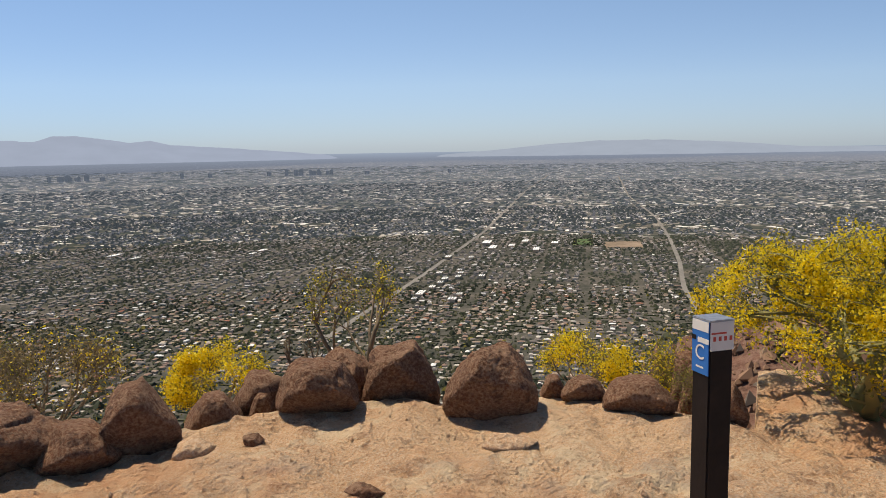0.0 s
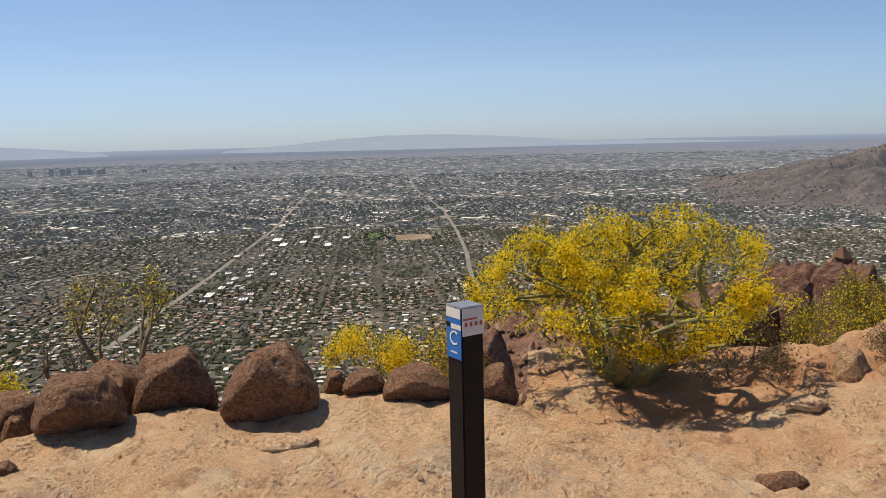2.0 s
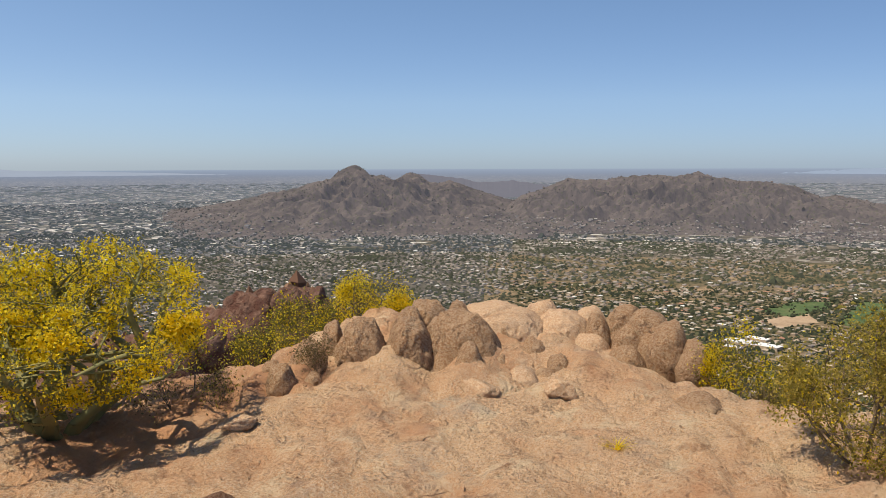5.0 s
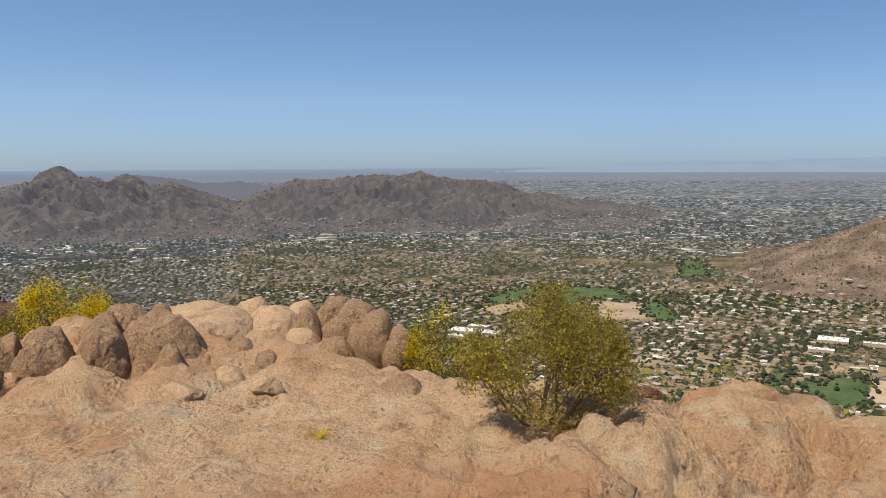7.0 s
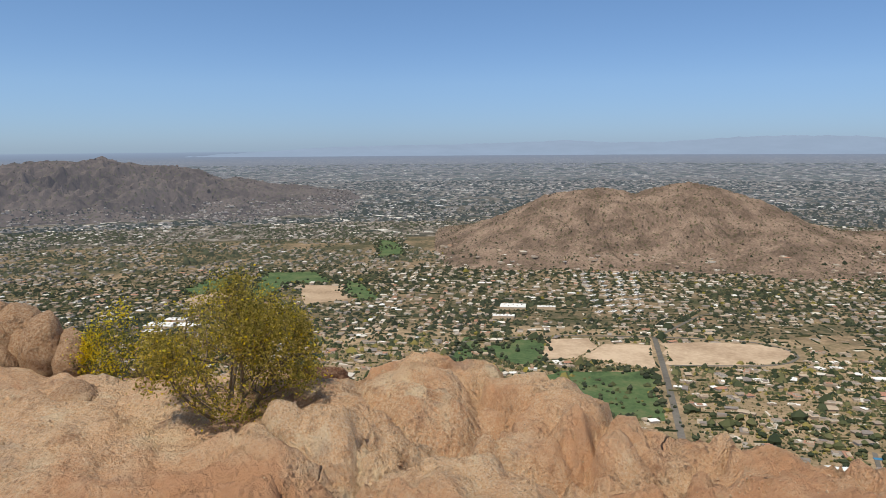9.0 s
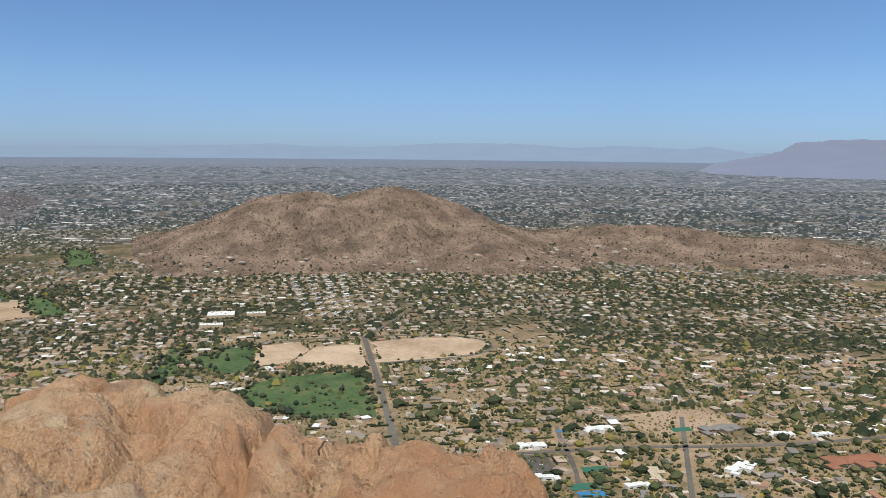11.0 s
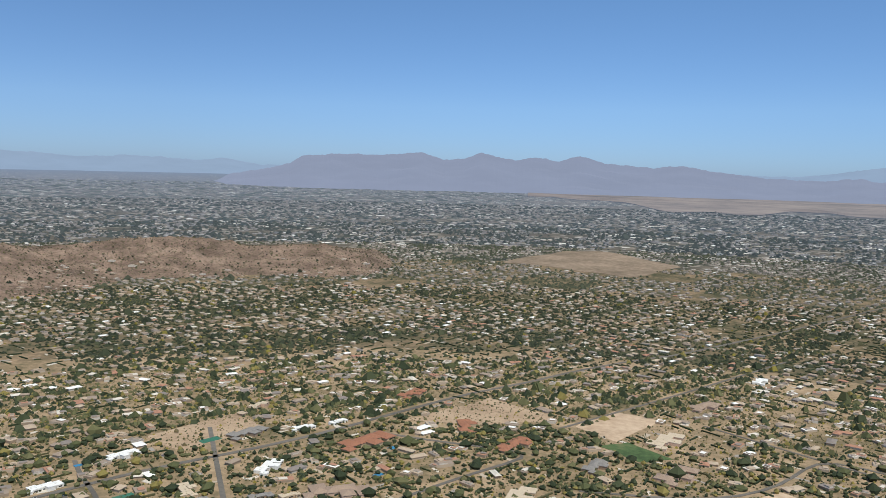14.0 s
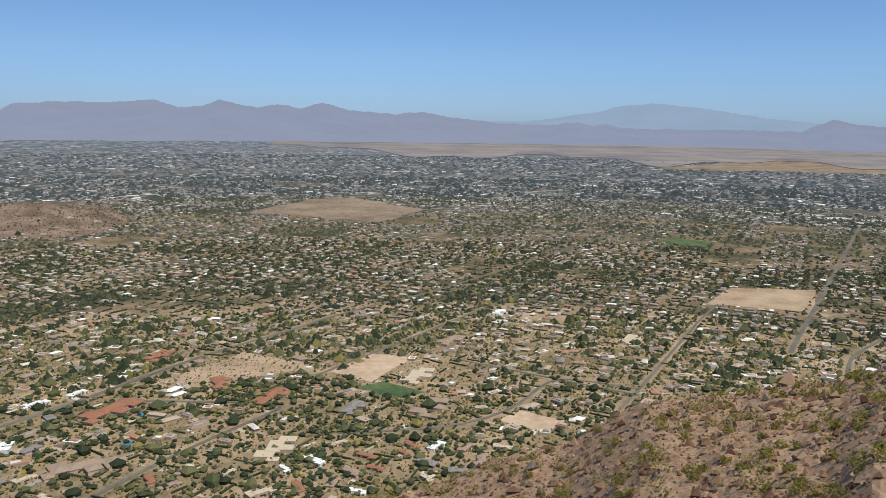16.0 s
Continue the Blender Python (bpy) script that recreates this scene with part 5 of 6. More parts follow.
W_WHITE, W_TAN, W_BROWN, W_PINK = stucco("white_stucco", (0.78, 0.76, 0.72)), stucco("tan_stucco", (0.52, 0.40, 0.28)), stucco("brown_stucco", (0.34, 0.25, 0.18)), stucco("pink_stucco", (0.60, 0.43, 0.33))
R_WHITE, R_TAN, R_RED, R_GREY, R_BROWN = stucco("white_foam_roof", (0.80, 0.79, 0.76)), stucco("tan_foam_roof", (0.56, 0.46, 0.34)), tiles("terracotta_tiles", (0.36, 0.165, 0.10)), tiles("grey_shingles", (0.28, 0.26, 0.24)), tiles("brown_tiles", (0.38, 0.28, 0.21))
PANE = Mat("window_glass", 0.15, spec=0.6).color((0.03, 0.035, 0.04)).m
STYLES = {
    "white": (W_WHITE, R_WHITE, False, "low white stucco house with flat white roofs"),
    "tan": (W_TAN, R_TAN, False, "low tan stucco house with flat roofs"),
    "red": (W_TAN, R_RED, True, "house with hipped terracotta tile roofs"),
    "grey": (W_BROWN, R_GREY, True, "house with hipped grey shingle roofs"),
    "brown": (W_PINK, R_BROWN, True, "house with hipped brown tile roofs"),
    "pink": (W_PINK, R_TAN, False, "low pinkish stucco house with flat roofs"),
}


def estate(style, length, seed):
    """A rambling house of several wings: its walls, a roof to each wing, windows and a door."""
    wall_m, roof_m, pitched, text = STYLES[style]
    r = random.Random(seed)
    home = tagged(new("house"), text, "house")
    wings = [(0.0, 0.0, length * 0.5, length * 0.26, 4.2)]
    wings.append((-length * 0.34, length * r.uniform(0.06, 0.16), length * 0.24, length * r.uniform(0.3, 0.42), 3.6))
    wings.append((length * 0.33, -length * r.uniform(0.04, 0.14), length * 0.26, length * r.uniform(0.26, 0.4), 3.8))
    if length > 34:
        wings.append((length * r.uniform(-0.1, 0.1), length * 0.22, length * 0.22, length * 0.24, 5.2))
        wings.append((length * 0.52, length * r.uniform(0.02, 0.14), length * 0.16, length * 0.2, 3.4))
    bm = bmesh.new()
    for x, y, sx, sy, h in wings:
        box(bm, x, y, -1.0, sx, sy, h + 1.0)
    part("wall", bm, wall_m, home)
    for k, (x, y, sx, sy, h) in enumerate(wings):
        bm = bmesh.new()
        if pitched:
            hip(bm, x, y, h + 0.02 * k, sx, sy, min(sx, sy) * 0.19)
        else:
            box(bm, x, y, h + 0.01 + 0.02 * k, sx + 0.5, sy + 0.5, 0.35)
            box(bm, x + sx * 0.2, y, h + 0.36 + 0.02 * k, 1.6, 1.2, 0.9)
        part("roof", bm, roof_m, home)
    for k, (x, y, sx, sy, h) in enumerate(wings[:3]):
        for side in (-1, 1):
            bm = bmesh.new()
            box(bm, x, y + side * (sy / 2 + 0.02), 0.8, sx * 0.45, 0.12, 1.7)
            part("window", bm, PANE, home)
    bm = bmesh.new()
    box(bm, length * 0.12, -length * 0.13 - 0.05, 0, 2.2, 0.25, 2.5)
    part("door", bm, W_BROWN, home)
    return home


def stand(ob, x, y, rz=0.0, s=1.0):
    ob.matrix_basis = pose(x, y, CITY_Z, 0, 0, rz) @ Matrix.Diagonal((s, s, s, 1))
    return ob


ANGLE = math.degrees(street_rot)
KNOWN = [
    (668, -918, 44, "white", 10), (524, -836, 42, "tan", 80), (464, -939, 50, "white", 35), (375, -1076, 88, "red", 5), (252, -1185, 58, "red", 60), (165, -1128, 68, "red", 12),
    (344, -894, 78, "brown", -25), (46, -1076, 52, "grey", 20), (484, -1098, 36, "white", 0), (444, -1140, 32, "white", 10), (554, -1053, 62, "grey", 15), (688, -795, 40, "white", 5),
    (134, -938, 70, "tan", 25), (-60, -1077, 72, "brown", 10), (-49, -1215, 76, "pink", 15), (-454, -1418, 62, "pink", 0), (-237, -1632, 46, "white", 20), (-63, -935, 30, "white", 0),
    (600, -1180, 36, "pink", 30), (380, -1330, 60, "red", 20), (-120, -1420, 64, "brown", 0),
]
for k, (x, y, length, style, turn) in enumerate(KNOWN):
    stand(estate(style, length, 40 + k), x, y, ANGLE + turn)

hx, hy = lattice(47, 770, 1660, 76, 238, 0.4)
ok = free(hx, hy, 14)
for x, y, length, *_ in KNOWN:
    ok &= np.hypot(hx - x, hy - y) > length * 0.75
hx, hy = hx[ok], hy[ok]
order = np.argsort(np.hypot(hx, hy))
hx, hy = hx[order], hy[order]
PICK = ["tan", "pink", "red", "grey", "brown", "white", "tan", "grey", "brown", "white"]
first = []
for k in range(200):
    turn = ANGLE + random.Random(k).choice((0, 90, 180, 270)) + random.Random(k + 999).uniform(-25, 25)
    if k < 10:
        first.append(stand(estate(PICK[k], 22 + 1.2 * k, 90 + k), hx[k], hy[k], turn))
    else:
        s = random.Random(k + 50).uniform(0.75, 1.15)
        copy_thing(first[(k * 7 + k // 10) % 10], pose(hx[k], hy[k], CITY_Z, 0, 0, turn)).scale = (s, s, s)
n = len(hx) - 200
rx, ry = hx[200:], hy[200:]
pick = rng.random(n) < 0.35
for sel, temp in ((pick, HIP), (~pick, FLAT)):
    m = sel.sum()
    scatter("houses", temp, rx[sel], ry[sel], rng.uniform(12, 25, m), rng.uniform(8, 14, m), rng.uniform(4, 5.6, m), street_rot + rng.uniform(-.5, .5, m) + rng.choice([0, 1.57], m), [WALLS, ROOFS_N], "low desert houses on large lots", "houses")
    wing = np.flatnonzero(sel)[::2]
    m = len(wing)
    scatter("houses", temp, rx[wing] + 11, ry[wing] + 6, rng.uniform(9, 15, m), rng.uniform(8, 14, m), rng.uniform(3.6, 5, m), street_rot + rng.uniform(-.5, .5, m), [WALLS, ROOFS_N], "wings and garages of desert houses", "houses")


def hall(x, y, sx, sy, h, turn, text):
    b = tagged(new("hall"), text, "building")
    bm = bmesh.new()
    box(bm, 0, 0, -1, sx, sy, h + 1)
    part("wall", bm, W_TAN, b)
    bm = bmesh.new()
    box(bm, 0, 0, h + 0.01, sx + 0.6, sy + 0.6, 0.5)
    part("roof", bm, R_WHITE, b)
    for k in range(5):
        bm = bmesh.new()
        box(bm, (k - 2) * sx * 0.17, (k % 2 - 0.5) * sy * 0.4, h + 0.52, 3, 2.4, 1.3)
        part("roof_unit", bm, R_GREY, b)
    q = warp(np.array([(x, y, -DROP)]))[0]
    s = float(shrink(math.hypot(x, y)) / math.hypot(x, y))
    b.matrix_basis = pose(*q, 0, 0, turn) @ Matrix.Diagonal((s, s, s, 1))


for x, y, sx, sy in ((1860, -60, 70, 40), (1835, -110, 60, 30), (1905, -95, 50, 24), (1800, -40, 40, 20), (1733, -871, 62, 46), (1640, -800, 50, 20), (1690, -940, 44, 18),
                     (1240, 3040, 95, 32), (1200, 2880, 90, 26), (1330, 2760, 90, 22), (1480, 2900, 60, 26), (1290, 2900, 60, 22), (1400, 3010, 70, 24), (800, 2360, 34, 16), (860, 2330, 30, 15), (780, 2250, 40, 16), (745, 2190, 30, 14), (830, 2270, 34, 13), (880, 2390, 26, 13), (700, 2130, 40, 15), (640, 2050, 60, 18), (900, 2250, 36, 16), (690, 1935, 34, 20), (730, 1990, 26, 14), (600, 1980, 24, 12), (350, 3200, 60, 22), (300, 3110, 44, 18), (-200, 3300, 80, 24), (-120, 3180, 50, 18), (-700, 3000, 60, 24), (950, 2700, 50, 18), (1020, 2650, 40, 16)):
    hall(x, y, sx, sy, 7, ANGLE, "large flat white-roofed commercial building")
for i in range(9):
    for j in range(4):
        a, b = i / 8, j / 3
        x = 1598 * (1 - a) + 2094 * a + (-28 - 19 * a) * b
        y = -1032 * (1 - a) - 1291 * a + (-93 - 58 * a) * b
        hall(x, y, 24, 12, 4, ANGLE + 60, "long white-roofed row house beside a street")

# trees near the mountain's foot
TRUNK = stucco("bark", (0.16, 0.12, 0.085))


def leaf_paint(name, stops, rough=0.6):
    m = Mat(name, rough, spec=0.25)
    g = m.node("ShaderNodeNewGeometry")
    m.color(m.ramp(g.outputs["Random Per Island"], stops))
    return m.m


G_DARK = leaf_paint("mesquite_leaves", [(0, (0.018, 0.03, 0.011)), (1, (0.045, 0.064, 0.023))])
G_OLIVE = leaf_paint("olive_leaves", [(0, (0.06, 0.07, 0.03)), (1, (0.12, 0.125, 0.055))])
G_YELLOW = leaf_paint("yellow_blossom_crown", [(0, (0.22, 0.18, 0.03)), (1, (0.45, 0.36, 0.03))])


def small_tree(name, text, crown_m, seed, spread=5.0, tall=6.0, stem=1.6):
    r = random.Random(seed)
    t = tagged(new(name), text, "tree")
    bm = bmesh.new()
    bmesh.ops.create_cone(bm, segments=7, radius1=0.28, radius2=0.12, depth=stem + 1.6, matrix=pose(0, 0, (stem + 1.6) / 2 - 0.6), cap_ends=True)
    for _ in range(4):
        a, b = r.uniform(0, 360), r.uniform(30, 55)
        bmesh.ops.create_cone(bm, segments=5, radius1=0.11, radius2=0.04, depth=2.4, matrix=pose(0, 0, stem, 0, b, a) @ pose(0, 0, 1.1), cap_ends=True)
    part("trunk", bm, TRUNK, t)
    bm = bmesh.new()
    for _ in range(64):
        d = Vector((r.gauss(0, 1), r.gauss(0, 1), r.gauss(0, 1))).normalized() * r.uniform(0.45, 1.0) ** 0.5
        c = Vector((d.x * spread / 2, d.y * spread / 2, stem + (tall - stem) * (0.5 + 0.45 * d.z)))
        c *= 1 + 0.25 * noise.noise(c * 0.6 + Vector((seed, 0, 0)))
        s = r.uniform(0.5, 1.1)
        m = Matrix.Translation(c) @ Euler((r.uniform(0, 6), r.uniform(0, 6), r.uniform(0, 6))).to_matrix().to_4x4() @ Matrix.Diagonal((s, s, s * 0.6, 1))
        bmesh.ops.create_icosphere(bm, subdivisions=1, radius=1.0, matrix=m) if r.random() < 0.3 else bmesh.ops.create_cone(bm, segments=4, radius1=1.0, radius2=0.2, depth=1.2, matrix=m, cap_ends=True)
    part("crown", bm, crown_m, t)
    return t


PROTO = [small_tree("mesquite_tree", "dark green mesquite tree beside a house", G_DARK, 1), small_tree("mesquite_tree", "broad dark green tree in a garden", G_DARK, 2, 6.5, 6.5),
         small_tree("olive_tree", "grey green desert tree on a lot", G_OLIVE, 3, 4.6, 4.6, 1.0), small_tree("palo_verde_tree", "palo verde tree in yellow bloom", G_YELLOW, 4, 5.0, 4.6, 1.0),
         small_tree("cypress", "tall slim dark green tree", G_DARK, 5, 2.2, 8.5, 0.5)]
tx, ty = (np.concatenate(a) for a in zip(*[lattice(50, 700, 1660, 76, 238, 0.5) for _ in range(40)]))
ok = free(tx, ty, 7)
clump = np.array([noise.noise((a / 120, b / 120, 4)) for a, b in zip(tx, ty)])
kind = block(tx, ty)
ok &= rng.random(len(tx)) < 0.60 + 0.9 * clump + np.where(kind < 0.12, -0.35, np.where(kind > 0.75, 0.45, 0.0))
ok &= ~street(tx, ty, 1.0)
tx, ty = tx[ok], ty[ok]
# groves and rows along the lanes
extra = [(188 + 62 * math.cos(a) * b, -1150 + 48 * math.sin(a) * b) for a, b in rng.uniform((0, 0.5), (6.28, 1), (230, 2))]
extra += [(330 + 90 * math.cos(a) * b, -930 + 45 * math.sin(a) * b) for a, b in rng.uniform((0, 0.3), (6.28, 1), (90, 2))]
extra += [(1050 + 160 * math.cos(a) * b, -700 + 90 * math.sin(a) * b) for a, b in rng.uniform((0, 0.1), (6.28, 1), (80, 2))]
extra += [(105 + 40 * math.cos(a) * b, -905 + 30 * math.sin(a) * b) for a, b in rng.uniform((0, 0.2), (6.28, 1), (60, 2))]
extra += [(40 + 60 * math.cos(a) * b, -1000 + 34 * math.sin(a) * b) for a, b in rng.uniform((0, 0.1), (6.28, 1), (120, 2))]
extra += [(40 + 70 * math.cos(a) * b, -1420 + 30 * math.sin(a) * b) for a, b in rng.uniform((0, 0.1), (6.28, 1), (110, 2))]
for pts, w, _ in ROADS[5:]:
    for (x1, y1), (x2, y2) in zip(pts, pts[1:]):
        length = math.hypot(x2 - x1, y2 - y1)
        for s in np.arange(0, length, 6.0):
            if rng.random() < 0.6 and math.hypot(x1, y1) < 1900:
                off = rng.choice([-1, 1]) * (w / 2 + rng.uniform(7, 10))
                extra.append((x1 + (x2 - x1) * s / length + (y2 - y1) / length * off, y1 + (y2 - y1) * s / length - (x2 - x1) / length * off))
ex = np.array(extra)
tx, ty = np.concatenate([tx, ex[:, 0]]), np.concatenate([ty, ex[:, 1]])
d = np.hypot(tx, ty)
faz_ = np.degrees(np.arctan2(tx, ty)) % 360
order = np.argsort(d + np.where((faz_ > 130) & (faz_ < 205), 0, 400))
tx, ty = tx[order], ty[order]
for k in range(280):
    s = random.Random(k).uniform(0.7, 1.35)
    p = PROTO[random.Random(k + 3).choice((0, 0, 1, 1, 2, 2, 3, 4))] if k > 4 else PROTO[k]
    m = pose(tx[k], ty[k], CITY_Z, 0, 0, random.Random(k + 9).uniform(0, 360))
    if k < 5:
        p.matrix_basis = m
    else:
        copy_thing(p, m).scale = (s, s, s * random.Random(k + 5).uniform(0.8, 1.1))
rx, ry = tx[280:], ty[280:]
LEAF_NEAR = by_island("garden_greens", [(0.0, (0.026, 0.036, 0.016)), (0.28, (0.045, 0.055, 0.025)), (0.52, (0.075, 0.082, 0.034)), (0.74, (0.115, 0.112, 0.05)), (0.92, (0.20, 0.165, 0.05))], 0.8)
n = len(rx)
s = rng.lognormal(0, 0.45, n) * 5.0
beyond = np.hypot(rx, ry) > 1250
for sel, temp in ((~beyond, DOME), (beyond, HUMP)):
    m = sel.sum()
    scatter("trees", temp, rx[sel], ry[sel], s[sel] * rng.uniform(.8, 1.3, m), s[sel] * rng.uniform(.8, 1.3, m), s[sel] * rng.uniform(.5, .85, m), rng.uniform(0, 6.28, m), [LEAF_NEAR], "dark green garden trees on desert lots", "trees", vary=0.11)
bx, by = (np.concatenate(a) for a in zip(*[lattice(17, 700, 1600, 90, 236, 0.5) for _ in range(5)]))
okb = ~near_road(bx, by, 4) & (rng.random(len(bx)) < 0.95)
for _, mat_, _, pts in FIELDS:
    if mat_ is not DESERT:
        okb &= ~inside(bx, by, pts)
bx, by = bx[okb], by[okb]
n = len(bx)
s = rng.lognormal(0, 0.4, n) * 1.5
SCRUB = by_island("scrub_greens", [(0.0, (0.07, 0.07, 0.03)), (0.35, (0.11, 0.10, 0.045)), (0.65, (0.15, 0.12, 0.06)), (0.86, (0.25, 0.20, 0.045))])
scatter("shrubs", HUMP, bx, by, s * 1.3, s * 1.3, s, rng.uniform(0, 6.28, n), [SCRUB], "low desert shrubs dotted over open lots", "shrubs", vary=0.08)

# courts, pools and a car park
BLUE = stucco("pool_water", (0.05, 0.22, 0.42))
COURT = stucco("green_court", (0.05, 0.16, 0.11))
for x, y, sx, sy, mat_, text, cat in ((583, -797, 34, 17, COURT, "green tennis court", "tennis court"), (560, -745, 36, 17, COURT, "green tennis court", "tennis court"), (540, -735, 34, 16, BLUE, "blue tennis court", "tennis court"),
                                      (317, -959, 14, 8, BLUE, "blue swimming pool in a garden", "pool"), (700, -870, 12, 7, BLUE, "blue swimming pool", "pool"), (590, -1010, 30, 15, COURT, "pale green tennis court", "tennis court"), (330, -1060, 12, 8, BLUE, "blue swimming pool", "pool")):
    c, s_ = math.cos(street_rot), math.sin(street_rot)
    patch("court" if "court" in cat else "pool", [(x + c * i * sx / 2 - s_ * j * sy / 2, y + s_ * i * sx / 2 + c * j * sy / 2) for i, j in ((-1, -1), (1, -1), (1, 1), (-1, 1))], mat_, text, 0.7, cat)
patch("car_park", [(690, -740), (655, -790), (600, -745), (640, -695)], ASPHALT, "dark asphalt car park", 0.6, "car park")


def car(tone, seed):
    paint = Mat("car_paint", 0.3, spec=0.5).color(tone).m
    c = tagged(new("car"), "parked car in the resort car park", "car", "cars in the car park")
    bm = bmesh.new()
    box(bm, 0, 0, 0.3, 4.4, 1.8, 0.65, 0.15)
    part("body", bm, paint, c)
    bm = bmesh.new()
    box(bm, -0.2, 0, 0.94, 2.3, 1.6, 0.5, 0.18)
    part("cabin", bm, PANE, c)
    for x in (-1.4, 1.4):
        for y in (-0.85, 0.85):
            bm = bmesh.new()
            bmesh.ops.create_cone(bm, segments=12, radius1=0.33, radius2=0.33, depth=0.22, matrix=pose(x, y, 0.33, 90), cap_ends=True)
            part("wheel", bm, TRUNK, c)
    return c


cars = [car(t, k) for k, t in enumerate(((0.7, 0.7, 0.7), (0.03, 0.03, 0.035), (0.25, 0.26, 0.28), (0.35, 0.04, 0.03), (0.05, 0.09, 0.2)))]
n = 0
for row in range(5):
    for col in range(11):
        if random.Random(row * 50 + col).random() < 0.25:
            continue
        u, v = -0.42 + 0.21 * row, -0.42 + 0.084 * col
        x, y = 646 + u * 60 - v * 45, -742 + u * 35 + v * 75
        m = pose(x, y, CITY_Z + 0.62, 0, 0, 30)
        if n < 5:
            cars[n].matrix_basis = m
        else:
            copy_thing(cars[n * 7 % 5], m)
        n += 1

# ---- things on the summit ----


def tube(bm, a, b, ra, rb, sides=6):
    """A tapered stick from a to b."""
    a, b = Vector(a), Vector(b)
    axis = b - a
    if axis.length < 1e-5:
        return
    q = axis.to_track_quat("Z", "Y").to_matrix()
    rings = []
    for c, r in ((a, ra), (b, rb)):
        rings.append([bm.verts.new(c + q @ Vector((r * math.cos(6.2832 * i / sides), r * math.sin(6.2832 * i / sides), 0))) for i in range(sides)])
    for i in range(sides):
        j = (i + 1) % sides
        bm.faces.new((rings[0][i], rings[0][j], rings[1][j], rings[1][i])).smooth = True


def petals(name, centres, sizes, seed, parent, materials, label):
    """A cloud of small two-sided leaves or blossoms, each its own folded pair of triangles."""
    r = np.random.default_rng(seed)
    c = np.asarray(centres, float)
    n = len(c)
    s = np.asarray(sizes, float)[:, None]
    a = r.normal(size=(n, 3))
    a /= np.linalg.norm(a, axis=1)[:, None]
    b = np.cross(a, r.normal(size=(n, 3)))
    b /= np.linalg.norm(b, axis=1)[:, None]
    k = np.cross(a, b)
    v = np.stack([c - a * s, c + b * s * 0.6 + k * s * 0.25, c + a * s, c - b * s * 0.6 + k * s * 0.25], 1).reshape(-1, 3)
    f = np.array([(0, 1, 2), (0, 2, 3)])[None] + (np.arange(n) * 4)[:, None, None]
    me = mesh_from(name, v, f.reshape(-1, 3), materials)
    ob = new(name, me)
    ob.parent = parent
    ob["label"] = label
    return ob


GREEN_BARK = stucco("palo_verde_bark", (0.24, 0.22, 0.09))
BARK = stucco("grey_bark", (0.20, 0.15, 0.10))
DEAD = stucco("dead_wood", (0.32, 0.24, 0.17))


def foliage(name, stops):
    m = Mat(name, 0.6, spec=0.2)
    g = m.node("ShaderNodeNewGeometry")
    c = m.ramp(g.outputs["Random Per Island"], stops)
    m.color(c)
    t = m.node("ShaderNodeBsdfTranslucent")
    m.link(c, t.inputs["Color"])
    mixer = m.node("ShaderNodeMixShader", Fac=0.68)
    m.link(m.b.outputs[0], mixer.inputs[1])
    m.link(t.outputs[0], mixer.inputs[2])
    m.link(mixer.outputs[0], m.t.nodes["Material Output"].inputs["Surface"])
    return m.m


BLOSSOM = foliage("yellow_blossom", [(0.0, (0.70, 0.50, 0.015)), (0.5, (0.84, 0.64, 0.03)), (1.0, (0.88, 0.75, 0.10))])
TWIG_GREEN = foliage("green_twig_leaves", [(0.0, (0.13, 0.13, 0.03)), (0.6, (0.24, 0.22, 0.05)), (1.0, (0.34, 0.29, 0.07))])
CREOSOTE = foliage("creosote_leaves", [(0.0, (0.20, 0.17, 0.035)), (0.6, (0.42, 0.34, 0.075)), (1.0, (0.64, 0.50, 0.13))])
DRY = foliage("dry_leaves", [(0.0, (0.12, 0.09, 0.045)), (1.0, (0.27, 0.20, 0.09))])


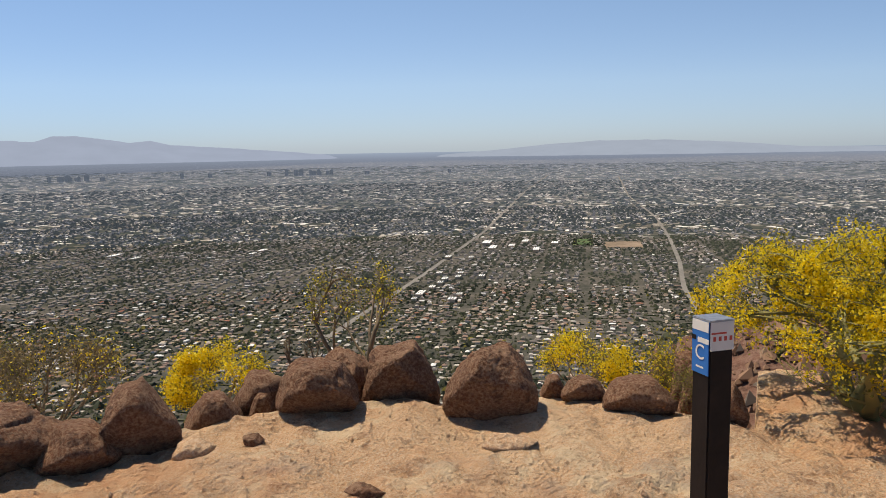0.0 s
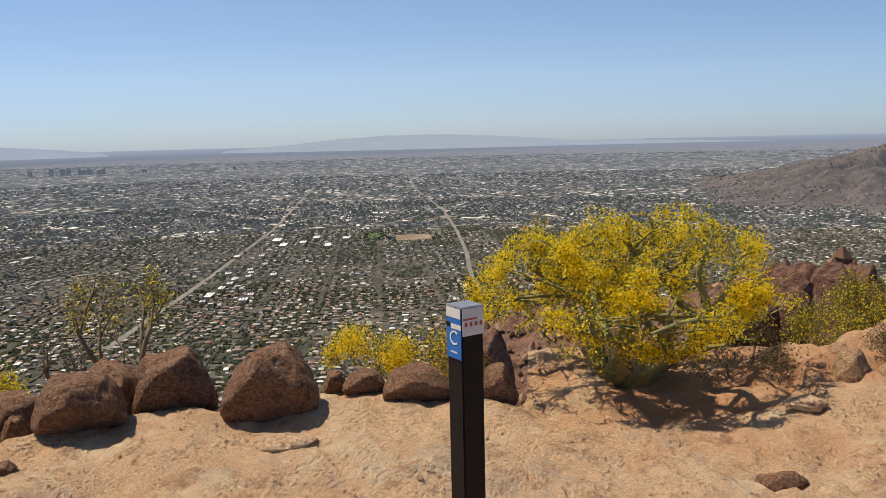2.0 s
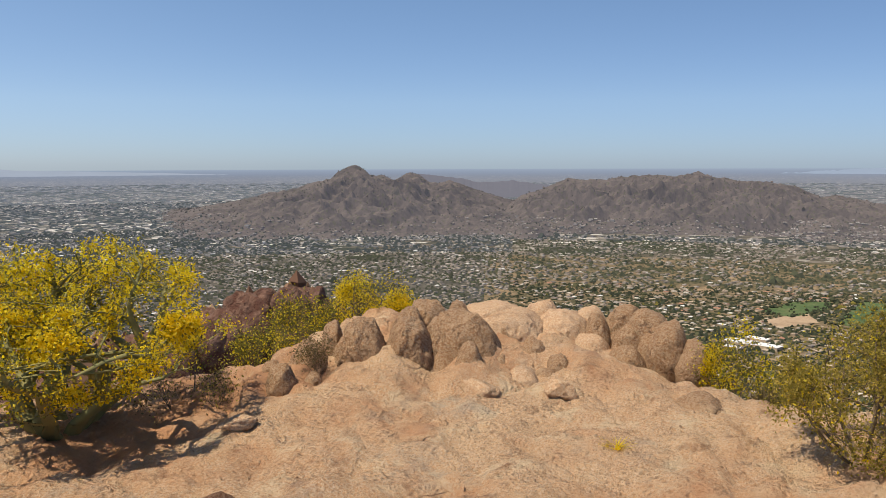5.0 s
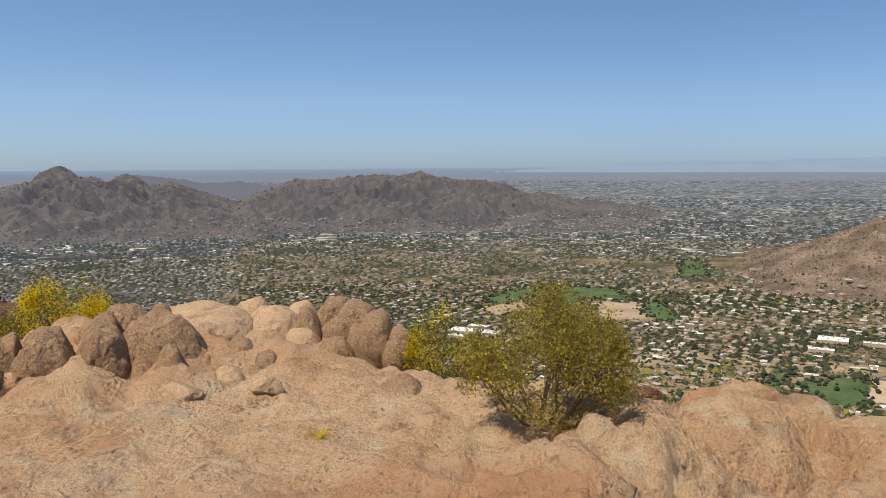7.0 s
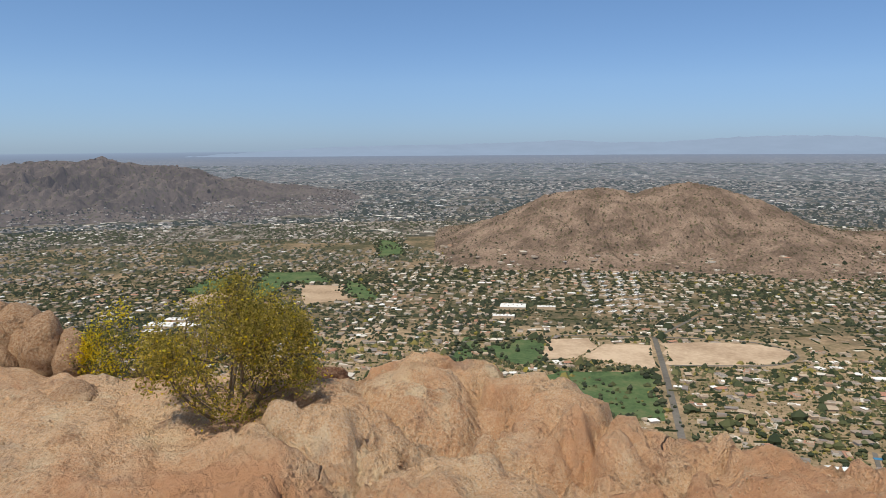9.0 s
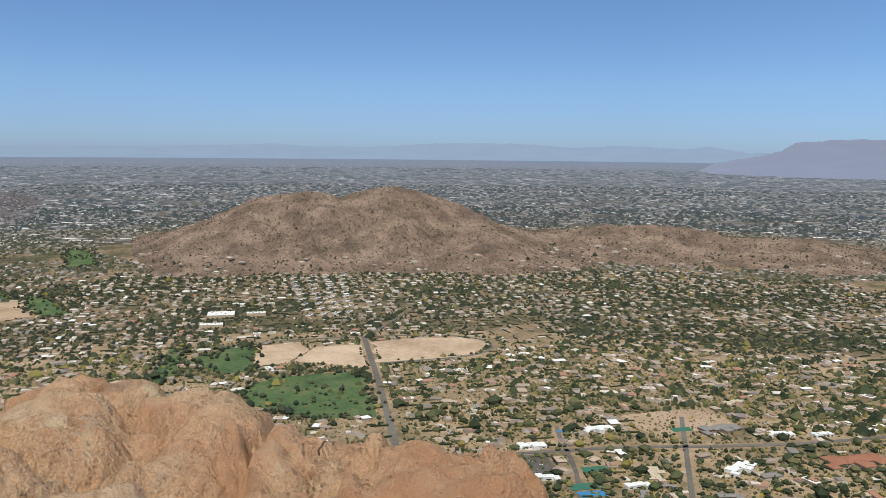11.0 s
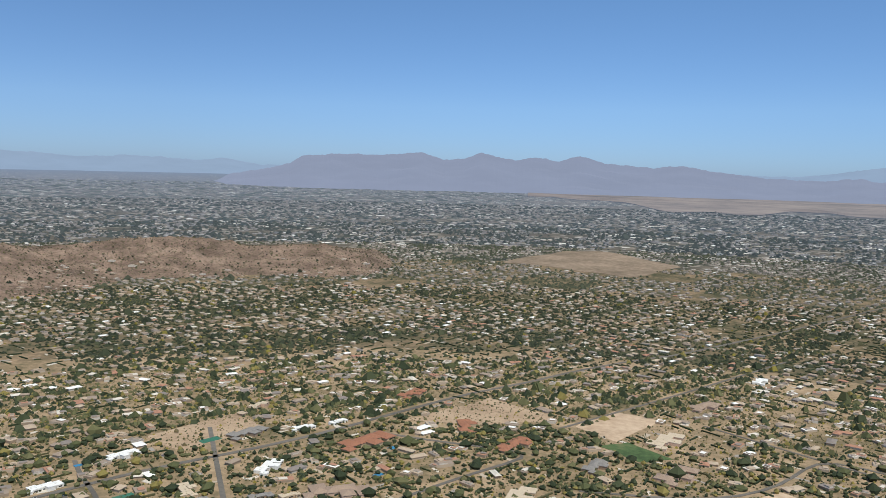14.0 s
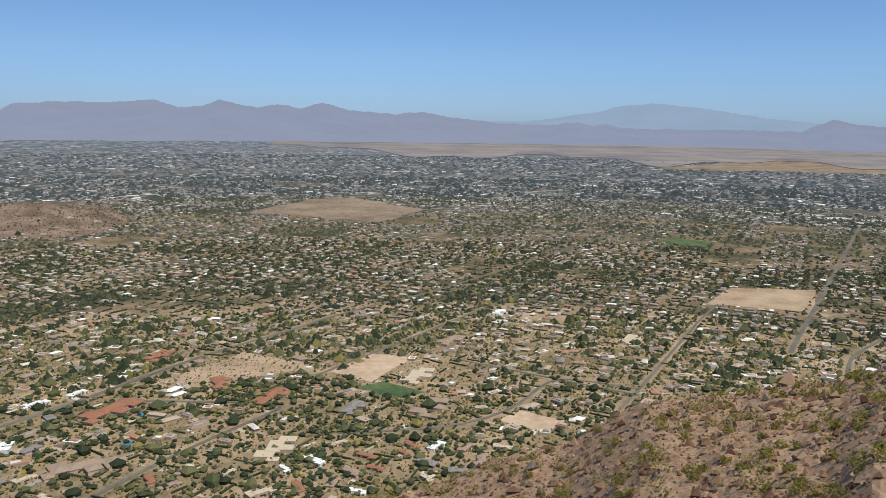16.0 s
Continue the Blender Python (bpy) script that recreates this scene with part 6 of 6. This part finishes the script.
def shrub(name, label, x, y, z, height, width, stems, twigs, leaf_mats, counts, leaf_size, seed, cloud=0.05, bark=None, lean=0.0, low=0.12, thick=0.022, flat=1.0, splay=0.95):
    """A many-stemmed desert shrub: bent stems, forks and twigs, with leaves and blossoms along the twigs."""
    r = random.Random(seed)
    ob = tagged(new(name), label, "shrub")
    bm = bmesh.new()
    tips = []

    def grow(p, way, length, radius, depth):
        n = 4
        for i in range(n):
            way = (way + Vector((r.gauss(0, 0.17), r.gauss(0, 0.17), r.gauss(0.02, 0.12)))).normalized()
            q = p + way * length / n
            tube(bm, p, q, radius * (1 - 0.5 * i / n), radius * (1 - 0.5 * (i + 1) / n), 3 if depth > 1 else 6)
            p = q
            if depth >= 2:
                tips.append((p.copy(), way.copy()))
            if depth < 3 and i > 0 and r.random() < 0.75:
                side = (way + Vector((r.gauss(0, 0.6), r.gauss(0, 0.6), r.gauss(0.1, 0.45)))).normalized()
                grow(p, side, length * r.uniform(0.45, 0.7), radius * 0.5, depth + 1)
        if depth < 3:
            for _ in range(2):
                side = (way + Vector((r.gauss(0, 0.5), r.gauss(0, 0.5), r.gauss(0.05, 0.4)))).normalized()
                grow(p, side, length * r.uniform(0.4, 0.65), radius * 0.45, depth + 1)

    for k in range(stems):
        a = 6.2832 * (k + r.uniform(-0.3, 0.3)) / stems
        out = r.uniform(0.25, splay)
        way = Vector((math.cos(a) * out + lean, math.sin(a) * out, 1.0)).normalized()
        grow(Vector((0.03 * math.cos(a), 0.03 * math.sin(a), -0.05)), way, 0.5, thick, 0)
    pts = np.array([t[0] for t in tips])
    lo, hi = np.percentile(pts, 4, axis=0), np.percentile(pts, 97, axis=0)
    scale = np.array([width / (hi[0] - lo[0]), width * flat / (hi[1] - lo[1]), height / hi[2]])
    mid = (lo + hi) / 2 * [1, 1, 0]

    def fit_in(p):
        """Keep stray tips inside the bush's rounded outline."""
        q = (np.asarray(p, float) - mid * np.clip(np.asarray(p, float)[:, 2:] / 0.3, 0, 1)) * scale
        u = q / np.array([width / 2, width * flat / 2, height])
        n = np.linalg.norm(u * [1, 1, 0.85], axis=1)
        k = np.where(n > 0.8, (0.8 + 0.22 * np.tanh((n - 0.8) / 0.22)) / np.maximum(n, 1e-6), 1.0)
        q = q * k[:, None]
        lim = 0.10 * width + 1.5 * np.maximum(q[:, 2], 0)
        k = np.minimum(1.0, lim / np.maximum(np.hypot(q[:, 0], q[:, 1]), 1e-6))
        return q * np.stack([k, k, np.ones(len(q))], 1)

    for v, q in zip(bm.verts, fit_in([v.co for v in bm.verts])):
        v.co = q
    part("stem", bm, bark or BARK, ob, "bent woody stems and twigs")
    pts = fit_in(pts)
    pts = pts[pts[:, 2] > low * height]
    rr = np.random.default_rng(seed)
    # blossom gathers in clumps, with gaps between
    tuft = np.array([max(0.03 if leaf_mats[0] is BLOSSOM else 0.35, noise.noise((p[0] * 4.2, p[1] * 4.2, p[2] * 4.2 + seed)) + 0.12) for p in pts])
    for k, (mat, count) in enumerate(zip(leaf_mats, counts)):
        w = tuft if k == 0 else np.ones(len(pts))
        at = pts[rr.choice(len(pts), count, p=w / w.sum())]
        c = at + rr.normal(0, cloud if k == 0 else cloud * 1.3, (count, 3))
        c[:, 2] = np.maximum(c[:, 2], 0.01)
        petals("blossom" if mat is BLOSSOM else "foliage", c, rr.uniform(0.6, 1.3, count) * leaf_size, seed + k, ob, [mat], "small bright yellow blossoms" if mat is BLOSSOM else "small olive green leaves")
    ob.matrix_basis = pose(x, y, z)
    return ob


shrub("palo_verde_bush", "large palo verde bush covered in yellow blossom at the rim", 4.56, 4.25, -0.11, 1.14, 2.6, 10, 0, [BLOSSOM, TWIG_GREEN], [34000, 7000], 0.0120, 11, 0.030, thick=0.024, low=0.30, bark=GREEN_BARK, splay=0.75)
shrub("creosote_bush", "rounded olive green creosote bush growing from a crack", 5.24, -0.60, -0.04, 0.80, 1.02, 11, 0, [CREOSOTE, BLOSSOM], [21000, 1500], 0.0095, 12, 0.04, low=0.06, thick=0.014, splay=1.25)
shrub("palo_verde_bush", "small bush in bright yellow blossom behind the boulders", 0.60, 6.64, -0.34, 0.46, 0.74, 6, 0, [BLOSSOM, TWIG_GREEN], [9000, 1500], 0.011, 13, 0.04, thick=0.012)
shrub("palo_verde_bush", "yellow flowering bush behind the rim boulders", 3.34, 5.85, -0.34, 0.46, 0.74, 6, 0, [BLOSSOM, TWIG_GREEN], [5600, 1600], 0.011, 14, 0.04, thick=0.012)
shrub("desert_shrub", "dark twiggy shrub with a few yellow blossoms", -0.52, 6.15, -0.22, 0.64, 1.05, 8, 0, [DRY, BLOSSOM], [3800, 700], 0.010, 15, 0.05, thick=0.012)
shrub("desert_shrub", "dark twiggy shrub with sparse dry leaves", -1.15, 6.35, -0.26, 0.72, 1.15, 8, 0, [DRY, TWIG_GREEN], [3600, 1200], 0.010, 16, 0.05, thick=0.012)
shrub("palo_verde_sapling", "thin sparse sapling with a few yellow green leaves", 1.66, 6.62, -0.30, 1.12, 0.80, 2, 0, [TWIG_GREEN, BLOSSOM], [1100, 500], 0.010, 17, 0.035, thick=0.034, low=0.45)
shrub("dead_shrub", "bare dead shrub behind the boulders", 1.20, 6.30, -0.20, 0.56, 0.36, 2, 0, [DRY], [40], 0.008, 18, 0.03, thick=0.04)
shrub("palo_verde_bush", "yellow flowering bush beyond the outcrop", 8.10, 3.52, -0.40, 0.88, 1.0, 7, 0, [BLOSSOM, TWIG_GREEN], [9000, 2500], 0.012, 19, 0.05, thick=0.014)
shrub("palo_verde_bush", "yellow green bush beyond the outcrop", 7.35, 3.95, -0.35, 0.64, 0.8, 6, 0, [TWIG_GREEN, BLOSSOM], [4200, 1800], 0.012, 20, 0.05, thick=0.014)
shrub("palo_verde_bush", "low yellow green bush by the outcrop", 6.75, 4.05, -0.3, 0.42, 0.6, 6, 0, [TWIG_GREEN, BLOSSOM], [2600, 900], 0.011, 21, 0.05, thick=0.012)
shrub("palo_verde_bush", "small yellow flowering bush in a gully of the rim", 6.85, 0.06, -0.46, 0.76, 0.5, 6, 0, [BLOSSOM, TWIG_GREEN], [3000, 1800], 0.011, 22, 0.045, thick=0.012)
shrub("palo_verde_bush", "low yellow green bush in a gully of the rim", 6.75, -0.30, -0.46, 0.46, 0.5, 6, 0, [TWIG_GREEN, BLOSSOM], [2200, 600], 0.011, 32, 0.045, thick=0.012)
shrub("desert_shrub", "dark nearly leafless shrub on the rim", 5.12, 3.72, -0.48, 0.84, 0.75, 7, 0, [DRY, CREOSOTE], [1100, 900], 0.010, 23, 0.05, thick=0.012)
shrub("palo_verde_bush", "small yellow green bush behind the post", 3.74, 5.36, -0.50, 0.68, 0.5, 5, 0, [TWIG_GREEN, BLOSSOM], [1500, 900], 0.011, 24, 0.045, thick=0.012)
shrub("desert_shrub", "small dry brown shrub between rocks", 5.78, 3.04, 0.04, 0.30, 0.24, 6, 0, [DRY], [1100], 0.008, 25, 0.03, thick=0.007)
shrub("desert_shrub", "grey green shrub at the foot of the boulders", 3.25, 4.42, 0.0, 0.24, 0.3, 6, 0, [DRY, TWIG_GREEN], [700, 500], 0.008, 26, 0.03, thick=0.006)


def tuft(name, label, x, y, z, n, height, spread, material, seed):
    """Dry grass: narrow bent blades from one root."""
    r = random.Random(seed)
    bm = bmesh.new()
    for _ in range(n):
        a, h, o = r.uniform(0, 6.28), height * r.uniform(0.5, 1.1), r.uniform(0.1, 1) * spread
        side = Vector((-math.sin(a), math.cos(a), 0)) * 0.003
        root = Vector((math.cos(a), math.sin(a), 0)) * o * 0.3
        pts = [root + Vector((math.cos(a) * o * t * t, math.sin(a) * o * t * t, h * t)) for t in (0, 0.5, 1)]
        row = [(bm.verts.new(p - side * (1 - 0.8 * i / 2)), bm.verts.new(p + side * (1 - 0.8 * i / 2))) for i, p in enumerate(pts)]
        for (p, q), (s, t) in zip(row, row[1:]):
            bm.faces.new((p, q, t, s))
    me = bpy.data.meshes.new(name)
    bm.to_mesh(me)
    bm.free()
    me.materials.append(material)
    ob = tagged(new(name, me), label, "grass")
    ob.location = (x, y, z)


tuft("grass_tuft", "pale dry grass tuft at the rim", 6.45, -0.12, -0.12, 260, 0.16, 0.16, DRY, 1)
tuft("grass_tuft", "pale dry grass tuft beside the bush", 5.55, -1.0, -0.03, 160, 0.13, 0.14, DRY, 2)
tuft("grass_tuft", "small yellow flowering weed on the bare rock", 5.0, 0.72, summit_height(5.0, 0.72) - 0.01, 90, 0.045, 0.10, BLOSSOM, 3)

# the marker post
POST_M = Mat("dark_brown_plastic", 0.6, spec=0.2)
pv = POST_M.coords()
POST_M.color(POST_M.ramp(POST_M.noise(pv, 9, 5, 0.7), [(0.35, (0.008, 0.0055, 0.005)), (0.7, (0.018, 0.012, 0.010))]))
POST_M.bump(POST_M.noise(pv, 60, 4), 0.25, 0.003)
CAP = Mat("galvanised_steel", 0.45, metal=0.8)
CAP.color(CAP.ramp(CAP.noise(CAP.coords(), 40, 4), [(0.3, (0.30, 0.31, 0.33)), (0.7, (0.48, 0.49, 0.51))]))
PLATE_BLUE = stucco("blue_sign_paint", (0.03, 0.16, 0.48))
PLATE_WHITE = stucco("white_sign_paint", (0.72, 0.70, 0.66))
INK_RED = stucco("red_sign_ink", (0.55, 0.10, 0.07))
post = tagged(new("marker_post"), "dark brown square trail marker post with blue and white plates", "post")
SIDE, TALL = 0.079, 1.115
bm = bmesh.new()
box(bm, 0, 0, -0.15, SIDE, SIDE, TALL + 0.15, 0.004)
part("shaft", bm, POST_M.m, post)
bm = bmesh.new()
box(bm, 0, 0, TALL, SIDE + 0.006, SIDE + 0.006, 0.006, 0.002)
part("cap", bm, CAP.m, post, "grey metal cap")
h = SIDE / 2
bm = bmesh.new()
box(bm, -h - 0.0016, 0, TALL - 0.155, 0.003, SIDE - 0.004, 0.155)
blue = part("plate", bm, PLATE_BLUE, post, "blue painted plate with a white letter")
bm = bmesh.new()
box(bm, 0, -h - 0.0016, TALL - 0.082, SIDE - 0.002, 0.003, 0.082)
white = part("plate", bm, PLATE_WHITE, post, "scuffed white plate with red figures")
letter = bpy.data.curves.new("letter", "FONT")
letter.body, letter.size, letter.extrude, letter.align_x = "C", 0.062, 0.0004, "CENTER"
tmp = bpy.data.objects.new("letter", letter)
glyph = bpy.data.meshes.new_from_object(tmp)
glyph.transform(pose(-h - 0.0042, 0, TALL - 0.112, 90, 0, -90))
glyph.materials.append(PLATE_WHITE)
lob = new("letter", glyph)
lob.parent = blue
bpy.data.objects.remove(tmp)
for zz, ww, hh, mm, yy in ((TALL - 0.030, 0.074, 0.030, PLATE_WHITE, 0.0), (TALL - 0.064, 0.050, 0.015, PLATE_WHITE, -0.014), (TALL - 0.060, 0.018, 0.014, POST_M.m, 0.028), (TALL - 0.138, 0.034, 0.005, PLATE_WHITE, 0.0)):
    bm = bmesh.new()
    box(bm, -h - 0.0034, yy, zz, 0.001, ww, hh)
    part("bar", bm, mm, blue)
for k in range(4):
    bm = bmesh.new()
    box(bm, -0.026 + 0.018 * k, -h - 0.0034, TALL - 0.054, 0.009, 0.001, 0.013)
    part("bar", bm, INK_RED, white)
bm = bmesh.new()
box(bm, -0.012, -h - 0.0034, TALL - 0.034, 0.05, 0.001, 0.005)
part("bar", bm, INK_RED, white)
post.matrix_basis = pose(1.76, 2.32, summit_height(1.76, 2.32), 0, 0, -1.0)

# loose stones and gravel on the rock
stones = np.random.default_rng(8)
aa, dd = stones.uniform(-20, 150, 15000), stones.uniform(1.9, 6.3, 15000)
px, py = dd * np.sin(np.radians(aa)), dd * np.cos(np.radians(aa))
keep = np.array([d < rim(a) - 0.5 and noise.noise((x * 1.3, y * 1.3, 6)) > -0.15 for a, d, x, y in zip(aa, dd, px, py)])
px, py = px[keep], py[keep]
gs = stones.lognormal(0, 0.5, len(px)) * 0.008
GEM = (np.array([(0, 0, 1), (.5, .1, .45), (-.1, .5, .55), (-.5, -.1, .4), (.1, -.5, .5), (0, 0, 0)], float),
       np.array([(0, 1, 2), (0, 2, 3), (0, 3, 4), (0, 4, 1), (5, 2, 1), (5, 3, 2), (5, 4, 3), (5, 1, 4)]), np.zeros(8, int))
tv, tf, _ = GEM
gv = (tv[None] - [0, 0, 0.35]) * gs[:, None, None] * stones.uniform(0.6, 1.4, (len(px), 1, 3)) + stones.uniform(-0.1, 0.1, (len(px), 6, 3)) * gs[:, None, None]
gv += np.stack([px, py, [summit_height(a, b) for a, b in zip(px, py)]], 1)[:, None]
gf = (tf[None] + (np.arange(len(px)) * 6)[:, None, None]).reshape(-1, 3)
tagged(new("gravel", mesh_from("gravel", gv.reshape(-1, 3), gf, [PALE_ROCK])), "scattered gravel and small stones on the bare rock", "gravel", kind="stuff")
for k, (x, y, w, d, hh) in enumerate(((0.36, 4.74, 0.24, 0.2, 0.1), (0.68, 4.82, 0.12, 0.1, 0.05), (1.1, 3.95, 0.2, 0.13, 0.05), (1.95, 4.2, 0.3, 0.16, 0.07), (3.62, 2.44, 0.24, 0.18, 0.09), (3.2, 2.0, 0.16, 0.12, 0.05), (4.55, 2.9, 0.24, 0.16, 0.06), (5.9, 1.2, 0.24, 0.2, 0.12), (5.75, 1.75, 0.3, 0.22, 0.1), (5.62, -1.2, 0.42, 0.16, 0.1))):
    chunk("stone", x, y, w, d, hh, BOULDER if k in (1, 2, 4, 9) else PALE_ROCK, 60 + k, "small weathered stone on the summit rock", -math.degrees(math.atan2(x, y)), sink=0.4)

# scrub and broken rock on the flanks
fr = np.random.default_rng(12)


def on_flank(n, az0, az1, r0, r1):
    a, r = fr.uniform(az0, az1, n), fr.uniform(r0 ** 2, r1 ** 2, n) ** 0.5
    p = np.array([(*polar(i, j), flank_height(i, j) + EYE_Z) for i, j in zip(a, r)])
    return p


def strew(name, template, p, size, mats, label, category, tall=1.0, sink=0.2, vary=0.1):
    v, f, _ = template
    n = len(p)
    t = (v[None] - [0, 0, sink]) + fr.uniform(-vary, vary, (n, len(v), 3))
    w = t * (size[:, None, None] * np.array([1, 1, tall]) * fr.uniform(0.7, 1.3, (n, 1, 3))) + p[:, None]
    faces = (f[None] + (np.arange(n) * len(v))[:, None, None]).reshape(-1, 3)
    tagged(new(name, mesh_from(name, w.reshape(-1, 3), faces, mats)), label, category, kind="stuff")


RUBBLE = by_island("flank_rubble", [(0.0, (0.15, 0.08, 0.05)), (0.3, (0.23, 0.135, 0.085)), (0.6, (0.31, 0.205, 0.135)), (0.85, (0.15, 0.12, 0.095))])
p = on_flank(9000, 176, 236, 75, 185)
strew("rubble", GEM, p, fr.lognormal(0, 0.55, len(p)) * 0.55, [RUBBLE], "broken rusty rock on the hillside", "rocks", 0.9, 0.35, 0.16)
p = on_flank(2600, 30, 70, 30, 66)
strew("rubble", GEM, p, fr.lognormal(0, 0.5, len(p)) * 0.5, [RUBBLE], "broken dark red rock on the western flank", "rocks", 1.1, 0.35, 0.16)
BRUSH = foliage("flank_brush", [(0.0, (0.20, 0.19, 0.05)), (0.5, (0.32, 0.29, 0.08)), (1.0, (0.44, 0.38, 0.10))])
p = on_flank(420, 176, 236, 75, 180)
c = []
for q in p:
    s = fr.lognormal(0, 0.4) * 1.3
    m = 90
    o = fr.normal(0, 1, (m, 3))
    o /= np.linalg.norm(o, axis=1)[:, None]
    o *= fr.uniform(0.4, 1, (m, 1)) * [s, s, s * 0.7]
    c.append(q + o + [0, 0, s * 0.45])
holder = tagged(new("hillside_brush"), "yellow green desert brush dotted over the hillside", "brush", kind="stuff")
c = np.concatenate(c)
petals("foliage", c, fr.uniform(0.14, 0.3, len(c)), 77, holder, [BRUSH], "clumps of thin yellow green leaves")


# boulders and brush that fleck the hills
HILL_ROCK = by_island("hillside_rocks", [(0.0, (0.10, 0.075, 0.055)), (0.35, (0.17, 0.125, 0.09)), (0.7, (0.27, 0.20, 0.15))])
HILL_BRUSH = by_island("hillside_scrub", [(0.0, (0.045, 0.045, 0.024)), (0.4, (0.075, 0.07, 0.036)), (0.8, (0.11, 0.10, 0.05))])
# for the far peaks: same flecks with bluish haze glow painted in
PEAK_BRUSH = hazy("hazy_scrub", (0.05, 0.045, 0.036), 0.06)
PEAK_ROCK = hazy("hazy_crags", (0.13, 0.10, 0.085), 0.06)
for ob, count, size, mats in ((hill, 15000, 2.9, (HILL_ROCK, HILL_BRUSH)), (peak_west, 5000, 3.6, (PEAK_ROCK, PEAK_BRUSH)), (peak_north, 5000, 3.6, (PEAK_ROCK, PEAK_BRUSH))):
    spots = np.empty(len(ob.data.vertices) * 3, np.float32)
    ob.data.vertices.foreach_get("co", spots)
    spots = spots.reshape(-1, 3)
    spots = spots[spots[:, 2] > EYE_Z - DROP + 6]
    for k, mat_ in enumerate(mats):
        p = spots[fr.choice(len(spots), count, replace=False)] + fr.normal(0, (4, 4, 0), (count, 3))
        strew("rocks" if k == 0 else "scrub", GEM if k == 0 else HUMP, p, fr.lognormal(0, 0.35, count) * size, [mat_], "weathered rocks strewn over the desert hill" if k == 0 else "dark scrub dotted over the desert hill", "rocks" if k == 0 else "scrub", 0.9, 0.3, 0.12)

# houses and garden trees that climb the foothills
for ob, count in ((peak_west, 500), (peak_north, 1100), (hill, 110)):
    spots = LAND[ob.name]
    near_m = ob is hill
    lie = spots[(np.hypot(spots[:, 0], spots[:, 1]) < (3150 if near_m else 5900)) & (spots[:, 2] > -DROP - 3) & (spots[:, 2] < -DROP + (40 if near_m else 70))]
    # away from the near hill, materials carry the painted haze glow
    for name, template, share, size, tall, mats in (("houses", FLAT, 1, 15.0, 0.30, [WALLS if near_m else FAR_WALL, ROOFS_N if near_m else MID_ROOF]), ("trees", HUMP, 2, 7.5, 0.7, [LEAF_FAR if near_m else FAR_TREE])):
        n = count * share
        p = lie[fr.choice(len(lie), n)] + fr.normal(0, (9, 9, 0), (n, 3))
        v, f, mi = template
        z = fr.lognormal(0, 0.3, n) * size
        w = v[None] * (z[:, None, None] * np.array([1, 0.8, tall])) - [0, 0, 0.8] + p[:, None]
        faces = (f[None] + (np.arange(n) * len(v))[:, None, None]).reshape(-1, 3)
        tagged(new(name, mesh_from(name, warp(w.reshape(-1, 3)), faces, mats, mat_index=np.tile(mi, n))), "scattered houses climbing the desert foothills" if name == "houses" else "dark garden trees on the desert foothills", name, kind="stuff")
